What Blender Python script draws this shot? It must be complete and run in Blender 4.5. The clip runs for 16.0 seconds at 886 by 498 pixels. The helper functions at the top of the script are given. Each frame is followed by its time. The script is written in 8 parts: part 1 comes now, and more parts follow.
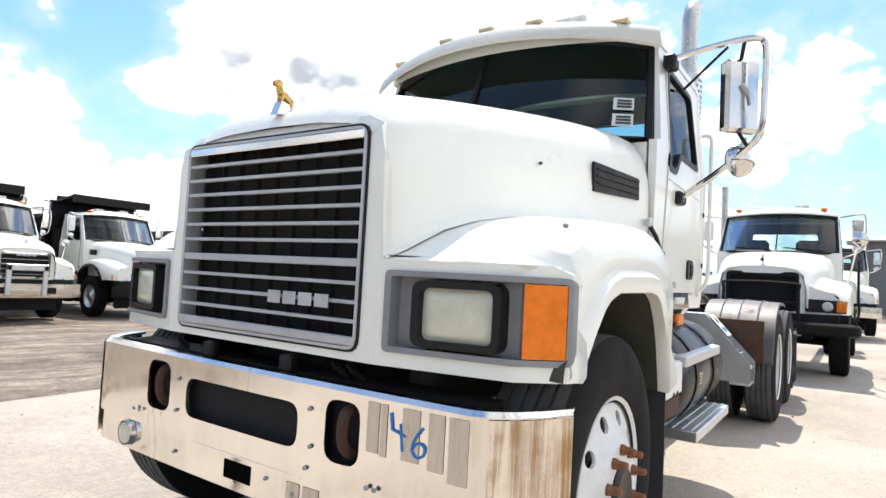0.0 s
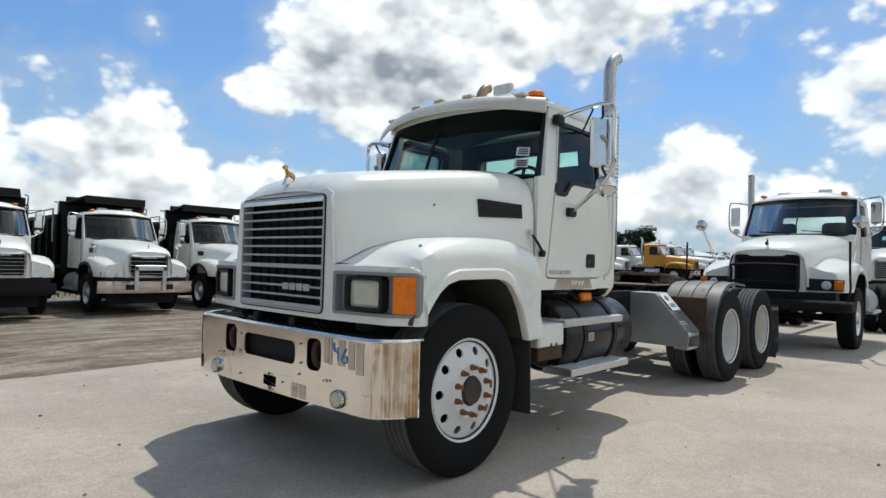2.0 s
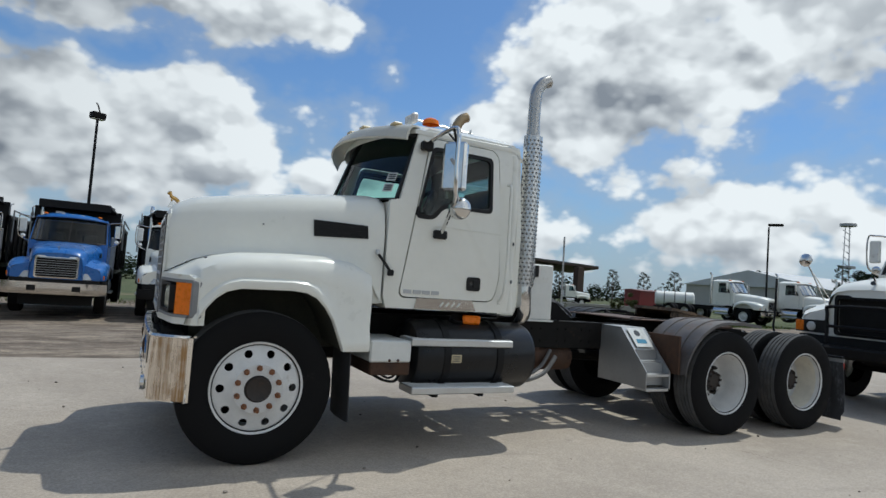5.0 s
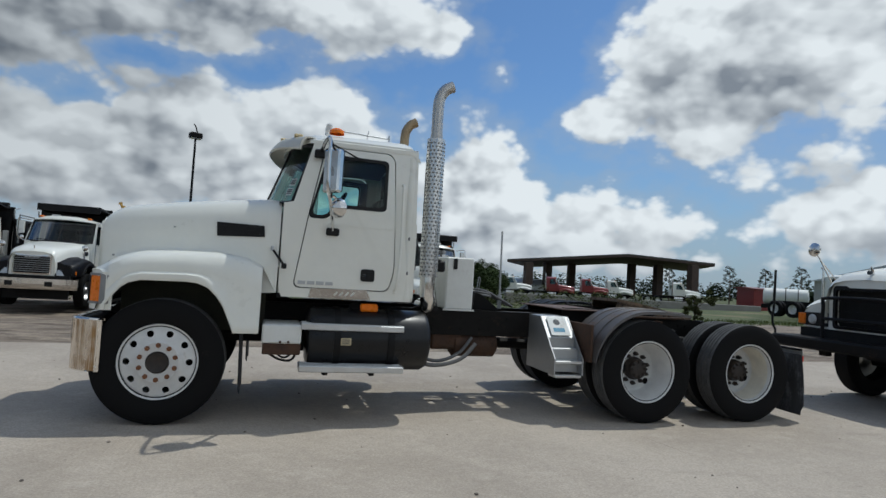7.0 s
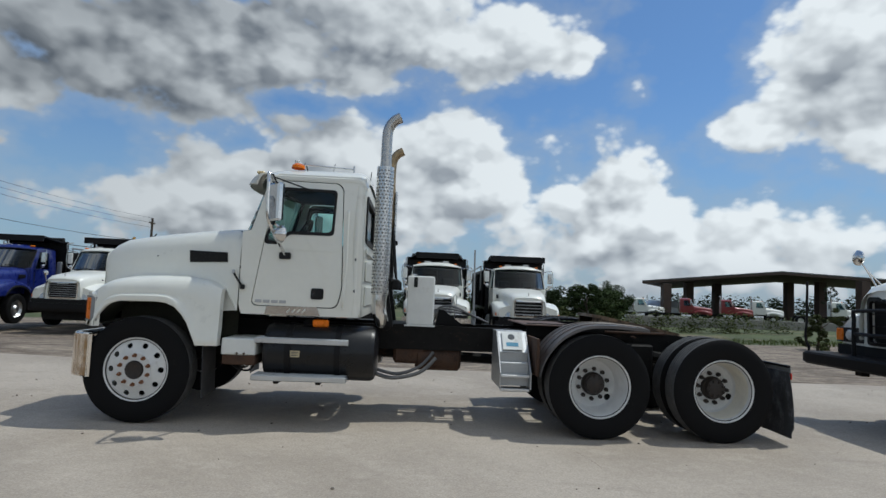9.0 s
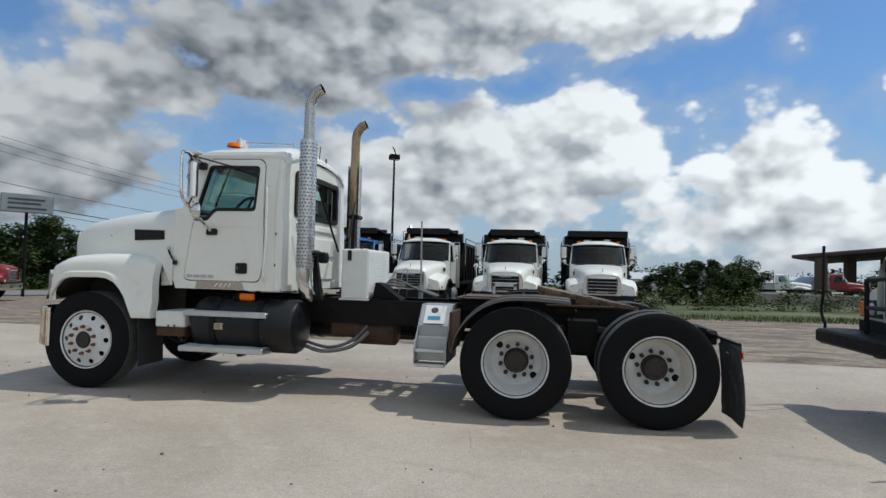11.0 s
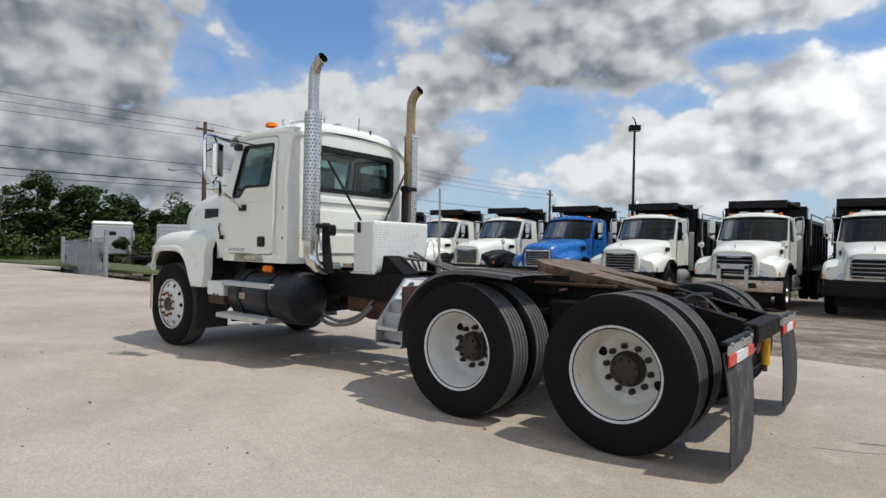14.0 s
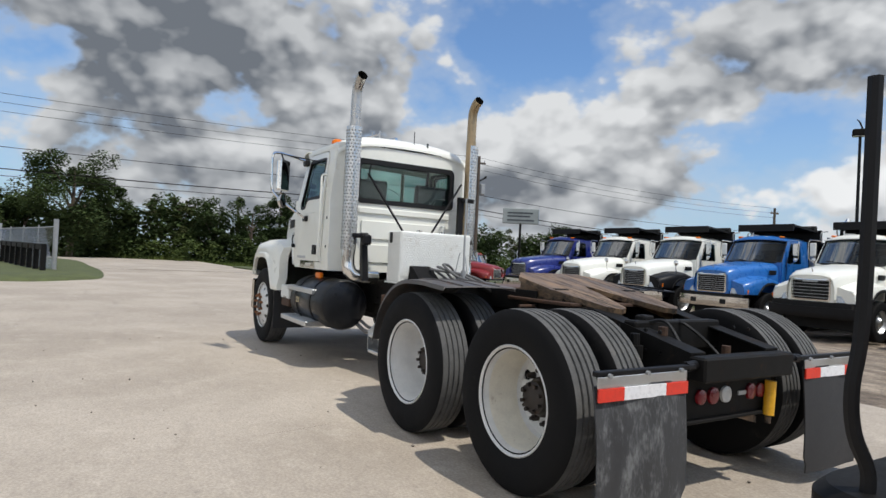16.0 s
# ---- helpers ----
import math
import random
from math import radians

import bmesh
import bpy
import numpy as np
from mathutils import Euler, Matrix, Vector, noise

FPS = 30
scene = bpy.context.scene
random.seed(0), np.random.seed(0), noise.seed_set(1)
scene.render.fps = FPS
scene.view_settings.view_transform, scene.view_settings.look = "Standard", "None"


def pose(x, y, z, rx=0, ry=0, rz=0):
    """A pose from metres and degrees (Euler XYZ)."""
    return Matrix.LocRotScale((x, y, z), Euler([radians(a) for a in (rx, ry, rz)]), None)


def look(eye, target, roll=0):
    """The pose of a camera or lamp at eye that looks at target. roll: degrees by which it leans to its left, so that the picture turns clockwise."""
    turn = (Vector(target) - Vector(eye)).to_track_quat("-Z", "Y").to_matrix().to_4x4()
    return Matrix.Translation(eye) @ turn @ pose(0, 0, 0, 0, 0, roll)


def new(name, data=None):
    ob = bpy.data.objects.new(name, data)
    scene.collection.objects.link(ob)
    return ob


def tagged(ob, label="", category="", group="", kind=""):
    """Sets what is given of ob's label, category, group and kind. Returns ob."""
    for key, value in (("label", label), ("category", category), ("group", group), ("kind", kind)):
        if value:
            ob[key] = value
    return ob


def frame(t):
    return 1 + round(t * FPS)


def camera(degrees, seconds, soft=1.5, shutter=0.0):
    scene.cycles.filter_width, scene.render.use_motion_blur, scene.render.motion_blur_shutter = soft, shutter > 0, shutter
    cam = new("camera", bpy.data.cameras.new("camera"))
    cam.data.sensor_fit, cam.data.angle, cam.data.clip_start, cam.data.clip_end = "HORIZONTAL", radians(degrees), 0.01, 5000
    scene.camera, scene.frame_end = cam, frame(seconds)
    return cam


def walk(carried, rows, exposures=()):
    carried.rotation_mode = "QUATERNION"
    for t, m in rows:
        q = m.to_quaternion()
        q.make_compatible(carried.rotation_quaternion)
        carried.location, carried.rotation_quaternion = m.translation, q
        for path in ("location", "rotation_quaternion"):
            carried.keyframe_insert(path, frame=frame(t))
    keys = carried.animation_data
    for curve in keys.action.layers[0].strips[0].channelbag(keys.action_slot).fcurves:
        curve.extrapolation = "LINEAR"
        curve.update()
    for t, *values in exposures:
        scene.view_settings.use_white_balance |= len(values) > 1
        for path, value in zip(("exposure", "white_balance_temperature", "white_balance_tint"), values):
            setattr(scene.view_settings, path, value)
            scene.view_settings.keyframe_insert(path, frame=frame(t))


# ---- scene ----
# ---- camera ----
cam = camera(73.3, 16.0, soft=1.5, shutter=0.0)
PATH = [
    (0, (-2.055, -1.894, 1.221), (-0.422, -0.743, 1.315), 3.1),
    (0.5, (-2.348, -2.303, 1.224), (-0.76, -1.087, 1.254), 3.2),
    (1, (-2.522, -2.761, 1.254), (-1.012, -1.45, 1.295), 3.4),
    (1.5, (-2.727, -3.202, 1.269), (-1.244, -1.866, 1.392), 2.6),
    (2, (-2.774, -3.6, 1.302), (-1.324, -2.222, 1.346), 1.5),
    (2.5, (-2.624, -3.952, 1.308), (-1.342, -2.419, 1.378), 2.2),
    (3, (-2.305, -4.192, 1.287), (-1.155, -2.557, 1.367), 2.5),
    (3.5, (-1.908, -4.453, 1.312), (-0.719, -2.847, 1.393), 1.5),
    (3.7, (-1.705, -4.611, 1.288), (-0.528, -3.001, 1.437), 1.9),
    (5.8, (-0.185, -5.908, 1.389), (0.549, -4.049, 1.473), 3.2),
    (6, (-0.022, -6.043, 1.398), (0.694, -4.179, 1.521), 2.8),
    (6.5, (0.415, -6.435, 1.411), (0.964, -4.514, 1.509), 3.7),
    (7, (0.922, -6.627, 1.386), (1.444, -4.698, 1.475), 3.5),
    (7.5, (1.401, -6.858, 1.399), (1.862, -4.917, 1.541), 0.9),
    (8, (1.877, -7.108, 1.437), (2.182, -5.133, 1.509), 2.0),
    (8.5, (2.257, -7.17, 1.429), (2.487, -5.185, 1.501), 2.6),
    (9, (2.797, -7.284, 1.402), (2.862, -5.29, 1.551), 2.4),
    (11.3, (5.288, -6.737, 1.384), (4.76, -4.809, 1.451), 0.6),
    (11.5, (5.478, -6.646, 1.364), (4.829, -4.757, 1.468), 0.1),
    (12, (5.969, -6.4, 1.379), (5.176, -4.566, 1.46), 0.9),
    (12.5, (6.416, -6.005, 1.364), (5.554, -4.2, 1.384), 1.6),
    (13, (6.838, -5.667, 1.333), (5.822, -3.945, 1.405), 0.1),
    (13.5, (7.173, -5.341, 1.327), (6.016, -3.71, 1.364), 1.2),
    (14, (7.476, -4.93, 1.332), (6.217, -3.376, 1.323), 1.2),
    (14.5, (7.864, -4.533, 1.299), (6.494, -3.077, 1.338), 1.0),
    (15, (8.147, -4.098, 1.271), (6.707, -2.71, 1.295), 1.6),
    (15.5, (8.434, -3.685, 1.289), (6.946, -2.349, 1.321), 1.2),
    (16, (8.662, -3.339, 1.321), (6.938, -2.325, 1.351), 2.9),
]
walk(cam, [(t, look(eye, target, roll)) for t, eye, target, roll in PATH],
     exposures=[(0, 0.30, 6500, 10), (0.5, -0.05, 6440, 9), (1.0, -0.38, 6320, 7), (1.5, -0.57, 6280, 6), (2.5, -0.74, 6180, 5), (3.5, -0.85, 6120, 5), (7, -1.14, 6000, 5), (9, -1.09, 6000, 5), (12.5, -0.76, 6300, 8), (13.5, -0.67, 6380, 9), (16, -0.54, 6420, 9)])

# ---- world, sun ----
SUN_WAY = Vector((0.47, 0.20, 1.0)).normalized()
SUN_EL = math.asin(SUN_WAY.z)
SUN_AZ = math.atan2(SUN_WAY.x, SUN_WAY.y)

world = bpy.data.worlds.new("cloudy_sky")
scene.world = world
world.use_nodes = True


class Nodes:
    """A short way to write node trees."""

    def __init__(self, tree):
        self.tree = tree
        tree.nodes.clear()

    def n(self, kind, **props):
        node = self.tree.nodes.new(kind)
        for key, value in props.items():
            if key == "operation":
                node.operation = value
            elif key == "blend":
                node.blend_type = value
            elif key == "data":
                node.data_type = value
            elif key == "clamp":
                node.use_clamp = value
        return node

    def put(self, socket, value):
        if isinstance(value, bpy.types.NodeSocket):
            self.tree.links.new(value, socket)
        elif value is not None:
            socket.default_value = value

    def math(self, op, a, b=None, c=None, clamp=False):
        node = self.n("ShaderNodeMath", operation=op, clamp=clamp)
        for i, v in enumerate((a, b, c)):
            self.put(node.inputs[i], v)
        return node.outputs[0]

    def vec(self, op, a, b=None, scale=None):
        node = self.n("ShaderNodeVectorMath", operation=op)
        self.put(node.inputs[0], a)
        self.put(node.inputs[1], b)
        if scale is not None:
            self.put(node.inputs[3], scale)
        return node.outputs["Value"] if op in ("DOT_PRODUCT", "LENGTH", "DISTANCE") else node.outputs[0]

    def noise(self, vector, scale, detail=4.0, rough=0.55, distortion=0.0):
        node = self.n("ShaderNodeTexNoise")
        self.put(node.inputs["Vector"], vector)
        self.put(node.inputs["Scale"], scale)
        self.put(node.inputs["Detail"], detail)
        self.put(node.inputs["Roughness"], rough)
        self.put(node.inputs["Distortion"], distortion)
        return node.outputs["Fac"]

    def n_colour(self, vector, scale):
        node = self.n("ShaderNodeTexNoise")
        self.put(node.inputs["Vector"], vector)
        self.put(node.inputs["Scale"], scale)
        return node.outputs["Color"]

    def remap(self, value, a, b, c=0.0, d=1.0, smooth=True):
        node = self.n("ShaderNodeMapRange")
        node.interpolation_type = "SMOOTHSTEP" if smooth else "LINEAR"
        for i, v in enumerate((value, a, b, c, d)):
            self.put(node.inputs[i], v)
        return node.outputs[0]

    def mix(self, fac, a, b, blend="MIX"):
        node = self.n("ShaderNodeMix", data="RGBA", blend=blend)
        self.put(node.inputs[0], fac)
        self.put(node.inputs[6], a if isinstance(a, bpy.types.NodeSocket) else (*a, 1.0))
        self.put(node.inputs[7], b if isinstance(b, bpy.types.NodeSocket) else (*b, 1.0))
        return node.outputs[2]


# Cloud masses: bearing and height in degrees, half width and half height in degrees, weight.
CLOUDS = [
    (72, 7, 16, 11, 0.9), (86.5, 12.5, 8, 7, 0.8), (51, 18.5, 18, 10.5, 1.0), (35, 24, 26, 9, 0.9), (61.5, 15.5, 5, 2.6, 0.55),
    (70, 19.5, 4, 2.2, 0.55), (76, 22, 7, 2.5, 0.55), (7, 16, 10, 7, 0.8), (13, 5.5, 17, 7, 0.8), (21.5, 11.5, 5, 2.4, 0.55),
    (30, 7, 16, 6, 0.7), (57, 4.5, 11, 5.5, 0.7), (41, 6, 9, 7, 0.75), (97, 10, 18, 11.5, 1.0), (112, 7, 12, 6.5, 0.8),
    (94, 23.5, 24, 6.5, 1.0), (118, 19, 20, 7.5, 1.0), (134, 10, 16, 9, 0.9), (160, 7, 34, 10, 1.0), (172, 19, 30, 9, 1.1), (104, 16.8, 6, 1.6, -0.3),
    (142, 19.6, 8, 4.2, -0.95), (170, 12.2, 6, 2.6, -0.5), (122, 10.5, 9, 3.6, -0.62), (97, 17.4, 11, 2.3, -0.5), (108, 12.9, 5, 2.8, -0.42), (67, 20, 9, 9, -0.55), (64, 11, 5, 3.5, -0.35), (183.5, 15, 5, 2.8, -0.55),
]
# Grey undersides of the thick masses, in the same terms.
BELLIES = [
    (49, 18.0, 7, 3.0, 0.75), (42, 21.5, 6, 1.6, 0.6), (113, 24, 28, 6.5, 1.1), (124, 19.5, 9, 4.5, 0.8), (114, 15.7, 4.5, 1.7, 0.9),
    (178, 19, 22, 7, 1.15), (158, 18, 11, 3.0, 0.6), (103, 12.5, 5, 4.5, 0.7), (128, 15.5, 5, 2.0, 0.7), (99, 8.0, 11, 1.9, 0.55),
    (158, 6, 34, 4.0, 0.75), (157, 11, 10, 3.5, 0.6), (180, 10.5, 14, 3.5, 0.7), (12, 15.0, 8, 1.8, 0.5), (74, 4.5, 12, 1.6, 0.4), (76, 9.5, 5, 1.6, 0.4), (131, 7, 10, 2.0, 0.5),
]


def build_world():
    w = Nodes(world.node_tree)
    out = w.n("ShaderNodeOutputWorld")
    back = w.n("ShaderNodeBackground")
    sky = w.n("ShaderNodeTexSky")
    sky.sky_type = "NISHITA"
    sky.sun_disc = False
    sky.sun_elevation = SUN_EL
    sky.sun_rotation = SUN_AZ
    sky.air_density, sky.dust_density, sky.ozone_density = 1.0, 0.6, 2.5
    way = w.n("ShaderNodeTexCoord").outputs["Generated"]
    split = w.n("ShaderNodeSeparateXYZ")
    w.put(split.inputs[0], way)
    x, y, z = split.outputs
    # bearing and height in degrees; the bearing's seam lies behind the walk
    az = w.math("ADD", w.math("MULTIPLY", w.math("ARCTAN2", w.math("MULTIPLY", x, -1.0), y), 180 / math.pi), 90.0)
    el = w.math("MULTIPLY", w.math("ARCSINE", z), 180 / math.pi)
    flat = w.vec("MULTIPLY", way, (57.3, 57.3, 80.0))

    join = w.n("ShaderNodeCombineXYZ")
    w.put(join.inputs[0], az)
    w.put(join.inputs[1], el)
    spot = join.outputs[0]

    def masses(shift):
        """Sum of the drawn cloud masses, looked up a little higher by shift."""
        total = 0.0
        for a0, e0, ra, re, k in CLOUDS:
            d = w.n("ShaderNodeVectorMath", operation="MULTIPLY_ADD")
            w.put(d.inputs[0], spot)
            d.inputs[1].default_value = (1 / ra, 1 / re, 0)
            d.inputs[2].default_value = (-a0 / ra, (shift - e0) / re, 0)
            one = w.math("SUBTRACT", 1.0, w.vec("LENGTH", d.outputs[0]), clamp=True)
            total = w.math("MULTIPLY_ADD", one, float(k) * 1.5, total)
        return total

    def field(shift, total, detail, fine=3.0):
        """Cloud density; shift moves the look-up towards the light."""
        p = w.vec("ADD", flat, (0.6 * shift, 0.0, shift * 1.35)) if shift else flat
        puff = w.noise(p, 0.10, detail, 0.55, 0.35)
        cell = w.n("ShaderNodeTexVoronoi")
        cell.feature = "SMOOTH_F1"
        w.put(cell.inputs["Vector"], p)
        w.put(cell.inputs["Scale"], 0.20)
        w.put(cell.inputs["Detail"], fine)
        w.put(cell.inputs["Roughness"], 0.55)
        w.put(cell.inputs["Smoothness"], 0.35)
        d = w.math("MULTIPLY_ADD", puff, 1.45, w.math("MULTIPLY_ADD", cell.outputs["Distance"], -0.80, 0.42 - 0.74))
        return w.math("ADD", d, w.math("MINIMUM", w.math("ADD", total, around), 1.1))

    # away from the drawn masses broken cloud goes on all round
    rest = w.remap(w.math("ABSOLUTE", w.math("SUBTRACT", az, 97.0)), 88.0, 110.0, 0.0, 0.60)
    around = w.math("MAXIMUM", rest, w.remap(el, 30.0, 42.0, 0.0, 0.10))
    drawn, drawn_far = masses(0.0), masses(4.0)
    here = field(0.0, drawn, 7.0)
    soft, near, far = field(0.0, drawn, 4.0, 2.0), field(1.4, drawn, 4.0, 2.0), field(4.0, drawn_far, 2.5, 1.0)
    mask = w.remap(here, -0.06, 0.30)
    veil = w.remap(here, -0.62, 0.05, 0.0, 0.34)
    small = w.remap(w.math("SUBTRACT", w.math("MULTIPLY_ADD", here, 0.5, w.math("MULTIPLY", soft, 0.5)), near), -0.34, 0.22, smooth=False)
    large = w.remap(w.math("SUBTRACT", soft, far), -0.85, 0.50, smooth=False)
    thin = w.remap(here, 0.0, 0.42, 1.0, 0.0)
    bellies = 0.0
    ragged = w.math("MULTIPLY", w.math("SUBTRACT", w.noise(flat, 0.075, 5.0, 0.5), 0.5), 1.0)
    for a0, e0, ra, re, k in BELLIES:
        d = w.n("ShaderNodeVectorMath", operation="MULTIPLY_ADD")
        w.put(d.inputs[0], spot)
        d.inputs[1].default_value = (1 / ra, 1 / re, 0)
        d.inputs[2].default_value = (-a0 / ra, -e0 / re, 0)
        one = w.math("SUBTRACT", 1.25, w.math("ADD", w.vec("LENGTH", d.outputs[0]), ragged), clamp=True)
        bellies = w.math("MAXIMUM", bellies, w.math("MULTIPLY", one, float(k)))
    light = w.math("MULTIPLY_ADD", small, w.remap(az, 95.0, 125.0, 0.52, 0.42), w.math("MULTIPLY", large, 0.62))
    light = w.math("MULTIPLY_ADD", thin, 0.24, light)
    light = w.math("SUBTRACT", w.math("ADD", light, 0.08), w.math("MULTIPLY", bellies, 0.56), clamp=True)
    heavy = w.remap(az, 85.0, 125.0)
    grey = w.mix(heavy, (0.50, 0.54, 0.61), (0.235, 0.26, 0.30))
    white = w.mix(w.remap(az, 70.0, 140.0), (1.78, 1.78, 1.77), (1.06, 1.07, 1.08))
    # unseen cloud behind the walk and overhead, broken and set bright to fill shaded sides
    rear = w.remap(w.math("ABSOLUTE", w.math("SUBTRACT", az, 97.0)), 92.0, 112.0)
    grey = w.mix(w.math("MAXIMUM", rear, w.remap(el, 32.0, 42.0)), grey, (0.56, 0.58, 0.61))
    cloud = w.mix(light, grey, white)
    blue = w.vec("MULTIPLY", sky.outputs[0], (0.134, 0.176, 0.218))
    haze = w.remap(el, 0.0, 20.0, 0.65, 0.10)
    blue = w.mix(haze, blue, (0.60, 0.80, 0.98))
    blue = w.mix(veil, blue, (0.82, 0.90, 1.0))
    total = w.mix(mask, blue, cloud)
    low = w.remap(el, -1.0, 6.0, 0.45, 0.0)
    total = w.mix(low, total, (0.76, 0.82, 0.90))
    total = w.mix(w.remap(el, -3.5, -2.5), (0.25, 0.23, 0.2), total)
    w.put(back.inputs[0], total)
    w.put(back.inputs[1], 1.0)
    w.put(out.inputs[0], back.outputs[0])


build_world()

sun = new("sun", bpy.data.lights.new("sun", "SUN"))
sun.data.energy, sun.data.angle, sun.data.color = 4.9, radians(0.6), (1.0, 0.94, 0.85)
sun.rotation_euler = SUN_WAY.to_track_quat("Z", "Y").to_euler()

# ---- materials ----
def mat(name, col, rough=0.5, metal=0.0, var=0.12, scale=5.0, bump=0.0, bscale=60.0, coat=0.0, dirt=None, dirt_amount=0.0, dirt_scale=2.5,
        stretch=(1, 1, 1), transmission=0.0, emit=0.0, island=0.0, spec=0.5):
    """Paint, metal, rubber and the like: colour with variation at two scales, dirt in patches and fine relief."""
    m = bpy.data.materials.new(name)
    m.use_nodes = True
    w = Nodes(m.node_tree)
    out = w.n("ShaderNodeOutputMaterial")
    b = w.n("ShaderNodeBsdfPrincipled")
    w.put(out.inputs[0], b.outputs[0])
    place = w.vec("MULTIPLY", w.n("ShaderNodeTexCoord").outputs["Object"], stretch)
    coarse = w.noise(place, scale, 4.0)
    fine = w.noise(place, scale * 9.0, 5.0, 0.6)
    mixed = w.math("ADD", w.math("MULTIPLY", coarse, 0.65), w.math("MULTIPLY", fine, 0.35))
    k = w.remap(mixed, 0.3, 0.7, 1.0 - var, 1.0 + var)
    if island:
        k = w.math("MULTIPLY", k, w.remap(w.n("ShaderNodeNewGeometry").outputs["Random Per Island"], 0, 1, 1 - island, 1 + island, smooth=False))
    colour = w.vec("SCALE", tuple(col), scale=k)
    r = w.remap(mixed, 0.3, 0.7, max(0.02, rough - 0.08), min(1.0, rough + 0.1))
    if dirt:
        spots = w.remap(w.math("ADD", w.math("MULTIPLY", w.noise(place, dirt_scale, 6.0, 0.65), 0.8), w.math("MULTIPLY", w.noise(place, dirt_scale * 8, 3.0), 0.2)),
                        0.62 - 0.25 * dirt_amount, 0.75 - 0.12 * dirt_amount, 0.0, min(1.0, 0.35 + dirt_amount))
        colour = w.mix(spots, colour, dirt)
        r = w.math("ADD", r, w.math("MULTIPLY", spots, 0.3), clamp=True)
        if metal:
            w.put(b.inputs["Metallic"], w.math("MULTIPLY", w.math("SUBTRACT", 1.0, spots), metal))
    elif metal:
        b.inputs["Metallic"].default_value = metal
    w.put(b.inputs["Base Color"], colour)
    w.put(b.inputs["Roughness"], r)
    b.inputs["Specular IOR Level"].default_value = spec
    b.inputs["Coat Weight"].default_value = coat
    b.inputs["Coat Roughness"].default_value = 0.08
    if transmission:
        b.inputs["Transmission Weight"].default_value = transmission
    if emit:
        b.inputs["Emission Strength"].default_value = emit
    if bump:
        node = w.n("ShaderNodeBump")
        node.inputs["Strength"].default_value = min(1.0, bump * 20)
        node.inputs["Distance"].default_value = bump
        w.put(node.inputs["Height"], w.noise(place, bscale, 4.0, 0.6))
        w.put(b.inputs["Normal"], node.outputs[0])
    return m


def glass(name, tint, rough=0.02, gloss=0.9):
    """A pane: part clear and tinted, part mirror."""
    m = bpy.data.materials.new(name)
    m.use_nodes = True
    w = Nodes(m.node_tree)
    out, clear, shine, both = w.n("ShaderNodeOutputMaterial"), w.n("ShaderNodeBsdfTransparent"), w.n("ShaderNodeBsdfGlossy"), w.n("ShaderNodeMixShader")
    clear.inputs[0].default_value = (*tint, 1)
    shine.inputs["Roughness"].default_value = rough
    fres = w.n("ShaderNodeFresnel")
    fres.inputs[0].default_value = 1.5
    w.put(both.inputs[0], w.math("ADD", w.math("MULTIPLY", fres.outputs[0], gloss), 0.02, clamp=True))
    w.put(both.inputs[1], clear.outputs[0])
    w.put(both.inputs[2], shine.outputs[0])
    w.put(out.inputs[0], both.outputs[0])
    return m


WHITE = mat("white_paint", (0.80, 0.80, 0.735), 0.34, var=0.03, scale=1.5, coat=0.35, dirt=(0.50, 0.47, 0.40), dirt_amount=0.04, dirt_scale=1.6)
WHITE_OLD = mat("chalky_white_paint", (0.72, 0.73, 0.70), 0.45, var=0.06, scale=2.0, dirt=(0.40, 0.36, 0.30), dirt_amount=0.15, dirt_scale=3)
BLUE = mat("light_blue_paint", (0.018, 0.13, 0.42), 0.3, var=0.06, coat=0.5)
NAVY = mat("dark_blue_paint", (0.012, 0.022, 0.16), 0.3, var=0.06, coat=0.5)
RED = mat("red_paint", (0.20, 0.014, 0.016), 0.4, var=0.12, coat=0.2)
YELLOW = mat("yellow_paint", (0.55, 0.26, 0.02), 0.45, var=0.1)
BLACK = mat("black_paint", (0.008, 0.008, 0.009), 0.45, var=0.25, scale=8, bump=0.0008, bscale=80, dirt=(0.07, 0.058, 0.045), dirt_amount=0.04, dirt_scale=4, spec=0.2)
FRAME = mat("greasy_black_steel", (0.010, 0.0095, 0.009), 0.6, var=0.3, scale=10, bump=0.002, bscale=60, dirt=(0.075, 0.042, 0.024), dirt_amount=0.2, dirt_scale=5, spec=0.13)
RUST = mat("rusty_steel", (0.062, 0.031, 0.017), 0.8, var=0.4, scale=12, bump=0.003, bscale=120, dirt=(0.025, 0.018, 0.014), dirt_amount=0.5, dirt_scale=6)
GREASE = mat("greasy_brown_plate", (0.165, 0.105, 0.058), 0.45, var=0.6, scale=4, bump=0.005, bscale=34, dirt=(0.016, 0.013, 0.011), dirt_amount=0.72, dirt_scale=5, stretch=(0.45, 2.6, 1))
RUBBER = mat("tyre_rubber", (0.0065, 0.0065, 0.007), 0.75, var=0.25, scale=6, bump=0.0015, bscale=150, dirt=(0.035, 0.032, 0.028), dirt_amount=0.10, dirt_scale=4, spec=0.16)
TREAD = mat("worn_tread_rubber", (0.095, 0.094, 0.092), 0.85, var=0.25, scale=9, bump=0.002, bscale=160, dirt=(0.16, 0.15, 0.135), dirt_amount=0.3, dirt_scale=6, spec=0.25)
FLAP = mat("dusty_rubber_flap", (0.040, 0.041, 0.044), 0.75, var=0.3, scale=5, bump=0.001, bscale=90, dirt=(0.155, 0.16, 0.165), dirt_amount=0.62, dirt_scale=7, stretch=(1, 1.3, 0.55))
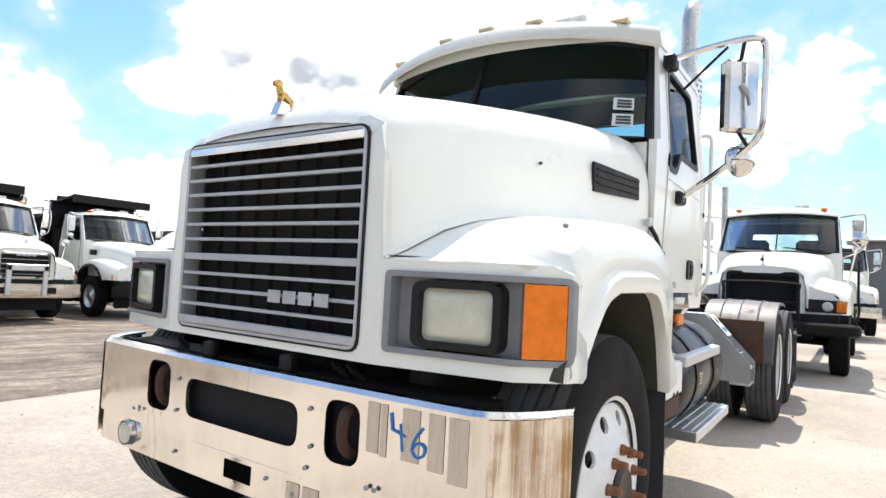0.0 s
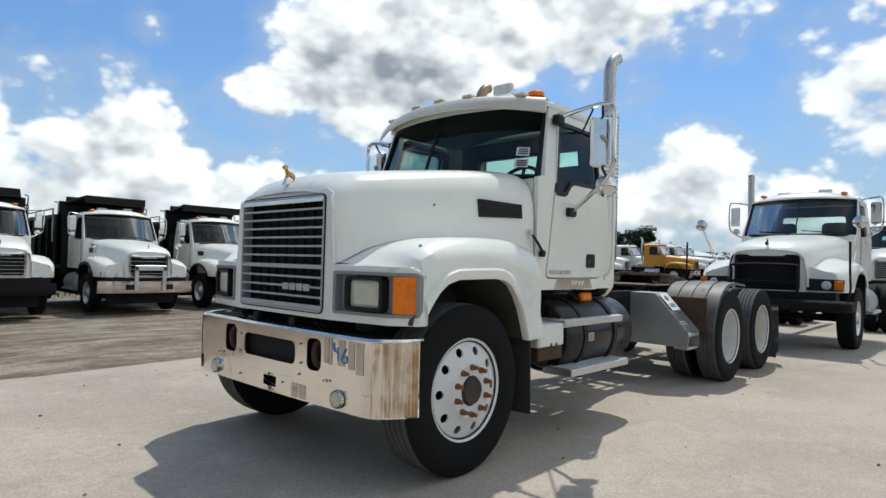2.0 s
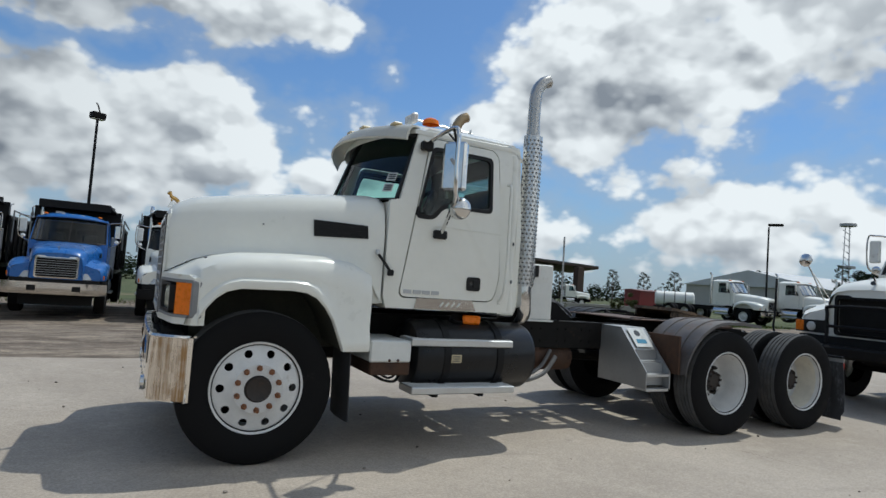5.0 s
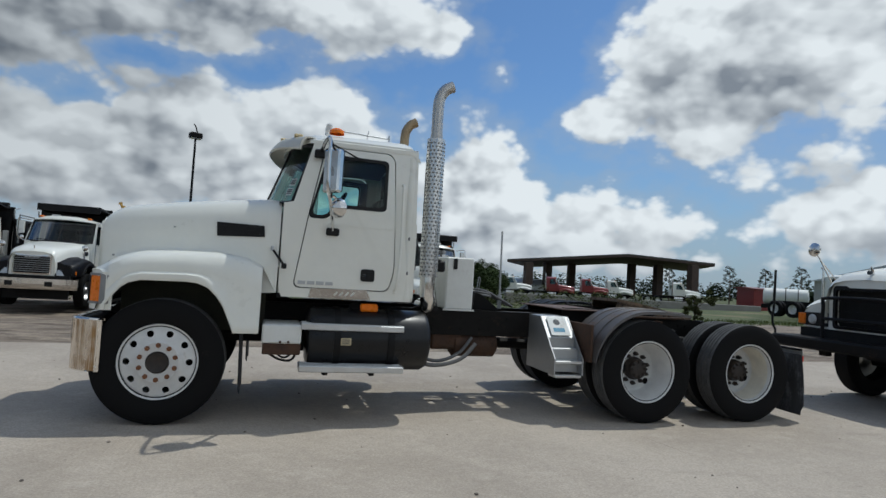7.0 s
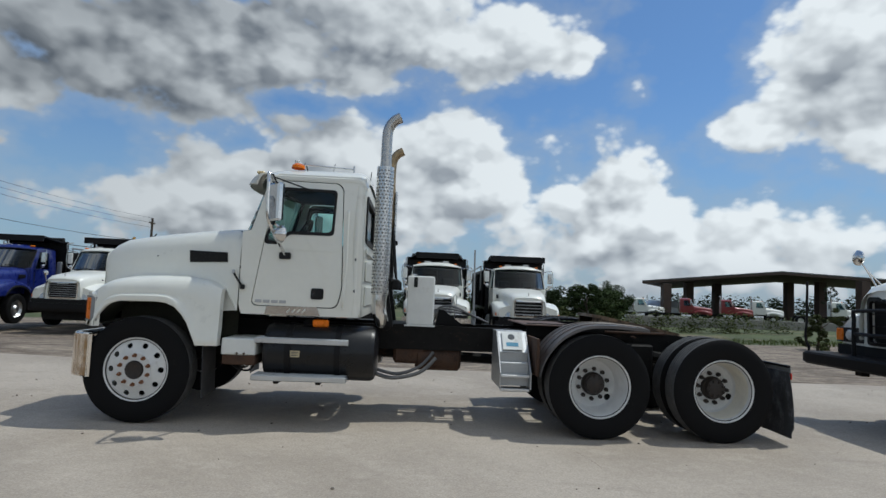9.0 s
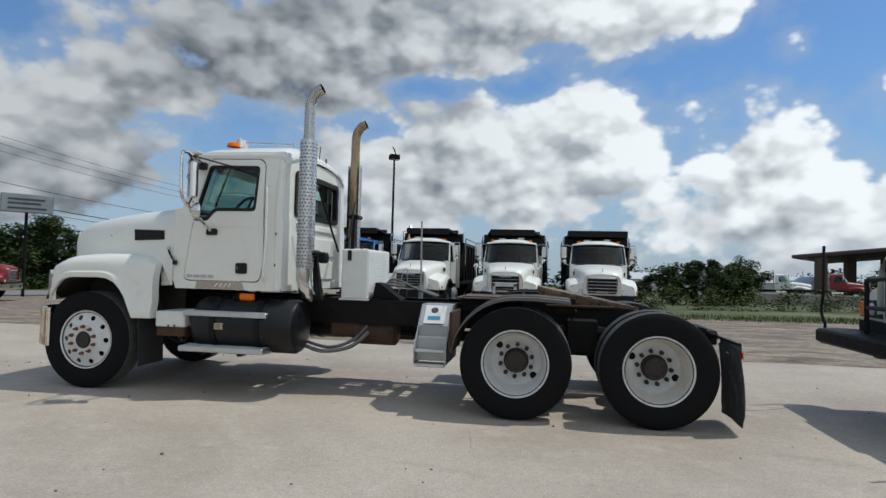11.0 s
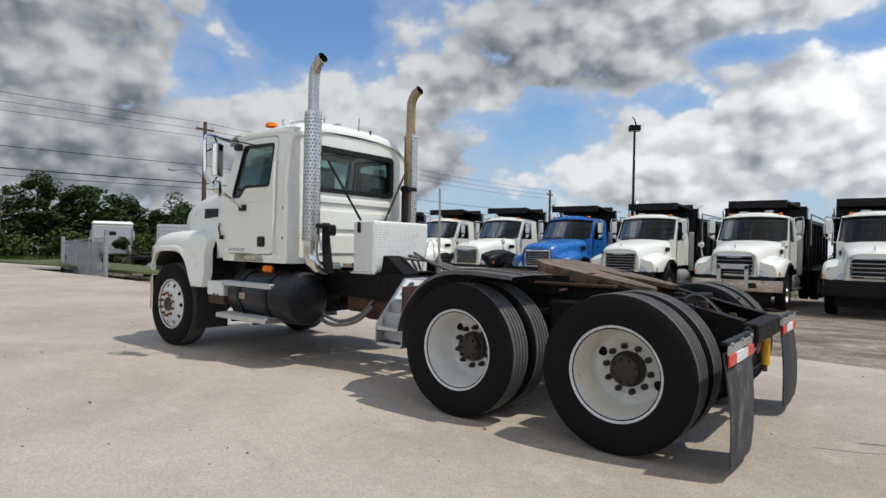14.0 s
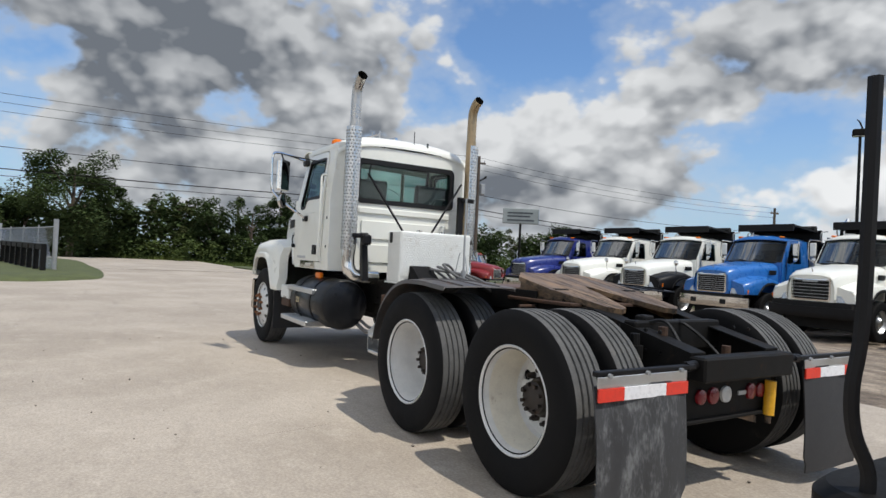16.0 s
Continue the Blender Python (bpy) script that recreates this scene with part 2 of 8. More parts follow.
FLAP_CLEAN = mat("plain_rubber_flap", (0.024, 0.024, 0.026), 0.7, var=0.15, scale=5, bump=0.001, bscale=90)
PLASTIC = mat("black_plastic", (0.009, 0.009, 0.0095), 0.5, var=0.2, scale=15, bump=0.0005, bscale=200, spec=0.3)
CHROME = mat("chrome", (0.72, 0.71, 0.69), 0.09, 1.0, var=0.05, scale=4, dirt=(0.42, 0.36, 0.28), dirt_amount=0.03, dirt_scale=6)
BUMPER = mat("stained_chrome", (0.80, 0.76, 0.70), 0.11, 1.0, var=0.07, scale=3, dirt=(0.40, 0.30, 0.19), dirt_amount=0.08, dirt_scale=2.3, stretch=(3.2, 3.2, 0.5))
ALU = mat("brushed_aluminium", (0.60, 0.61, 0.61), 0.38, 1.0, var=0.08, scale=7, bump=0.0004, bscale=140, dirt=(0.30, 0.29, 0.27), dirt_amount=0.12, dirt_scale=6)
ALU_DULL = mat("dull_aluminium", (0.40, 0.41, 0.415), 0.5, 0.75, var=0.1, scale=4, bump=0.0006, bscale=90, dirt=(0.24, 0.23, 0.21), dirt_amount=0.2, dirt_scale=4)
# darker grey that paints the shade of the heat shield's punched holes
SLOT_SHADE = mat("punched_slot_shade", (0.24, 0.24, 0.235), 0.5, 0.6, var=0.15, scale=20)
SILVER = mat("silver_trim", (0.47, 0.48, 0.49), 0.42, 0.4, var=0.1, scale=9)
GREYTRIM = mat("grey_plastic_trim", (0.22, 0.225, 0.23), 0.5, 0.0, var=0.12, scale=9)
STACK = mat("stainless_pipe", (0.50, 0.485, 0.46), 0.3, 0.9, var=0.1, scale=4, dirt=(0.22, 0.16, 0.10), dirt_amount=0.16, dirt_scale=5)
STACK_BROWN = mat("heat_stained_pipe", (0.40, 0.30, 0.18), 0.4, 0.7, var=0.25, scale=4, dirt=(0.16, 0.09, 0.045), dirt_amount=0.35, dirt_scale=5)
# near-black for pipe soot, also paints shade into openings and under the parked trucks
SOOT_SHADE = mat("soot_and_shade", (0.008, 0.008, 0.008), 0.9, var=0.2)
WHEEL_WHITE = mat("white_wheel_paint", (0.66, 0.66, 0.645), 0.42, var=0.08, scale=9, bump=0.0004, bscale=110, dirt=(0.30, 0.24, 0.17), dirt_amount=0.13, dirt_scale=7)
WHEEL_CREAM = mat("cream_wheel_paint", (0.68, 0.645, 0.55), 0.45, var=0.1, scale=9, bump=0.0004, bscale=110, dirt=(0.24, 0.15, 0.08), dirt_amount=0.16, dirt_scale=8)
HUB = mat("oily_rusty_hub", (0.022, 0.016, 0.013), 0.5, var=0.4, scale=25, bump=0.003, bscale=120, dirt=(0.09, 0.042, 0.022), dirt_amount=0.25, dirt_scale=18)
NUT = mat("rusty_lug_nut", (0.21, 0.085, 0.035), 0.75, var=0.35, scale=40, bump=0.001, bscale=200)
AMBER = mat("amber_lens", (0.80, 0.185, 0.006), 0.3, var=0.12, scale=30, bump=0.001, bscale=90, coat=0.15, spec=0.3)
REDLENS = mat("red_lens", (0.20, 0.008, 0.014), 0.3, var=0.15, scale=20, coat=0.2)
CLEARLENS = mat("milky_lens", (0.60, 0.60, 0.58), 0.25, var=0.1, scale=20, coat=0.5)
HEADLENS = mat("yellowed_headlamp_lens", (0.56, 0.56, 0.44), 0.2, var=0.1, scale=14, bump=0.0006, bscale=60, coat=0.7)
GOLD = mat("gold_plating", (0.55, 0.34, 0.11), 0.28, 0.9, var=0.2, scale=30)
CHALK = mat("blue_marker", (0.04, 0.19, 0.50), 0.7, var=0.25, scale=60)
TAPE_RED = mat("red_reflective_tape", (0.70, 0.045, 0.025), 0.35, var=0.1, scale=40)
TAPE_WHITE = mat("white_reflective_tape", (0.80, 0.80, 0.82), 0.3, var=0.06, scale=40)
SHOCK = mat("yellow_shock_absorber", (0.72, 0.38, 0.02), 0.4, var=0.15, scale=14)
SEAT = mat("grey_seat_cloth", (0.035, 0.038, 0.042), 0.9, var=0.2, scale=30)
DASH = mat("grey_dashboard", (0.05, 0.055, 0.06), 0.7, var=0.1, scale=30)
PAPER = mat("paper_sticker", (0.66, 0.69, 0.66), 0.6, var=0.08, scale=50)
INK = mat("dark_ink", (0.05, 0.06, 0.07), 0.6)
LABEL = mat("worn_label", (0.50, 0.42, 0.26), 0.6, var=0.2, scale=60, dirt=(0.2, 0.15, 0.08), dirt_amount=0.25, dirt_scale=40)
STICKER_BLUE = mat("blue_sticker", (0.06, 0.26, 0.40), 0.5)
GLASS = glass("clear_tinted_glass", (0.58, 0.80, 0.76), gloss=0.6)
GLASS_FRONT = glass("dark_windscreen_glass", (0.52, 0.70, 0.66), gloss=0.62)
GLASS_DARK = glass("deep_tinted_glass", (0.30, 0.42, 0.42), gloss=0.32)
LINING = mat("dark_cab_lining", (0.048, 0.052, 0.050), 0.9, var=0.15, scale=20)
REFLECTOR = mat("clear_lamp_with_reflector", (0.46, 0.47, 0.48), 0.16, 0.55, var=0.22, scale=26, coat=0.6)
SHIELD = mat("punched_bright_shield", (0.58, 0.58, 0.57), 0.22, 1.0, var=0.12, scale=9, dirt=(0.30, 0.27, 0.23), dirt_amount=0.10, dirt_scale=8)
# mirror toned down so that its colour gives the dark reflection
MIRROR = mat("darkened_mirror_glass", (0.10, 0.105, 0.11), 0.06, 1.0, var=0.05)
HOSE = mat("grey_air_hose", (0.12, 0.12, 0.12), 0.6, var=0.2, scale=20)
VISOR = mat("faded_visor_paint", (0.60, 0.58, 0.50), 0.4, var=0.08, scale=4, coat=0.2, dirt=(0.42, 0.32, 0.16), dirt_amount=0.22, dirt_scale=4)

# ---- mesh tools ----
class Shape:
    """Collects vertices and faces for one mesh."""

    def __init__(self):
        self.v, self.f = [], []

    def add(self, verts, faces):
        o = len(self.v)
        self.v += [tuple(p) for p in verts]
        self.f += [tuple(i + o for i in face) for face in faces]
        return self

    def box(self, x0, x1, y0, y1, z0, z1, c=0.0):
        """A box, its edges chamfered by c."""
        lo, hi = (min(x0, x1), min(y0, y1), min(z0, z1)), (max(x0, x1), max(y0, y1), max(z0, z1))
        c = min([c] + [(b - a) * 0.45 for a, b in zip(lo, hi)])
        if c <= 0:
            vs = [(a, b, d) for a in (lo[0], hi[0]) for b in (lo[1], hi[1]) for d in (lo[2], hi[2])]
            return self.add(vs, [(0, 1, 3, 2), (4, 6, 7, 5), (0, 4, 5, 1), (2, 3, 7, 6), (0, 2, 6, 4), (1, 5, 7, 3)])
        vs, at = [], {}
        for s in [(a, b, d) for a in (0, 1) for b in (0, 1) for d in (0, 1)]:
            for axis in range(3):
                at[s, axis] = len(vs)
                vs.append([(hi[k] if s[k] else lo[k]) + (0 if k == axis else (-c if s[k] else c)) for k in range(3)])
        fs = []
        for axis in range(3):
            u, w = [k for k in range(3) if k != axis]
            for side in (0, 1):
                loop = []
                for a, b in ((0, 0), (1, 0), (1, 1), (0, 1)):
                    s = [0, 0, 0]
                    s[axis], s[u], s[w] = side, a, b
                    loop.append(at[tuple(s), axis])
                fs.append(loop)
            for a in (0, 1):
                for b in (0, 1):
                    s0, s1 = [0, 0, 0], [0, 0, 0]
                    s0[axis], s1[axis] = 0, 1
                    s0[u] = s1[u] = a
                    s0[w] = s1[w] = b
                    fs.append((at[tuple(s0), u], at[tuple(s1), u], at[tuple(s1), w], at[tuple(s0), w]))
        for s in [(a, b, d) for a in (0, 1) for b in (0, 1) for d in (0, 1)]:
            fs.append([at[s, k] for k in range(3)])
        return self.add(vs, fs)

    def loft(self, rings, closed=True, caps=False):
        n, o = len(rings[0]), len(self.v)
        self.v += [tuple(p) for ring in rings for p in ring]
        for a in range(len(rings) - 1):
            for i in range(n if closed else n - 1):
                j = (i + 1) % n
                self.f.append((o + a * n + i, o + a * n + j, o + (a + 1) * n + j, o + (a + 1) * n + i))
        if caps:
            self.f.append(tuple(o + i for i in range(n))[::-1])
            self.f.append(tuple(o + (len(rings) - 1) * n + i for i in range(n)))
        return self

    def tube(self, pts, r, n=8, caps=True):
        """A round bar along points; r a number or one for each point."""
        pts = [Vector(p) for p in pts]
        rs = r if isinstance(r, (list, tuple)) else [r] * len(pts)
        rings, side = [], None
        for i, p in enumerate(pts):
            a = (pts[min(i + 1, len(pts) - 1)] - pts[max(i - 1, 0)]).normalized()
            if side is None:
                side = a.orthogonal().normalized()
            side = (side - a * side.dot(a)).normalized()
            up = a.cross(side)
            rings.append([p + rs[i] * (math.cos(q) * side + math.sin(q) * up) for q in [2 * math.pi * k / n for k in range(n)]])
        return self.loft(rings, True, caps)

    def cyl(self, p, q, r, r2=None, n=16):
        return self.tube([p, q], [r, r if r2 is None else r2], n)

    def lathe(self, profile, centre, axis="y", n=32, closed=False):
        """Turns (along, radius) round an axis through centre."""
        rings = []
        for k in range(n):
            a = 2 * math.pi * k / n
            c, s = math.cos(a), math.sin(a)
            ring = []
            for u, r in profile:
                p = {"x": (u, r * c, r * s), "y": (r * c, u, r * s), "z": (r * c, r * s, u)}[axis]
                ring.append(tuple(p[i] + centre[i] for i in range(3)))
            rings.append(ring)
        rings.append(rings[0])
        return self.loft(rings, closed)

    def prism(self, poly, axis, a, b):
        """A polygon in the plane across an axis, pushed from a to b. The polygon's numbers are the other two axes in order."""
        def at(u, w, d):
            return {"x": (d, u, w), "y": (u, d, w), "z": (u, w, d)}[axis]
        n = len(poly)
        return self.add([at(u, w, a) for u, w in poly] + [at(u, w, b) for u, w in poly],
                        [tuple(range(n)), tuple(range(2 * n - 1, n - 1, -1))] + [(i, (i + 1) % n, n + (i + 1) % n, n + i) for i in range(n)])

    def panel(self, outer, inner, front, back):
        """A plate with a hole: both loops are star-shaped round the hole's middle; front and back map (u, w) to space."""
        cu, cw = sum(p[0] for p in inner) / len(inner), sum(p[1] for p in inner) / len(inner)
        angles = sorted({round(math.atan2(w - cw, u - cu), 5) for u, w in [*outer, *inner]})
        fo, fi, bo, bi = [], [], [], []
        for a in angles:
            po, pi_ = cast(outer, cu, cw, a), cast(inner, cu, cw, a)
            fo.append(front(*po)), fi.append(front(*pi_)), bo.append(back(*po)), bi.append(back(*pi_))
        n = len(angles)
        vs, fs = fo + fi + bi + bo, []
        for k in range(4):
            for i in range(n):
                j = (i + 1) % n
                fs.append((k * n + i, k * n + j, ((k + 1) % 4) * n + j, ((k + 1) % 4) * n + i))
        return self.add(vs, fs)

    def sheet(self, f, us, vs, thick=None):
        """A grid of f(u, v); thick: a vector that makes it solid."""
        n, m, o = len(us), len(vs), len(self.v)
        top = [f(u, v) for u in us for v in vs]
        self.v += [tuple(p) for p in top]
        self.f += [(o + i * m + j, o + (i + 1) * m + j, o + (i + 1) * m + j + 1, o + i * m + j + 1) for i in range(n - 1) for j in range(m - 1)]
        if thick:
            o2 = len(self.v)
            self.v += [tuple(p[k] + thick[k] for k in range(3)) for p in top]
            self.f += [(o2 + i * m + j, o2 + i * m + j + 1, o2 + (i + 1) * m + j + 1, o2 + (i + 1) * m + j) for i in range(n - 1) for j in range(m - 1)]
            rim = [i * m for i in range(n)] + [(n - 1) * m + j for j in range(1, m)] + [i * m + m - 1 for i in range(n - 2, -1, -1)] + [j for j in range(m - 2, 0, -1)]
            for a, b in zip(rim, rim[1:] + rim[:1]):
                self.f.append((o + a, o + b, o2 + b, o2 + a))
        return self

    def move(self, m):
        self.v = [tuple(m @ Vector(p)) for p in self.v]
        return self

    def flip_y(self):
        self.v = [(x, -y, z) for x, y, z in self.v]
        return self

    def mesh(self, name, material, angle=32.0, fix=True):
        me = bpy.data.meshes.new(name)
        me.from_pydata(self.v, [], self.f)
        if fix:
            bm = bmesh.new()
            bm.from_mesh(me)
            bmesh.ops.remove_doubles(bm, verts=bm.verts, dist=1e-5)
            bmesh.ops.recalc_face_normals(bm, faces=bm.faces)
            bm.to_mesh(me)
            bm.free()
        me.materials.append(material)
        if angle:
            me.polygons.foreach_set("use_smooth", [True] * len(me.polygons))
            me.set_sharp_from_angle(angle=radians(angle))
        return me

    def part(self, name, material, parent=None, label="", angle=32.0, fix=True):
        ob = new(name, self.mesh(name, material, angle, fix))
        ob.parent = parent
        if label:
            ob["label"] = label
        return ob


def cast(poly, cu, cw, angle):
    """Where the ray from a point at an angle leaves a polygon."""
    du, dw, best = math.cos(angle), math.sin(angle), None
    for (u0, w0), (u1, w1) in zip(poly, poly[1:] + poly[:1]):
        eu, ew = u1 - u0, w1 - w0
        det = du * -ew + eu * dw
        if abs(det) < 1e-12:
            continue
        t = ((u0 - cu) * -ew + eu * (w0 - cw)) / det
        s = (du * (w0 - cw) - dw * (u0 - cu)) / det
        if t > 0 and -1e-6 <= s <= 1 + 1e-6 and (best is None or t > best):
            best = t
    best = best or 0.0
    return cu + best * du, cw + best * dw


def rounded(poly, r, n=4):
    """The polygon with its corners rounded by r."""
    out = []
    for i, p in enumerate(poly):
        a, b = poly[i - 1], poly[(i + 1) % len(poly)]
        p, a, b = Vector(p), Vector(a), Vector(b)
        k = min(r, (a - p).length * 0.45, (b - p).length * 0.45)
        s, e = p + (a - p).normalized() * k, p + (b - p).normalized() * k
        for j in range(n + 1):
            t = j / n
            q = (1 - t) ** 2 * s + 2 * t * (1 - t) * p + t * t * e
            out.append((q.x, q.y))
    return out


def rect(u0, u1, w0, w1, r=0.0, n=4):
    poly = [(u0, w0), (u1, w0), (u1, w1), (u0, w1)]
    return rounded(poly, r, n) if r else poly


def oval(cu, cw, ru, rw, n=16):
    return [(cu + ru * math.cos(2 * math.pi * k / n), cw + rw * math.sin(2 * math.pi * k / n)) for k in range(n)]


def smooth_path(pts, n=6):
    """A smooth line (Catmull-Rom) through points."""
    pts = [Vector(p) for p in pts]
    out = []
    for i in range(len(pts) - 1):
        a, b, c, d = pts[max(i - 1, 0)], pts[i], pts[i + 1], pts[min(i + 2, len(pts) - 1)]
        for k in range(n):
            t = k / n
            out.append(0.5 * (2 * b + (c - a) * t + (2 * a - 5 * b + 4 * c - d) * t * t + (3 * b - a - 3 * c + d) * t ** 3))
    return out + [pts[-1]]


def lerp(table, x):
    """A value between the rows (x, value) of a table, eased."""
    if x <= table[0][0]:
        return table[0][1]
    for (a, p), (b, q) in zip(table, table[1:]):
        if x <= b:
            return p + (q - p) * (x - a) / (b - a)
    return table[-1][1]


def spread(a, b, n):
    return [a + (b - a) * i / (n - 1) for i in range(n)]


def thing(name, label, category, m=Matrix(), group="", kind=""):
    ob = new(name)
    ob.empty_display_size = 0.2
    ob.matrix_world = m
    return tagged(ob, label, category, group, kind)

# ---- the white day-cab tractor ----
def tyre_profile(r, half, grooves=4):
    """(along, radius) from the inner to the outer bead, with tread grooves."""
    bead, p = 0.292, []
    p += [(-half * 0.80, bead), (-half * 0.92, bead + 0.035), (-half, (r + bead) / 2 - 0.01), (-half * 0.97, r - 0.055), (-half * 0.88, r - 0.018)]
    w = half * 0.80
    p.append((-w, r - 0.004))
    for i in range(grooves):
        c = -w + 2 * w * (i + 1) / (grooves + 1)
        p += [(c - 0.008, r), (c - 0.005, r - 0.012), (c + 0.005, r - 0.012), (c + 0.008, r)]
    p.append((w, r - 0.004))
    p += [(half * 0.88, r - 0.018), (half * 0.97, r - 0.055), (half, (r + bead) / 2 - 0.01), (half * 0.92, bead + 0.035), (half * 0.80, bead)]
    return p


def tyre(parent, y, r=0.525, half=0.14, n=56):
    """A tyre: dark sidewalls and a worn, grooved tread."""
    prof = tyre_profile(r, half)
    side = [i for i, (u, q) in enumerate(prof) if q < r - 0.013 and not (abs(u) < half * 0.85)]
    a, b = max(i for i in side if prof[i][0] < 0), min(i for i in side if prof[i][0] > 0)
    ob = Shape().lathe(prof[:a + 2], (0, y, 0), "y", n).lathe(prof[b - 1:], (0, y, 0), "y", n).part("tyre", RUBBER, parent)
    Shape().lathe(prof[a + 1:b], (0, y, 0), "y", n).part("tread", TREAD, ob, "worn grey tread with straight grooves")
    return ob


def holed_disc(s, prof, holes, rh, r0, r1, n_seg=10):
    """A wheel disc between radii r0 and r1 with round holes; prof maps a radius to the place along the axle."""
    mid = (r0 + r1) / 2
    for k in range(n_seg):
        a0, a1 = 2 * math.pi * (k - 0.5) / n_seg, 2 * math.pi * (k + 0.5) / n_seg
        outer = [(r0, a) for a in spread(a0, a1, 5)] + [(r, a1) for r in spread(r0, r1, 4)[1:]] + [(r1, a) for a in spread(a1, a0, 5)[1:]] + [(r, a0) for r in spread(r1, r0, 4)[1:-1]]
        if k % (n_seg // holes) == 0:
            c = (a0 + a1) / 2
            ins = []
            for r, a in outer:
                q = math.atan2(r - mid, (a - c) * mid)
                ins.append((mid + rh * math.sin(q), c + rh * math.cos(q) / mid))
            to = [(r * math.cos(a), prof(r), r * math.sin(a)) for r, a in outer]
            ti = [(r * math.cos(a), prof(r), r * math.sin(a)) for r, a in ins]
            tb = [(p[0], p[1] + 0.012, p[2]) for p in ti]
            s.loft([to, ti, tb])
        else:
            s.add([(r * math.cos(a), prof(r), r * math.sin(a)) for r, a in outer], [tuple(range(len(outer)))])


def front_wheel(parent, side, steer=0.0):
    """A steel front wheel with ten hand holes; side -1 faces -y."""
    ob = new("front_wheel")
    ob.parent = parent
    tyre(ob, 0.0)
    s = Shape()
    face = [(-0.118, 0.300), (-0.128, 0.314), (-0.118, 0.318), (-0.105, 0.300), (-0.085, 0.292), (0.11, 0.285)]
    s.lathe(face, (0, 0, 0), "y", 48)
    prof = lambda r: lerp([(0.12, -0.160), (0.165, -0.160), (0.19, -0.140), (0.292, -0.105)], r)
    holed_disc(s, prof, 10, 0.028, 0.19, 0.293)
    s.lathe([(prof(r), r) for r in (0.092, 0.12, 0.165, 0.19)], (0, 0, 0), "y", 40)
    rim = s.part("rim", WHEEL_WHITE, ob, "white painted steel rim with ten round holes")
    Shape().lathe([(0.06, 0.28), (0.06, 0.05)], (0, 0, 0), "y", 24).part("brake_drum", FRAME, ob)
    Shape().lathe([(-0.06, 0.09), (-0.165, 0.088), (-0.178, 0.078), (-0.172, 0.06), (-0.170, 0.0)], (0, 0, 0), "y", 24).part("hub", HUB, ob, "oily rusty wheel hub")
    me = None
    for k in range(10):
        a = 2 * math.pi * (k + 0.5) / 10
        if me is None:
            me = Shape().tube([(0, -0.155, 0), (0, -0.172, 0), (0, -0.172, 0), (0, -0.205, 0), (0, -0.21, 0)], [0.021, 0.021, 0.016, 0.0135, 0.008], 6).mesh("lug_nut", NUT, 20)
        nut = new("lug_nut", me)
        nut.parent = ob
        nut.location = (0.142 * math.cos(a), 0, 0.142 * math.sin(a))
    ob.matrix_basis = pose(0, 0, 0, 0, 0, 180 if side > 0 else 0)
    return ob


def rear_wheel(parent, cream=False, turn=0.0):
    """Dual tyres on dished steel rims, facing -y; the axle's end stands at y = 0."""
    ob = new("rear_wheel")
    ob.parent = parent
    tyre(ob, -0.135, half=0.132)
    tyre(ob, 0.205, half=0.132)
    paint = WHEEL_CREAM if cream else WHEEL_WHITE
    s = Shape()
    s.lathe([(-0.235, 0.322), (-0.252, 0.318), (-0.258, 0.312), (-0.250, 0.302), (-0.21, 0.288), (-0.05, 0.270), (0.0, 0.258), (0.02, 0.24)], (0, 0, 0), "y", 48)
    prof = lambda r: lerp([(0.10, 0.012), (0.165, 0.012), (0.19, 0.030), (0.242, 0.020)], r)
    holed_disc(s, prof, 2, 0.0345, 0.178, 0.254)
    s.lathe([(prof(r), r) for r in (0.09, 0.12, 0.165, 0.178)], (0, 0, 0), "y", 40)
    s.part("rim", WHEEL_WHITE, ob, "white painted dished steel rim, chipped and stained")
    if cream:
        s2 = Shape().lathe([(-0.200, 0.2850), (-0.05, 0.2680), (-0.004, 0.2560)], (0, 0, 0), "y", 40)
        s2.part("rim_well", WHEEL_CREAM, ob, "cream stained inner face of the rim")
    Shape().lathe([(0.30, 0.30), (0.05, 0.285), (0.045, 0.05)], (0, 0, 0), "y", 24).part("brake_drum", FRAME, ob)
    hub = Shape().lathe([(0.01, 0.122), (-0.03, 0.118), (-0.045, 0.104), (-0.088, 0.096), (-0.096, 0.07), (-0.096, 0.0)], (0, 0, 0), "y", 24).part("hub", HUB, ob, "oily black and rusty axle hub")
    for k in range(8):
        a = 2 * math.pi * k / 8
        Shape().tube([(0.078 * math.cos(a), -0.085, 0.078 * math.sin(a)), (0.078 * math.cos(a), -0.116, 0.078 * math.sin(a))], 0.0125, 6).part("flange_bolt", HUB, hub)
    for k in range(10):
        a = 2 * math.pi * (k + 0.5) / 10
        c, q = 0.155 * math.cos(a), 0.155 * math.sin(a)
        Shape().tube([(c, 0.012, q), (c, -0.022, q), (c, -0.022, q), (c, -0.046, q)], [0.023, 0.022, 0.015, 0.012], 6).part("lug_nut", HUB, ob)
    ob.matrix_basis = pose(0, 0, 0, 0, turn, 0)
    return ob


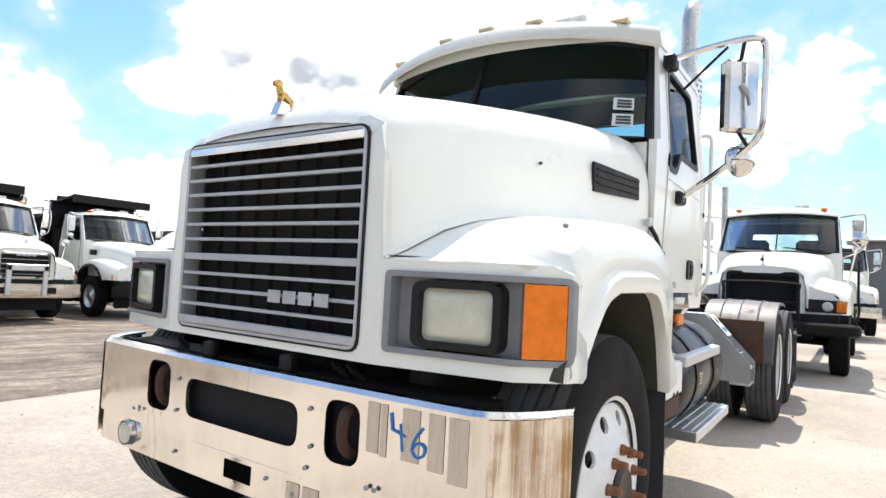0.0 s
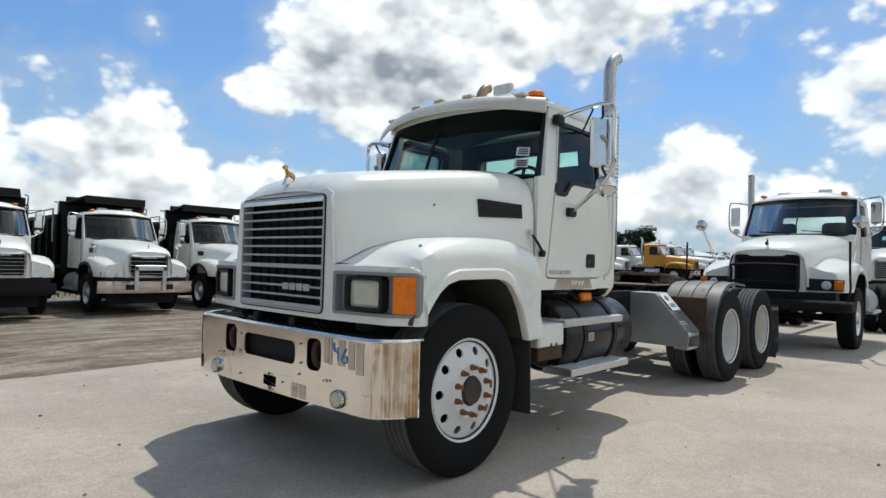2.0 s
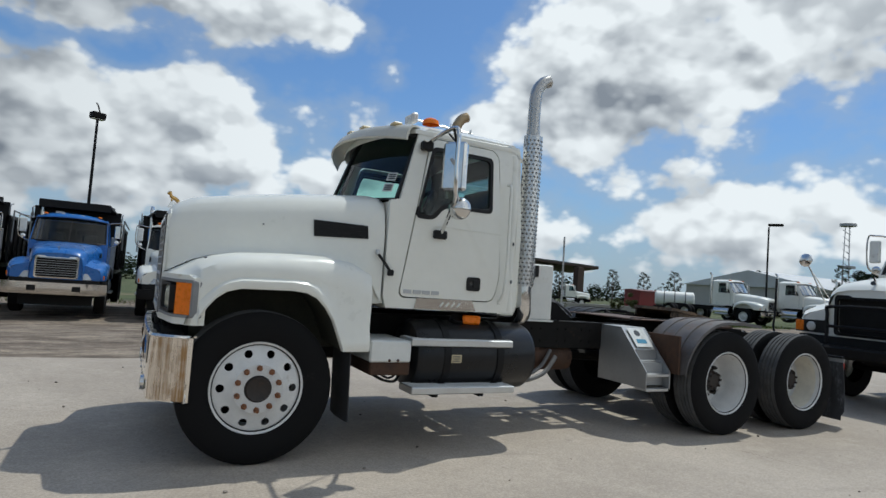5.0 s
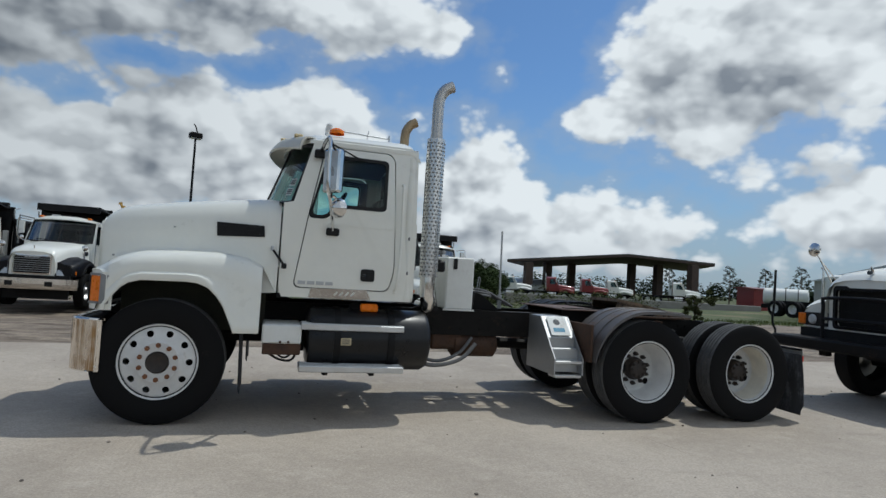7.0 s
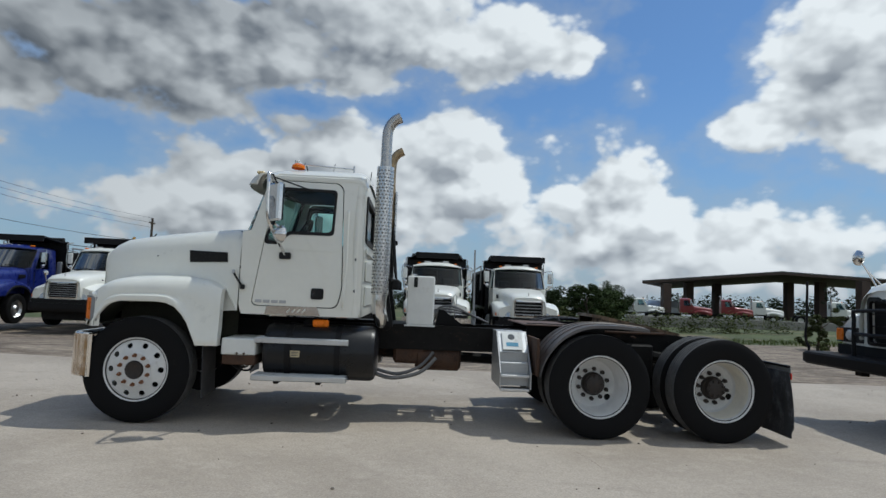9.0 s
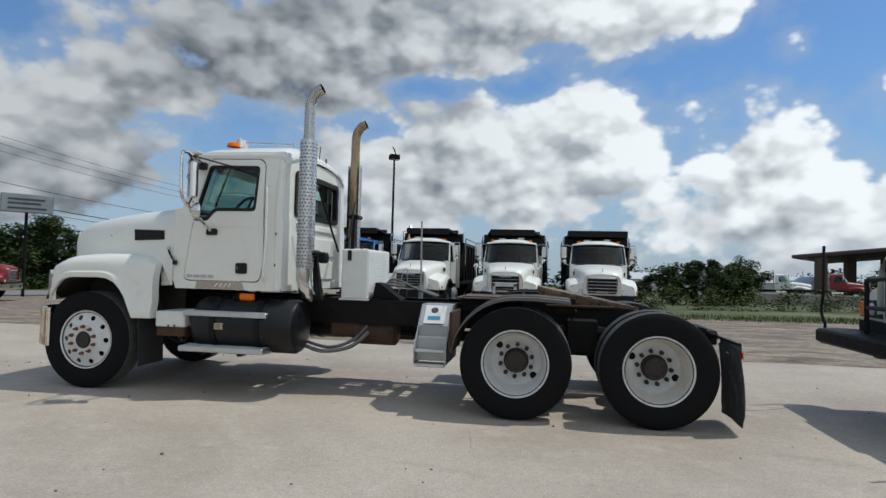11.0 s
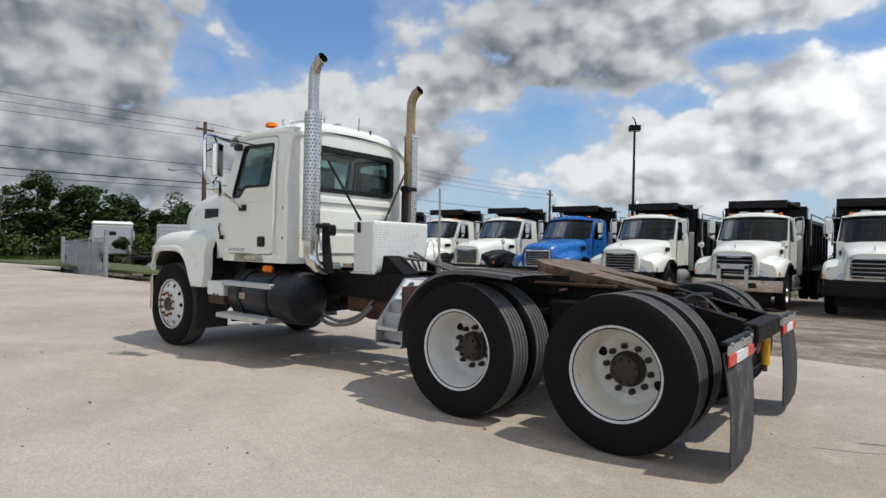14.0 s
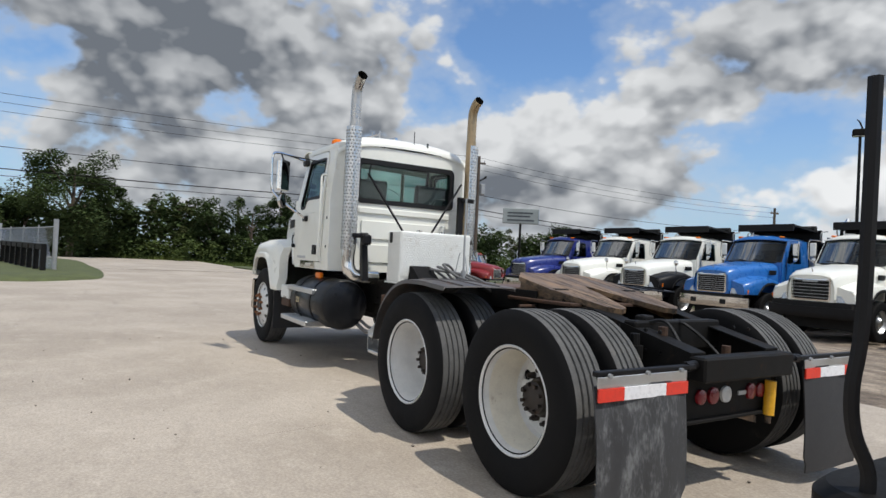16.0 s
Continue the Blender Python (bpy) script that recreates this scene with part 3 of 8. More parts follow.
# hood: height of the crown, and half width of its side, along x
HOOD_TOP = [(-0.66, 1.735), (-0.63, 1.785), (-0.57, 1.830), (-0.48, 1.872), (-0.21, 1.915), (0.08, 1.955), (0.38, 1.990), (0.80, 2.030), (0.89, 2.020)]
HOOD_SIDE = [(-0.66, 0.555), (-0.60, 0.59), (-0.30, 0.71), (0.0, 0.79), (0.33, 0.855), (0.74, 0.925), (0.89, 0.945)]
FENDER_TOP = [(-0.66, 1.265), (-0.60, 1.30), (-0.48, 1.37), (-0.35, 1.415), (-0.20, 1.445), (0.10, 1.465), (0.40, 1.465), (0.62, 1.43), (0.76, 1.36)]
FENDER_LOW = [(-0.66, 0.94), (-0.52, 0.94), (-0.51, 0.985), (-0.43, 1.07), (-0.36, 1.13), (-0.28, 1.175), (-0.19, 1.20), (0.15, 1.205), (0.25, 1.195), (0.33, 1.16),
              (0.40, 1.09), (0.46, 1.0), (0.52, 0.86), (0.55, 0.785), (0.76, 0.785)]
FENDER_OUT = [(-0.66, 1.10), (-0.56, 1.128), (-0.3, 1.150), (0.2, 1.155), (0.5, 1.14), (0.76, 1.11)]
XS = [-0.66, -0.645, -0.63, -0.60, -0.57, -0.53, -0.52, -0.51, -0.48, -0.43, -0.36, -0.28, -0.19, -0.08, 0.04, 0.15, 0.25, 0.33, 0.40, 0.46, 0.52, 0.55, 0.62, 0.70, 0.76]


def front_sweep(y):
    """How far the nose is swept back away from the middle."""
    return 0.0 if abs(y) < 0.55 else 0.16 * (abs(y) - 0.55)


def corner_sweep(y):
    """The extra sweep of the nose round the turn signals."""
    return max(0.0, abs(y) - 1.0) * 0.75


def kinked(poly, u):
    """The polygon with points added where its edges cross u."""
    out = []
    for (a, c), (b, d) in zip(poly, poly[1:] + poly[:1]):
        out.append((a, c))
        if (a - u) * (b - u) < 0:
            out.append((u, c + (d - c) * (u - a) / (b - a)))
    return out


def hood_section(x, s):
    """Half the hood across at x: from the crown to the joint with the fender."""
    top, side = lerp(HOOD_TOP, x), lerp(HOOD_SIDE, x)
    joint = lerp(FENDER_TOP, x) + 0.005 if x < 0.76 else 1.36 - (x - 0.76) * 1.8
    shoulder = min(0.13, 0.05 + (x + 0.66) * 0.4)
    pts = [(0.0, top), (side * 0.45, top - 0.006), (side * 0.70, top - 0.022), (side * 0.84, top - 0.05)]
    pts += [(side * 0.92, top - 0.05 - shoulder * 0.35), (side * 0.97, top - 0.05 - shoulder), (side * 0.992, top - 0.10 - shoulder * 1.3)]
    pts += [(side, 1.58 + (x + 0.66) * 0.06), (side + 0.002, 1.50 if x > -0.3 else 1.44), (side + 0.012, joint + 0.012), (side + 0.03, joint)]
    return [(x, s * y, z) for y, z in pts]


def fender_section(x, s):
    side, out, top, low = lerp(HOOD_SIDE, x), lerp(FENDER_OUT, x), lerp(FENDER_TOP, x), lerp(FENDER_LOW, x)
    inner = side + 0.02
    h = top - low
    pts = [(inner, top + 0.004), (inner + (out - inner) * 0.35, top + 0.002), (inner + (out - inner) * 0.70, top - 0.012), (out - 0.035, top - min(0.05, h * 0.2)),
           (out - 0.008, top - min(0.12, h * 0.4)), (out - 0.002, top - min(0.2, h * 0.55)), (out - 0.004, low + h * 0.30), (out + 0.022, low + min(0.07, h * 0.22)), (out + 0.026, low + 0.02), (out + 0.015, low), (out - 0.03, low + 0.004)]
    return [(x + (front_sweep(y) if x < -0.3 else 0.0) * (1 if x < -0.6 else max(0.0, (-0.3 - x) / 0.3)) + corner_sweep(y) * max(0.0, (-0.51 - x) / 0.15), s * y, z) for y, z in pts]


def side_y(z):
    """Half width of the cab at a height."""
    return 0.972 - max(0.0, z - 1.95) * 0.125 - max(0.0, 1.35 - z) * 0.06


CAB_OUT = [(0.93, 1.11), (2.13, 1.11), (2.14, 2.50), (2.08, 2.60), (1.22, 2.60), (1.135, 2.55), (0.985, 1.98), (0.90, 1.96), (0.90, 1.20)]
DOOR_OUT = rounded([(1.03, 1.205), (1.90, 1.205), (1.945, 1.40), (1.905, 2.46), (1.85, 2.515), (1.25, 2.52), (1.13, 1.87)], 0.07)
WINDOW = rounded([(1.135, 1.855), (1.285, 1.855), (1.37, 1.965), (1.825, 1.965), (1.835, 2.43), (1.27, 2.44)], 0.05)


def windscreen(u, v):
    """u across from -1 to 1, v from the base up."""
    base = Vector((0.985 - 0.27 * (1 - u * u), 0.925 * u, 1.965 + 0.015 * (1 - abs(u))))
    top = Vector((1.160 - 0.21 * (1 - u * u), 0.875 * u, 2.535 + 0.075 * (1 - u * u)))
    return base.lerp(top, v)


def build_tractor():
    T = thing("semi_tractor", "white day-cab semi tractor with chrome bumper and twin exhaust stacks", "truck", pose(0, -0.10, 0, 0, 0, 0.88))

    # hood with both fenders
    s = Shape()
    rear = XS + [0.82, 0.885]
    for k in (-1, 1):
        s.loft([hood_section(x, k) for x in rear], False)
        s.loft([fender_section(x, k) for x in XS], False)
        # fender's back edge and the cowl side behind it
        back = fender_section(0.76, k)
        s.loft([back, [(p[0] - 0.0, p[1] * 0.90, p[2]) for p in back]], False)
        s.add([(0.70, k * 0.90, 1.45), (0.885, k * 0.94, 1.42), (0.885, k * 0.945, 1.14), (0.74, k * 0.93, 1.13)], [(0, 1, 2, 3)])
    # rear lip of the hood
    lip = [hood_section(0.885, 1)[i] for i in range(8)]
    ring = [(x, -y, z) for x, y, z in lip[::-1]] + lip[1:]
    s.loft([ring, [(0.875, y * 0.97, z - 0.03) for x, y, z in ring]], False)
    # nose: frame round the grille and the panels round the lamps
    top = lerp(HOOD_TOP, -0.66)
    outer = [(-0.555, 0.94), (0.555, 0.94), (0.555, 1.60), (0.53, top - 0.03), (0.47, top), (-0.47, top), (-0.53, top - 0.03), (-0.555, 1.60)]
    s.panel(outer, rect(-0.485, 0.485, 0.975, 1.695, 0.04), lambda u, w: (-0.662 + 0.02 * (w > 1.7), u, w), lambda u, w: (-0.60, u, w))
    for k in (-1, 1):
        f = lambda u, w: (-0.66 + front_sweep(u) + corner_sweep(u) - 0.002, k * u, w)
        b = lambda u, w: (-0.58 + front_sweep(u) + corner_sweep(u), k * u, w)
        s.panel(kinked([(0.553, 0.94), (1.118, 0.94), (1.122, 1.245), (1.08, 1.268), (0.553, 1.268)], 1.0), kinked(rect(0.60, 1.106, 0.995, 1.225, 0.01), 1.0), f, b)
        s.add([f(1.118, 0.94), f(1.122, 1.25), (-0.445, k * 1.13, 1.25), (-0.445, k * 1.13, 0.94)], [(0, 1, 2, 3)])
        s.add([f(0.553, 1.266), f(1.0, 1.266), f(1.08, 1.266), fender_section(-0.645, k)[3], fender_section(-0.645, k)[2], fender_section(-0.645, k)[0]], [(0, 1, 4, 5), (1, 2, 3, 4)])
        # closed skin between nose and hood side
        s.add([(-0.66, k * 0.555, 1.26), (-0.66, k * 0.555, 1.62), hood_section(-0.645, k)[7], hood_section(-0.645, k)[10]], [(0, 1, 2, 3)])
    hood = s.part("hood", WHITE, T, "white sloping hood with broad rounded fenders", 42)

    # wheel-arch lining
    for k in (-1, 1):
        a = Shape()
        a.loft([[(x, k * 1.12, lerp(FENDER_LOW, x) + 0.005), (x, k * 0.57, lerp(FENDER_LOW, x) + 0.03)] for x in XS if x > -0.53], False)
        a.box(-0.45, 0.80, k * 0.54, k * 0.57, 0.75, 1.36)
        a.part("wheel_arch_lining", mat("olive_arch_liner", (0.05, 0.05, 0.035), 0.8, var=0.3) if k < 0 else PLASTIC, T)
        v = Shape().prism([(0.335, 1.745), (0.745, 1.735), (0.755, 1.635), (0.345, 1.62)], "y", 0, 0.012)
        v.v = [(x, k * (lerp(HOOD_SIDE, x) - 0.002 + y), z) for x, y, z in v.v]
        v.part("hood_vent", PLASTIC, hood, "black oblong air vent")
        for i in range(3):
            z = 1.655 + i * 0.03
            h = Shape().box(0.36, 0.74, 0, 0.006, z, z + 0.008)
            h.v = [(x, k * (lerp(HOOD_SIDE, x) + 0.010 + y), zz) for x, y, zz in h.v]
            h.part("vent_slat", PLASTIC, hood)
        # hood latch
        L = new("hood_latch")
        L.parent = T
        Shape().tube([(0.83, k * 0.965, 1.53), (0.875, k * 0.99, 1.47), (0.93, k * 1.0, 1.40)], 0.011, 6).part("strap", PLASTIC, L, "black rubber latch strap")
        Shape().box(0.915, 0.96, k * 0.975, k * 1.015, 1.36, 1.41, 0.008).part("catch", PLASTIC, L)
        Shape().box(0.815, 0.845, k * 0.945, k * 0.98, 1.515, 1.56, 0.008).part("hook", ALU, L)
        Shape().cyl((-0.02, k * (lerp(HOOD_SIDE, -0.02) - 0.005), 1.675), (-0.02, k * (lerp(HOOD_SIDE, -0.02) + 0.006), 1.675), 0.006, n=8).part("rivet", INK, hood)
    # small nick on the fender
    Shape().box(-0.435, -0.415, -1.075, -1.06, 1.385, 1.40, 0.004).part("bracket", GREYTRIM, hood)

    # grille
    G = new("grille")
    G.parent = T
    Shape().panel(rect(-0.492, 0.492, 0.966, 1.704, 0.048), rect(-0.484, 0.484, 0.974, 1.696, 0.042), lambda u, w: (-0.668, u, w), lambda u, w: (-0.63, u, w)).part("grille_gasket", PLASTIC, G, "black rubber edge round the grille")
    Shape().panel(rect(-0.484, 0.484, 0.974, 1.696, 0.042), rect(-0.472, 0.472, 0.984, 1.686, 0.034), lambda u, w: (-0.672, u, w), lambda u, w: (-0.60, u, w)).part("grille_frame", SILVER, G, "silver grille surround")
    Shape().box(-0.676, -0.655, -0.471, 0.471, 1.655, 1.685, 0.004).part("top_bar", CHROME, G)
    Shape().box(-0.676, -0.655, -0.471, 0.471, 0.986, 1.016, 0.004).part("bottom_bar", SILVER, G)
    me = Shape().box(-0.670, -0.652, -0.471, 0.471, -0.0062, 0.0062, 0.002).mesh("grille_bar", SILVER)
    for z in (1.613, 1.555, 1.497, 1.438, 1.380, 1.321, 1.186, 1.125, 1.064):
        ob = new("grille_bar", me)
        ob.parent = G
        ob.location = (0, 0, z)
    wide = Shape().box(-0.672, -0.650, -0.471, 0.471, 1.239, 1.265, 0.003).part("wide_grille_bar", SILVER, G)
    # near-black screen and uprights keep the gaps between the bars dark
    Shape().box(-0.575, -0.570, -0.48, 0.48, 0.98, 1.69).part("radiator_screen", SOOT_SHADE, G)
    me = Shape().box(-0.628, -0.606, -0.003, 0.003, 1.0, 1.68).mesh("grille_upright", SOOT_SHADE)
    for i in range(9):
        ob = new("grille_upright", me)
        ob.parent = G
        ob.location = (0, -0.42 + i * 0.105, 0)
    emblem(G, (-0.682, -0.06, 1.100), 0.044, 0.31, SILVER, "x")

    # lamps
    for k in (-1, 1):
        H = new("headlamp")
        H.parent = T
        at = lambda d: (lambda u, w: (-0.66 + front_sweep(u) + corner_sweep(u) + d, k * u, w))
        Shape().panel(kinked(rect(0.588, 1.128, 0.985, 1.235, 0.02), 1.0), kinked(rect(0.61, 1.116, 1.003, 1.217, 0.008), 1.0), at(-0.014), at(0.05)).part("lamp_surround", GREYTRIM, H, "grey headlamp surround")
        p = Shape().sheet(lambda u, w: at(0.035)(u, w), (0.60, 0.80, 1.0, 1.05, 1.115), (0.99, 1.23)).part("lamp_back", GREYTRIM, H)
        Shape().panel(rect(0.688, 0.965, 1.012, 1.208, 0.035), rect(0.712, 0.942, 1.032, 1.188, 0.025), at(-0.022), at(0.03)).part("bezel", PLASTIC, H, "black headlamp bezel")
        def bulge(u, v):
            b = 0.016 * (1 - abs(2 * u - 1) ** 4) * (1 - abs(2 * v - 1) ** 4)
            y, z = 0.708 + 0.238 * u, 1.028 + 0.164 * v
            return (-0.66 + front_sweep(y) + 0.004 - b, k * y, z)
        Shape().sheet(bulge, spread(0, 1, 9), spread(0, 1, 9)).part("lens", HEADLENS, H, "yellowed rectangular headlamp lens")
        at_lens = at(-0.016)
        Shape().sheet(lambda u, w: at_lens(u, w), (1.022, 1.06, 1.114), (1.006, 1.11, 1.214), (0.03, 0, 0)).part("turn_signal", AMBER, H, "orange turn signal lens wrapped round the corner")

    # hood ornament: a plain standing figure on a wedge
    O = new("hood_ornament")
    O.parent = T
    Shape().prism([(-0.655, 1.785), (-0.585, 1.80), (-0.60, 1.835), (-0.635, 1.838)], "y", -0.02, 0.02).part("pedestal", CHROME, O)
    d = Shape()
    d.tube(smooth_path([(-0.632, 0, 1.868), (-0.610, 0, 1.866), (-0.585, 0, 1.850), (-0.572, 0, 1.838)]), [0.014, 0.017, 0.018, 0.018, 0.017, 0.017, 0.016, 0.016, 0.016, 0.016, 0.016, 0.016, 0.016, 0.016, 0.016, 0.014, 0.012, 0.011, 0.008], 8)
    d.tube([(-0.628, 0, 1.87), (-0.636, 0, 1.89), (-0.642, 0, 1.902)], [0.014, 0.012, 0.012], 8)
    d.tube([(-0.63, 0, 1.905), (-0.643, 0, 1.905), (-0.662, 0, 1.900)], [0.013, 0.016, 0.009], 8)
    for y in (-0.009, 0.009):
        d.tube([(-0.625, y, 1.865), (-0.628, y, 1.836)], [0.008, 0.007], 6)
        d.tube([(-0.58, y, 1.85), (-0.583, y, 1.82)], [0.009, 0.007], 6)
    d.part("figure", GOLD, O, "small gold animal figure")

    # bumper
    bumper(T)

    # cab
    cab(T)
    mirrors(T)
    exhausts(T)
    chassis(T)
    rear_end(T)

    # wheels
    for k, yy in ((-1, -0.975), (1, 0.975)):
        w = front_wheel(T, k)
        w.matrix_basis = pose(-0.02, yy, 0.525, 0, 0, 180 if k > 0 else 0)
    for x, turn in ((4.62, 40), (5.905, 205)):
        for k in (-1, 1):
            w = rear_wheel(T, cream=x > 5, turn=0)
            w.matrix_basis = pose(x, k * 0.965, 0.525, 0, turn, 180 if k > 0 else 0)
    return T


def emblem(parent, at, h, length, material, facing, mirror=1):
    """A maker's badge as plain upright blocks."""
    ob = new("badge")
    ob.parent = parent
    n = 4
    for i in range(n):
        w = length / n
        a = i * w + w * 0.09
        s = Shape()
        if facing == "x":
            s.box(at[0], at[0] + 0.006, at[1] + mirror * -a, at[1] + mirror * -(a + w * 0.82), at[2], at[2] + h, 0.002)
        else:
            s.box(at[0] + a, at[0] + a + w * 0.82, at[1], at[1] + 0.005 * mirror, at[2], at[2] + h, 0.0015)
        s.part("badge_block", material, ob)
    return ob


def streaked(name):
    """Chrome with brown rust run down it in uneven streaks."""
    m = bpy.data.materials.new(name)
    m.use_nodes = True
    w = Nodes(m.node_tree)
    out, b = w.n("ShaderNodeOutputMaterial"), w.n("ShaderNodeBsdfPrincipled")
    w.put(out.inputs[0], b.outputs[0])
    p = w.n("ShaderNodeTexCoord").outputs["Object"]
    wide = w.noise(w.vec("MULTIPLY", p, (18, 18, 1.1)), 1.0, 5.0, 0.6)
    fine = w.noise(w.vec("MULTIPLY", p, (90, 90, 3.0)), 1.0, 4.0, 0.6)
    cloud = w.noise(p, 9.0, 4.0)
    rust = w.remap(w.math("ADD", w.math("ADD", w.math("MULTIPLY", wide, 0.55), w.math("MULTIPLY", fine, 0.25)), w.math("MULTIPLY", cloud, 0.25)), 0.44, 0.62)
    w.put(b.inputs["Base Color"], w.mix(rust, (0.80, 0.74, 0.66), w.mix(fine, (0.50, 0.30, 0.12), (0.26, 0.14, 0.055))))
    w.put(b.inputs["Metallic"], w.remap(rust, 0.0, 1.0, 1.0, 0.35))
    w.put(b.inputs["Roughness"], w.remap(rust, 0.0, 1.0, 0.14, 0.5))
    return m


def bumper(T):
    B = new("bumper")
    B.parent = T
    plan = lambda y: (-0.735 + 0.02 * (y / 0.95) ** 2) if abs(y) < 0.93 else -0.715 + 0.23 * ((abs(y) - 0.93) / 0.21) ** 2
    f = lambda y, z: (plan(y) + (0.012 if z < 0.56 else 0.0), y, z)
    b = lambda y, z: (plan(y) + 0.012, y * 0.996, z)
    s = Shape()
    zt, zb = 0.858, 0.44
    ys = lambda a, c: spread(a, c, max(2, int(abs(c - a) / 0.05) + 2))
    # strips between the cut-outs: centre opening, two hook slots, plate hole
    cuts = [(-0.575, -0.435, 0.640, 0.83), (-0.315, 0.295, 0.648, 0.792), (0.405, 0.565, 0.640, 0.83)]
    edges = [-1.14, -0.60, -0.41, -0.34, 0.32, 0.38, 0.59, 1.14]
    for i, (a, c) in enumerate(zip(edges, edges[1:])):
        cut = [q for q in cuts if a < (q[0] + q[1]) / 2 < c]
        if cut:
            q = cut[0]
            s.panel([(a, 0.56), (c, 0.56), (c, zt), (a, zt)], rect(*q, 0.05), f, b)
        else:
            s.sheet(lambda y, z: f(y, z), ys(a, c), (0.565, 0.7, zt))
            s.sheet(lambda y, z: b(y, z), ys(a, c), (0.565, 0.7, zt))
    for a, c in ((-1.14, -0.13), (0.09, 1.14)):
        s.sheet(lambda y, z: f(y, z), ys(a, c), (zb, 0.5, 0.559))
        s.sheet(lambda y, z: b(y, z), ys(a, c), (zb, 0.5, 0.559))
    s.panel(rect(-0.13, 0.09, zb, 0.559), rect(-0.095, 0.055, 0.475, 0.54, 0.006), f, b)
    # rolled top and bottom edges and the fold between the halves
    s.loft([[(plan(y), y, zt), (plan(y) + 0.012, y * 0.995, zt + 0.014), (plan(y) + 0.05, y * 0.985, zt + 0.012), (plan(y) + 0.05, y * 0.985, zt)] for y in ys(-1.14, 1.14)], False)
    s.loft([[(plan(y) + 0.012, y, zb), (plan(y) + 0.05, y * 0.985, zb - 0.006)] for y in ys(-1.14, 1.14)], False)
    s.loft([[(plan(y), y, 0.565), (plan(y) + 0.012, y, 0.559)] for y in ys(-1.14, 1.14)], False)
    for k in (-1, 1):
        s.add([(plan(1.14), k * 1.14, zb), (plan(1.14), k * 1.14, zt), (plan(1.14) + 0.03, k * 1.12, zt), (plan(1.14) + 0.03, k * 1.12, zb)], [(0, 1, 2, 3)])
    s.part("bumper_shell", BUMPER, B, "chrome bumper with brown rust stains and scuffs", 30)
    # black sheets behind the cut-outs put the shade inside them into colour
    Shape().box(-0.685, -0.66, -0.36, 0.34, 0.62, 0.82).part("intake_backing", SOOT_SHADE, B, "black sheet standing for the shade in the centre opening")
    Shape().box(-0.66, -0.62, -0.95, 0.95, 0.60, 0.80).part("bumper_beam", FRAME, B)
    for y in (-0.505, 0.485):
        Shape().box(-0.675, -0.65, y - 0.09, y + 0.09, 0.61, 0.85).part("recess_shade_sheet", SOOT_SHADE, B)
        h = Shape().tube(smooth_path([(-0.66, y, 0.80), (-0.71, y, 0.79), (-0.725, y, 0.745), (-0.715, y, 0.69), (-0.68, y, 0.66)]), 0.02, 8)
        h.part("tow_hook", RUST, B, "rusty brown tow hook")
    for y in (-0.73, 0.70):
        L = Shape().lathe([(-0.742, 0.0), (-0.741, 0.03), (-0.737, 0.044), (-0.71, 0.046)], (0, y, 0.508), "x", 20).part("fog_lamp", HEADLENS, B, "round yellowed fog lamp")
        Shape().lathe([(-0.715, 0.045), (-0.738, 0.049), (-0.715, 0.054)], (0, y, 0.508), "x", 20).part("fog_lamp_ring", CHROME, L)
    me = Shape().lathe([(-0.744, 0.0), (-0.742, 0.006), (-0.735, 0.008)], (0, 0, 0), "x", 8).mesh("bumper_bolt", ALU_DULL)
    for y, z in ((0.345, 0.78), (0.35, 0.66), (-0.365, 0.60), (-0.37, 0.785), (-0.62, 0.60), (-0.65, 0.60), (0.60, 0.62), (0.64, 0.62), (-0.38, 0.67), (0.36, 0.50), (-0.17, 0.52), (-0.3, 0.50)):
        ob = new("bumper_bolt", me)
        ob.parent = B
        ob.location = (0.012 if z < 0.56 else 0, y, z)
    # marker writing on the chrome
    for pts in ([(-0.690, 0.826), (-0.697, 0.78), (-0.745, 0.768)], [(-0.725, 0.80), (-0.735, 0.725)], [(-0.800, 0.80), (-0.775, 0.765), (-0.768, 0.735), (-0.785, 0.718), (-0.806, 0.728), (-0.808, 0.752), (-0.785, 0.757), (-0.770, 0.742)]):
        line = smooth_path([(plan(y) - 0.003, y, z) for y, z in pts], 4) if len(pts) > 3 else [(plan(y) - 0.003, y, z) for y, z in pts]
        Shape().tube(line, 0.0045, 5).part("marker_number", CHALK, B, "blue hand-written 46")
    # dull residue strips left by old tape
    pale = mat("tape_residue", (0.56, 0.51, 0.44), 0.34, 0.75, var=0.16, scale=12, stretch=(4, 4, 0.6))
    for y, z0, half in ((-0.625, 0.70, 0.022), (-0.665, 0.695, 0.012), (-0.760, 0.70, 0.03), (-0.845, 0.69, 0.026), (-0.915, 0.67, 0.030), (-0.30, 0.45, 0.03), (-0.38, 0.45, 0.035)):
        z1 = 0.845 if z0 > 0.56 else 0.535
        Shape().sheet(lambda u, z: (plan(u) - (0.0022 if z0 > 0.56 else -0.0098), u, z), spread(y - half, y + half, 3), (z0, z1)).part("tape_residue", pale, B)
    brown = streaked("rust_streaks")
    for a, c in ((-1.139, -0.99), (0.99, 1.139)):
        Shape().sheet(lambda y, z: (plan(y) - 0.003 * (1 - max(0, abs(y) - 1.0) / 0.14), y + 0.003 * (-1 if y < 0 else 1), z), spread(a, c, 12), (0.45, 0.57, 0.7, 0.853)).part("rust_streak", brown, B, "brown rust bleeding down the bumper corner")
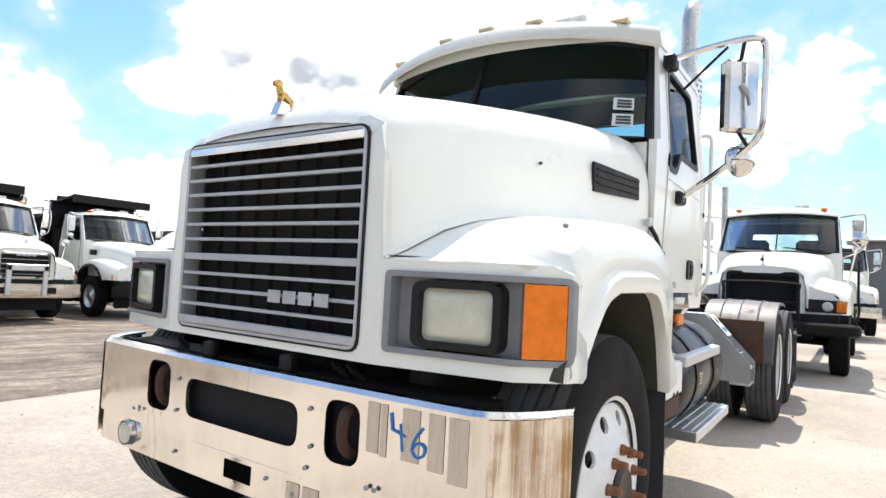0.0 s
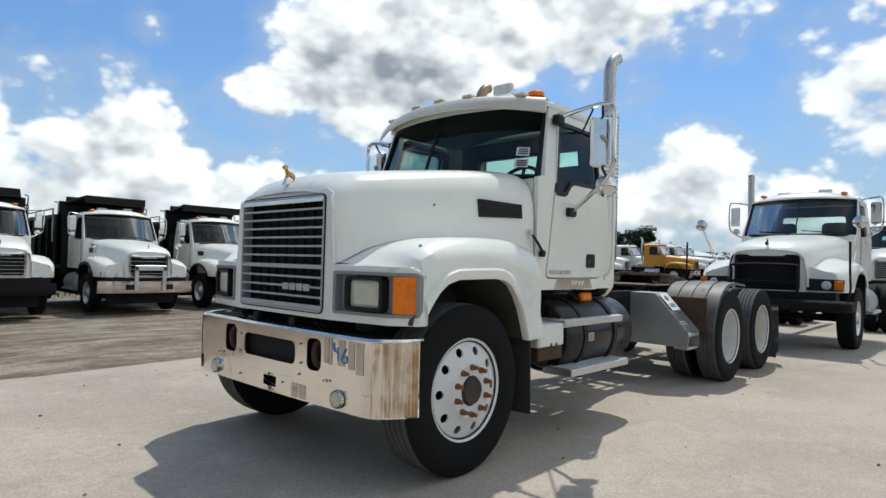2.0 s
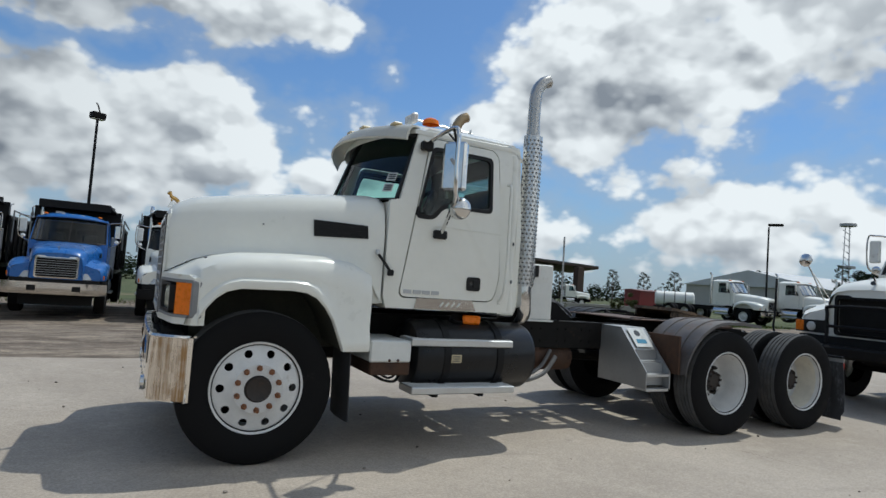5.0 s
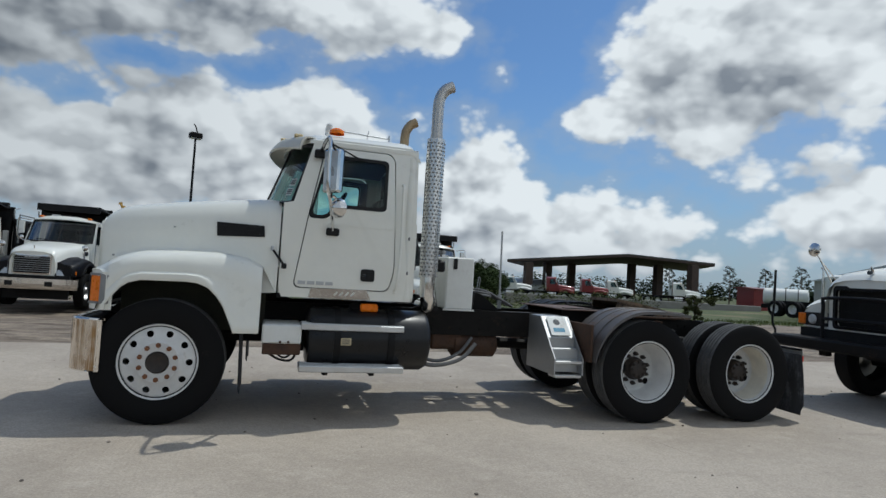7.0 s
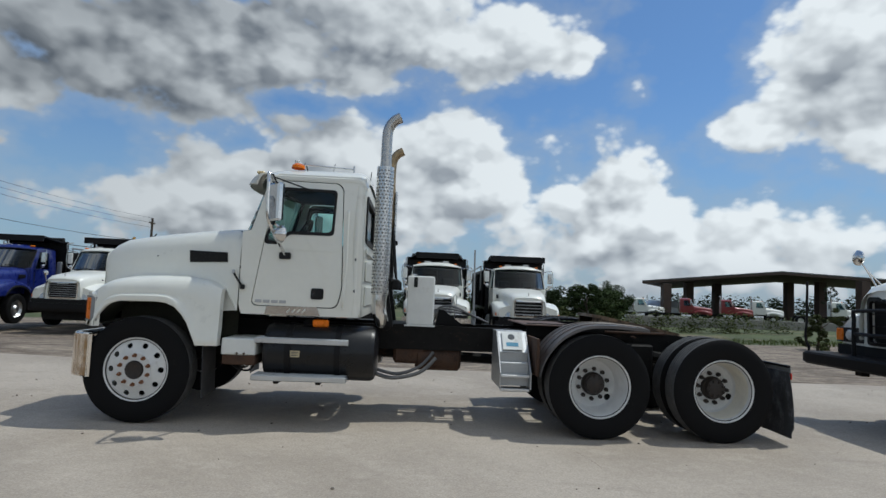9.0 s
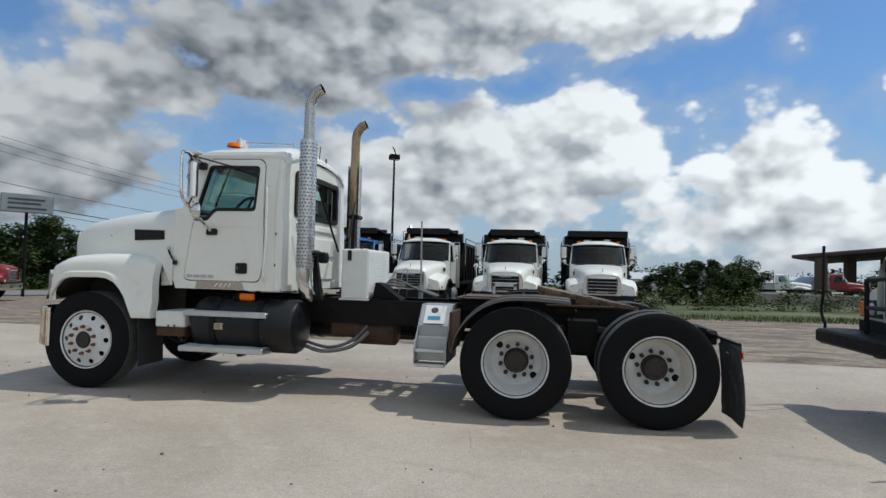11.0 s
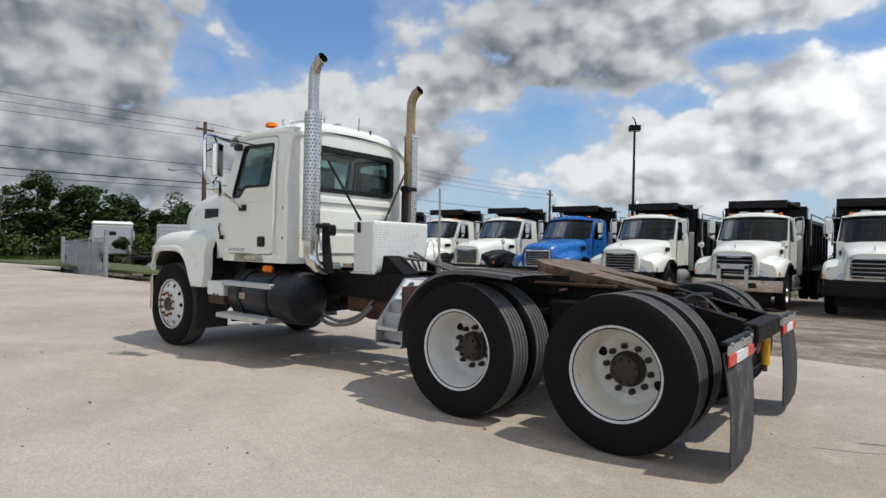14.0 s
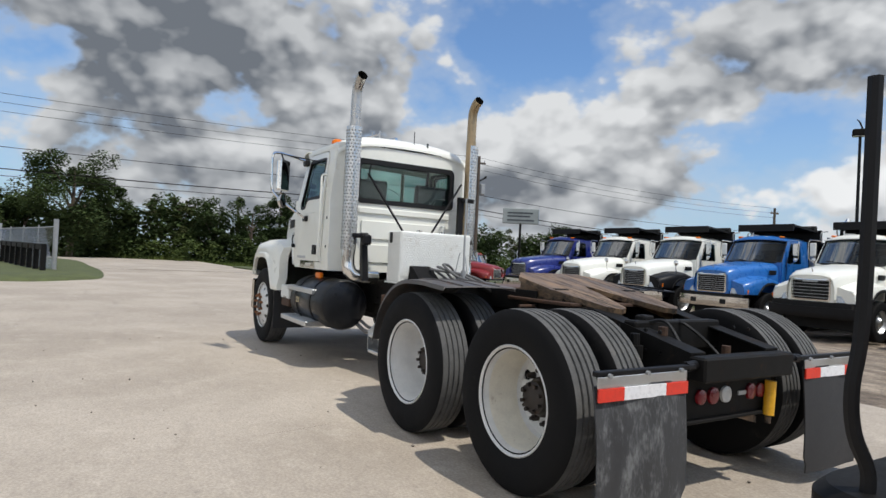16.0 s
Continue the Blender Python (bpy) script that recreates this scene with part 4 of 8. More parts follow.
    # gap behind the bumper top
    Shape().box(-0.64, -0.50, -0.93, 0.93, 0.845, 0.87).part("bumper_shelf", FRAME, B)
    for y in (-0.16, 0.28):
        Shape().box(-0.67, -0.63, y - 0.03, y + 0.03, 0.865, 0.925, 0.008).part("hood_bump_stop", PLASTIC, B)
    for y in (-0.40, -0.47, 0.5):
        Shape().tube(smooth_path([(-0.60, y, 0.87), (-0.62, y + 0.03, 0.90), (-0.59, y + 0.08, 0.91), (-0.56, y + 0.10, 0.88)]), 0.012, 6).part("bracket", FRAME, B)

def cab(T):
    C = new("cab")
    C.parent = T
    s = Shape()
    inner = rounded([(1.02, 1.195), (1.91, 1.195), (1.955, 1.40), (1.915, 2.465), (1.86, 2.525), (1.24, 2.53), (1.12, 1.87)], 0.07)
    for k in (-1, 1):
        s.panel(CAB_OUT, inner, lambda u, w: (u, k * side_y(w), w), lambda u, w: (u, k * (side_y(w) - 0.04), w))
    # back wall with its window
    f = lambda u, w: (2.14 + 0.01 * (w < 1.85), u * (side_y(w) / 0.97), w)
    b = lambda u, w: (2.10, u * (side_y(w) / 0.97), w)
    s.panel(rounded([(-0.97, 1.11), (0.97, 1.11), (0.97, 2.60), (-0.97, 2.60)], 0.06), rect(-0.66, 0.66, 1.935, 2.43, 0.07), f, b)
    # floor, and the wall in front of the feet
    s.box(0.93, 2.10, -0.92, 0.92, 1.11, 1.15)
    s.box(0.90, 0.93, -0.92, 0.92, 1.14, 1.95)
    # corner posts at the back
    for k in (-1, 1):
        s.tube([(2.085, k * 0.915, 1.13), (2.085, k * 0.915, 1.95), (2.085, k * 0.86, 2.5)], 0.055, 10)
    s.part("cab_shell", WHITE, C, "white cab shell", 38)
    # roof
    def roof(u, v):
        x0 = 1.10 - 0.22 * (1 - u * u)
        x = x0 + (2.16 - x0) * v
        edge = 1 - abs(u) ** 5
        z = 2.575 + 0.115 * edge * min(1, v / 0.12) ** 0.6 + 0.055 * (1 - u * u) * math.sin(min(1, v * 1.15) * math.pi * 0.62) - 0.09 * max(0, (v - 0.90) / 0.10) ** 2
        return (x, 0.905 * u, z)
    Shape().sheet(roof, [math.sin(a) for a in spread(-math.pi / 2, math.pi / 2, 21)], [0, 0.02, 0.05, 0.09, 0.14, 0.25, 0.4, 0.55, 0.7, 0.82, 0.9, 0.94, 0.97, 1.0], (0, 0, -0.035)).part("roof", WHITE, C, "white domed cab roof", 50)
    # visor
    def visor(u, v):
        root = Vector((1.13 - 0.20 * (1 - u * u), 0.90 * u, 2.60 + 0.055 * (1 - u * u)))
        lip = Vector((1.00 - 0.275 * (1 - u * u), 0.95 * u, 2.475 + 0.075 * (1 - abs(u) ** 2.5)))
        p = root.lerp(lip, v)
        p.z += 0.045 * math.sin(v * math.pi)
        p.x -= 0.025 * math.sin(v * math.pi)
        return p
    Shape().sheet(visor, spread(-1, 1, 25), spread(0, 1, 9), (0.014, 0, -0.014)).part("sun_visor", VISOR, C, "faded cream sun visor with peeling paint", 60)
    # marker lamps along the roof's front
    for u in (-0.8, -0.32, 0, 0.32, 0.8):
        p = visor(u, 0.35)
        Shape().box(p.x - 0.03, p.x + 0.05, p.y - 0.05, p.y + 0.05, p.z - 0.01, p.z + 0.022, 0.010).part("roof_marker", mat("faded_marker_lens", (0.62, 0.50, 0.28), 0.35, var=0.15, scale=30, coat=0.3), C, "small faded roof marker lamp")
    # windscreen: rubber seal, two panes and the centre post
    W = new("windscreen")
    W.parent = C
    Shape().sheet(lambda u, v: windscreen(u, v) + Vector((0.006, 0, 0)), spread(-0.97, 0.97, 21), spread(0.03, 0.97, 5)).part("pane", GLASS_FRONT, W, "dark tinted windscreen").visible_shadow = False
    r = []
    for u in spread(-0.985, 0.985, 25):
        r.append(windscreen(u, 0.0))
    for v in spread(0.1, 0.9, 5):
        r.append(windscreen(0.985, v))
    for u in spread(0.985, -0.985, 25):
        r.append(windscreen(u, 1.0))
    for v in spread(0.9, 0.1, 5):
        r.append(windscreen(-0.985, v))
    Shape().tube(r + [r[0]], 0.026, 6).part("seal", PLASTIC, W, "black rubber windscreen seal")
    Shape().tube([windscreen(0.06, v) + Vector((-0.004, 0, 0)) for v in spread(0, 1, 4)], 0.014, 6).part("centre_post", PLASTIC, W)
    for u0, u1 in ((-0.72, -0.18), (0.1, 0.62)):
        Shape().tube([windscreen(u0, 0.03) + Vector((-0.03, 0, 0.01)), windscreen(u1, 0.085) + Vector((-0.02, 0, 0.01))], 0.008, 5).part("wiper", PLASTIC, W)
    for v0, v1, m in ((0.30, 0.42, PAPER), (0.14, 0.26, PAPER)):
        q = [windscreen(u, v) + Vector((-0.006, 0, 0)) for u, v in ((-0.905, v0), (-0.80, v0), (-0.80, v1), (-0.905, v1))]
        st = Shape().add(q, [(0, 1, 2, 3)]).part("sticker", m, W, "printed paper sticker inside the glass")
        for j in (0.25, 0.5, 0.75):
            y0, y1 = q[0].lerp(q[3], j), q[1].lerp(q[2], j)
            Shape().tube([y0.lerp(y1, 0.1) + Vector((-0.004, 0, 0)), y0.lerp(y1, 0.8) + Vector((-0.004, 0, 0))], 0.006, 4).part("printed_line", INK, st)
    # gap filler between hood and windscreen
    Shape().sheet(lambda u, v: windscreen(u, 0).lerp(Vector((0.86, 0.93 * u, 1.965)), v), spread(-1, 1, 15), (0, 1)).part("cowl", PLASTIC, C)
    # doors
    for k in (-1, 1):
        D = new("door")
        D.parent = C
        Shape().panel(DOOR_OUT, WINDOW, lambda u, w: (u, k * (side_y(w) + 0.006), w), lambda u, w: (u, k * (side_y(w) - 0.035), w)).part("door_panel", WHITE, D, "white door panel", 30)
        Shape().panel([(u + (u - 1.5) * 0.0, w) for u, w in rounded([(1.12, 1.84), (1.29, 1.84), (1.375, 1.95), (1.84, 1.95), (1.85, 2.445), (1.262, 2.455)], 0.05)], rounded([(1.15, 1.875), (1.275, 1.872), (1.36, 1.985), (1.812, 1.985), (1.822, 2.415), (1.282, 2.422)], 0.05),
                      lambda u, w: (u, k * (side_y(w) + 0.010), w), lambda u, w: (u, k * (side_y(w) - 0.02), w)).part("window_seal", PLASTIC, D, "black rubber window seal")
        poly = rounded([(1.135, 1.86), (1.285, 1.857), (1.37, 1.97), (1.825, 1.97), (1.835, 2.43), (1.27, 2.44)], 0.05)
        g = Shape().add([(u, k * (side_y(w) - 0.006), w) for u, w in poly], [tuple(range(len(poly)))]).part("window_pane", GLASS, D, "tinted door window", 0)
        g.visible_shadow = False
        Shape().panel([(1.03, 1.20), (1.92, 1.20), (1.92, 2.47), (1.24, 2.48), (1.10, 1.87)], poly, lambda u, w: (u, k * (side_y(w) - 0.046), w), lambda u, w: (u, k * (side_y(w) - 0.054), w)).part("door_lining", LINING, D, "dark inner door lining")
        Shape().sheet(lambda u, v: (1.36 + 0.37 * u, k * (side_y(1.9) - 0.10) - k * 0.03 * math.sin(v * 3.1), 1.74 + 0.03 * math.sin(u * 3.1) + 0.06 * v), spread(0, 1, 5), spread(0, 1, 3), (0, 0, 0.03)).part("arm_rest", LINING, D)
        H = Shape().prism(rect(1.635, 1.765, 1.285, 1.40, 0.025), "y", k * 0.965, k * 0.982).part("handle_recess", PLASTIC, D, "black recessed door handle")
        Shape().lathe([(0, 0.0), (0.004, 0.012), (0, 0.016)], (1.665, k * 0.983, 1.345), "y", 12).part("lock", CHROME, H)
        Shape().box(1.69, 1.75, k * 0.982, k * 0.99, 1.31, 1.375, 0.008).part("pull", PLASTIC, H)
        emblem(D, (1.06 if k < 0 else 1.40, k * (side_y(1.235) + 0.007), 1.232), 0.030, 0.33, SILVER, "y", k)
        # dent line along the door
        Shape().tube([(1.10, k * 0.979, 1.80), (1.94, k * 0.979, 1.785)], 0.004, 4).part("door_crease", WHITE, D)
        # chrome sill plate with a script badge
        P = Shape().prism([(1.17, 1.115), (1.19, 1.20), (1.70, 1.205), (1.74, 1.115)], "y", k * 0.962, k * 0.972).part("sill_plate", CHROME, C, "polished sill plate")
        for i in range(4):
            x = 1.40 + i * 0.052
            Shape().tube([(x, k * 0.976, 1.14), (x + 0.03, k * 0.976, 1.175)], 0.007, 5).part("script_badge", WHITE, P)
        # grab handle
        Shape().tube(smooth_path([(1.985, k * 0.965, 2.22), (1.985, k * 1.02, 2.20), (1.985, k * 1.025, 2.05), (1.99, k * 1.025, 1.6), (1.975, k * 1.025, 1.30), (1.965, k * 0.965, 1.21)]), 0.013, 8).part("grab_handle", WHITE, C, "white grab handle beside the door")
        Shape().box(1.955, 1.985, k * 0.96, k * 0.98, 1.185, 1.225, 0.006).part("handle_foot", WHITE, C)
        Shape().box(1.66, 1.83, k * 0.88, k * 0.93, 1.00, 1.075, 0.015).part("clearance_lamp", AMBER, C, "orange clearance lamp below the cab")
        for z in (1.37, 1.70):
            Shape().box(2.07, 2.085, k * 0.968, k * 0.978, z, z + 0.03, 0.003).part("rivet", INK, C)
    # rear window and panel ribs
    R = new("rear_window")
    R.parent = C
    Shape().panel(rect(-0.675, 0.675, 1.92, 2.445, 0.08), rect(-0.615, 0.615, 1.975, 2.385, 0.05), lambda u, w: (2.158, u, w), lambda u, w: (2.095, u, w)).part("seal", PLASTIC, R, "black rubber window seal")
    g = Shape().add([(2.13, u, w) for u, w in rect(-0.64, 0.64, 1.95, 2.41)], [(0, 1, 2, 3)]).part("pane", GLASS, R, "", 0)
    g.visible_shadow = False
    for y0, y1, z0, z1 in ((-0.62, 0.62, 1.80, 1.87), (-0.58, 0.58, 1.50, 1.72), (-0.58, 0.58, 1.22, 1.44)):
        Shape().box(2.148, 2.166, y0, y1, z0, z1, 0.008).part("back_rib", WHITE, C)
    Shape().panel(rect(-0.89, 0.89, 1.16, 2.56), rect(-0.64, 0.64, 1.95, 2.41, 0.05), lambda u, w: (2.092, u * side_y(w) / 0.97, w), lambda u, w: (2.084, u * side_y(w) / 0.97, w)).part("back_lining", LINING, C, "dark lining of the cab's back")
    Shape().sheet(lambda u, v: (1.12 - 0.16 * (1 - u * u) + (0.95 + 0.16 * (1 - u * u)) * v, 0.86 * u, 2.525 + 0.09 * (1 - u * u)), spread(-1, 1, 9), spread(0, 1, 4), (0, 0, 0.01)).part("headliner", LINING, C, "dark headliner")
    # inside: dashboard, wheel, seats
    Shape().box(0.95, 1.20, -0.88, 0.88, 1.55, 1.90, 0.05).part("dashboard", DASH, C)
    S = new("steering_wheel")
    S.parent = C
    a = Matrix.Translation((1.40, -0.42, 1.96)) @ pose(0, 0, 0, 0, -62, 0)
    Shape().tube([(0.225 * math.cos(q), 0.225 * math.sin(q), 0) for q in spread(0, 2 * math.pi, 29)], 0.017, 8).move(a).part("rim", PLASTIC, S)
    Shape().tube([(-0.22, 0, 0), (0, 0, -0.03), (0.22, 0, 0)], 0.016, 6).tube([(0, 0.22, 0), (0, 0, -0.03), (0, -0.22, 0)], 0.016, 6).tube([(0, 0, -0.02), (0, 0, -0.4)], 0.03, 8).move(a).part("spokes", PLASTIC, S)
    for y in (-0.45, 0.45):
        q = new("seat")
        q.parent = C
        Shape().box(1.50, 1.95, y - 0.24, y + 0.24, 1.45, 1.62, 0.05).part("cushion", SEAT, q)
        Shape().prism(rounded([(1.88, 1.55), (2.02, 1.55), (2.06, 2.22), (1.96, 2.22)], 0.05), "y", y - 0.23, y + 0.23).part("backrest", SEAT, q)
        Shape().box(1.6, 1.9, y - 0.18, y + 0.18, 1.15, 1.46, 0.02).part("pedestal", PLASTIC, q)
    # on the roof
    Shape().lathe([(2.745, 0.075), (2.78, 0.07), (2.80, 0.04), (2.803, 0.0)], (1.36, -0.62, -0.03), "z", 18).part("beacon", AMBER, C, "low amber beacon on the roof")
    K = new("roof_light_bar")
    K.parent = C
    Shape().box(1.27, 1.33, -0.42, -0.22, 2.77, 2.865, 0.015).part("work_lamp", CLEARLENS, K, "square lamp on the roof")
    Shape().tube([(1.32, -0.30, 2.83), (1.95, -0.30, 2.80)], 0.010, 6).part("rail", ALU, K)
    Shape().tube([(1.94, -0.30, 2.72), (1.94, -0.30, 2.84)], 0.010, 6).part("post", ALU, K)
    Shape().tube([(1.70, -0.30, 2.74), (1.72, -0.30, 2.86)], 0.005, 5).part("post", ALU, K)
    Shape().tube([(1.60, -0.1, 2.74), (2.0, -0.1, 2.76)], [0.055, 0.02], 10).part("air_horn", CHROME, C, "chrome air horn")
    Shape().tube([(2.10, 0.1, 2.66), (2.115, 0.09, 2.86)], 0.006, 5).part("antenna", INK, C)
    Shape().tube([(2.12, 0.28, 2.66), (2.12, 0.28, 2.74)], 0.012, 6).part("antenna_stub", INK, C)


def mirrors(T):
    for k in (-1, 1):
        M = new("side_mirror")
        M.parent = T
        Shape().tube(smooth_path([(1.20, k * 0.94, 2.46), (1.21, k * 1.15, 2.50), (1.23, k * 1.34, 2.52), (1.24, k * 1.40, 2.47), (1.24, k * 1.40, 2.25), (1.25, k * 1.39, 2.06), (1.28, k * 1.33, 1.97), (1.32, k * 1.16, 1.84), (1.35, k * 0.99, 1.73)], 5), 0.017, 8).part("bracket_tube", CHROME, M, "bright bent mirror bracket")
        Shape().tube([(1.60, k * 0.93, 2.42), (1.25, k * 1.22, 2.50)], 0.008, 5).part("stay", PLASTIC, M)
        Shape().box(1.14, 1.24, k * 0.92, k * 0.985, 2.40, 2.48, 0.012).part("upper_foot", PLASTIC, M, "black upper mirror mount")
        Shape().box(1.29, 1.41, k * 0.955, k * 1.01, 1.69, 1.76, 0.012).part("lower_foot", PLASTIC, M, "black lower mirror mount")
        a = Matrix.Translation((1.29, k * 1.28, 2.24)) @ pose(0, 0, 0, 0, 0, 42 if k < 0 else -20)
        head = Shape().box(-0.035, 0.035, -0.095, 0.095, -0.19, 0.19, 0.018).move(a).part("mirror_head", CHROME, M, "chrome mirror housing")
        Shape().box(0.036, 0.041, -0.085, 0.085, -0.18, 0.18).move(a).part("mirror_glass", MIRROR, head)
        fig = Shape().tube([(-0.04, 0.02, 0.05), (-0.045, -0.005, 0.02), (-0.04, -0.02, 0.0)], [0.012, 0.016, 0.01], 6).tube([(-0.04, -0.02, 0.0), (-0.04, -0.03, -0.05)], 0.007, 5).move(a)
        fig.part("relief", ALU_DULL, head)
        Shape().tube([a @ Vector((0, 0, 0.19)), (1.25, k * 1.30, 2.515)], 0.01, 6).part("mirror_pin", PLASTIC, M)
        Shape().tube([a @ Vector((0, 0, -0.19)), (1.28, k * 1.32, 1.98)], 0.01, 6).part("mirror_pin", PLASTIC, M)
        c = (1.35, k * 1.285, 1.92)
        face = Matrix.Translation(c) @ pose(0, 0, 0, 0, 0, 48 if k < 0 else -20)
        spot = Shape().lathe([(-0.065, 0.0), (-0.058, 0.03), (-0.035, 0.065), (0.0, 0.088), (0.012, 0.09)], (0, 0, 0), "x", 24).move(face).part("spot_mirror", CHROME, M, "round chrome spot mirror")
        Shape().lathe([(0.013, 0.088), (0.02, 0.05), (0.024, 0.0)], (0, 0, 0), "x", 24).move(face).part("spot_glass", MIRROR, spot)
        Shape().tube([(1.34, k * 1.285, 1.99), (1.30, k * 1.31, 2.02)], 0.012, 6).part("spot_clamp", CHROME, M)


def exhausts(T):
    for k in (-1, 1):
        E = new("exhaust_stack")
        E.parent = T
        x, y = 2.335, k * 0.79
        pipe = STACK if k < 0 else STACK_BROWN
        Shape().tube([(x, y, 2.72)] + smooth_path([(x, y, 2.78), (x, y, 3.06), (x + 0.015, y, 3.18), (x + 0.07, y, 3.265), (x + 0.14, y, 3.305)], 5), 0.058, 16, caps=False).part("tail_pipe", pipe, E, "bent exhaust tail pipe" if k < 0 else "rust-brown bent exhaust tail pipe")
        Shape().tube(smooth_path([(x, y, 3.0), (x + 0.015, y, 3.18), (x + 0.07, y, 3.263), (x + 0.142, y, 3.304)], 5), 0.053, 16, caps=False).part("sooty_bore", SOOT_SHADE, E)
        Shape().cyl((x, y, 1.30), (x, y, 2.80), 0.062, n=20).part("muffler", pipe, E)
        Shape().tube(smooth_path([(x, y, 1.38), (x, y, 1.22), (x + 0.02, y + -k * 0.02, 1.12), (x + 0.03, y - k * 0.10, 1.07), (x + 0.03, y - k * 0.34, 1.06)], 5), 0.078, 16).part("elbow", CHROME, E, "polished exhaust elbow")
        # perforated heat shield: curved strip; rows of raised marks, coloured darker for the shade in its holes
        # the left shield faces outwards and back, the right one likewise
        arc = lambda q: (x + 0.092 * math.cos(q), y + 0.092 * math.sin(q))
        mid = -math.pi / 2 * 1 if k < 0 else math.pi / 2 * 1
        mid += 0.25 if k < 0 else -0.25
        qs = spread(mid - 1.95, mid + 1.95, 15)
        sh = Shape().sheet(lambda q, z: (*arc(q), z), qs, (1.36, 2.05, 2.745)).sheet(lambda q, z: (x + 0.089 * math.cos(q), y + 0.089 * math.sin(q), z), qs, (1.36, 2.05, 2.745)).part("heat_shield", SHIELD, E, "perforated aluminium heat shield", 60)
        dots = Shape()
        for j in range(36):
            z = 1.385 + j * 0.0375
            for i in range(9):
                q = mid - 1.7 + i * 0.42 + (0.21 if j % 2 else 0)
                c, s_ = math.cos(q), math.sin(q)
                o = Vector((x + 0.0925 * c, y + 0.0925 * s_, z))
                t, up, nrm = Vector((-s_, c, 0)), Vector((0, 0, 1)), Vector((c, s_, 0))
                dots.add([o - t * 0.0135, o + up * 0.0125, o + t * 0.0135, o - up * 0.0125, o + nrm * 0.004 + up * 0.004], [(0, 3, 4), (3, 2, 4), (2, 1, 4), (1, 0, 4)])
        tagged(dots.part("punching", SLOT_SHADE, sh, "", 0, fix=False), kind="stuff")
        # mast and clamps
        Shape().prism([(2.40, 1.02), (2.49, 1.02), (2.42, 1.42), (2.42, 1.56 if k < 0 else 2.08), (2.37, 1.56 if k < 0 else 2.08), (2.37, 1.40)], "y", k * 0.60, k * 0.67).part("stack_mast", BLACK, E, "black steel stack mast")
        for z in (1.50, 1.50 if k < 0 else 2.02)[:1 if k < 0 else 2]:
            Shape().box(2.32, 2.46, k * 0.62, k * 0.80, z, z + 0.05, 0.01).part("clamp", BLACK, E)
        Shape().box(2.44, 2.54, k * 0.60, k * 0.70, 1.42, 1.54, 0.02).part("bracket", BLACK, E)
        Shape().tube([(2.40, k * 0.63, 2.24), (2.48, k * 0.16, 1.56)], 0.013, 6).part("brace", BLACK, E, "black diagonal brace")
    return


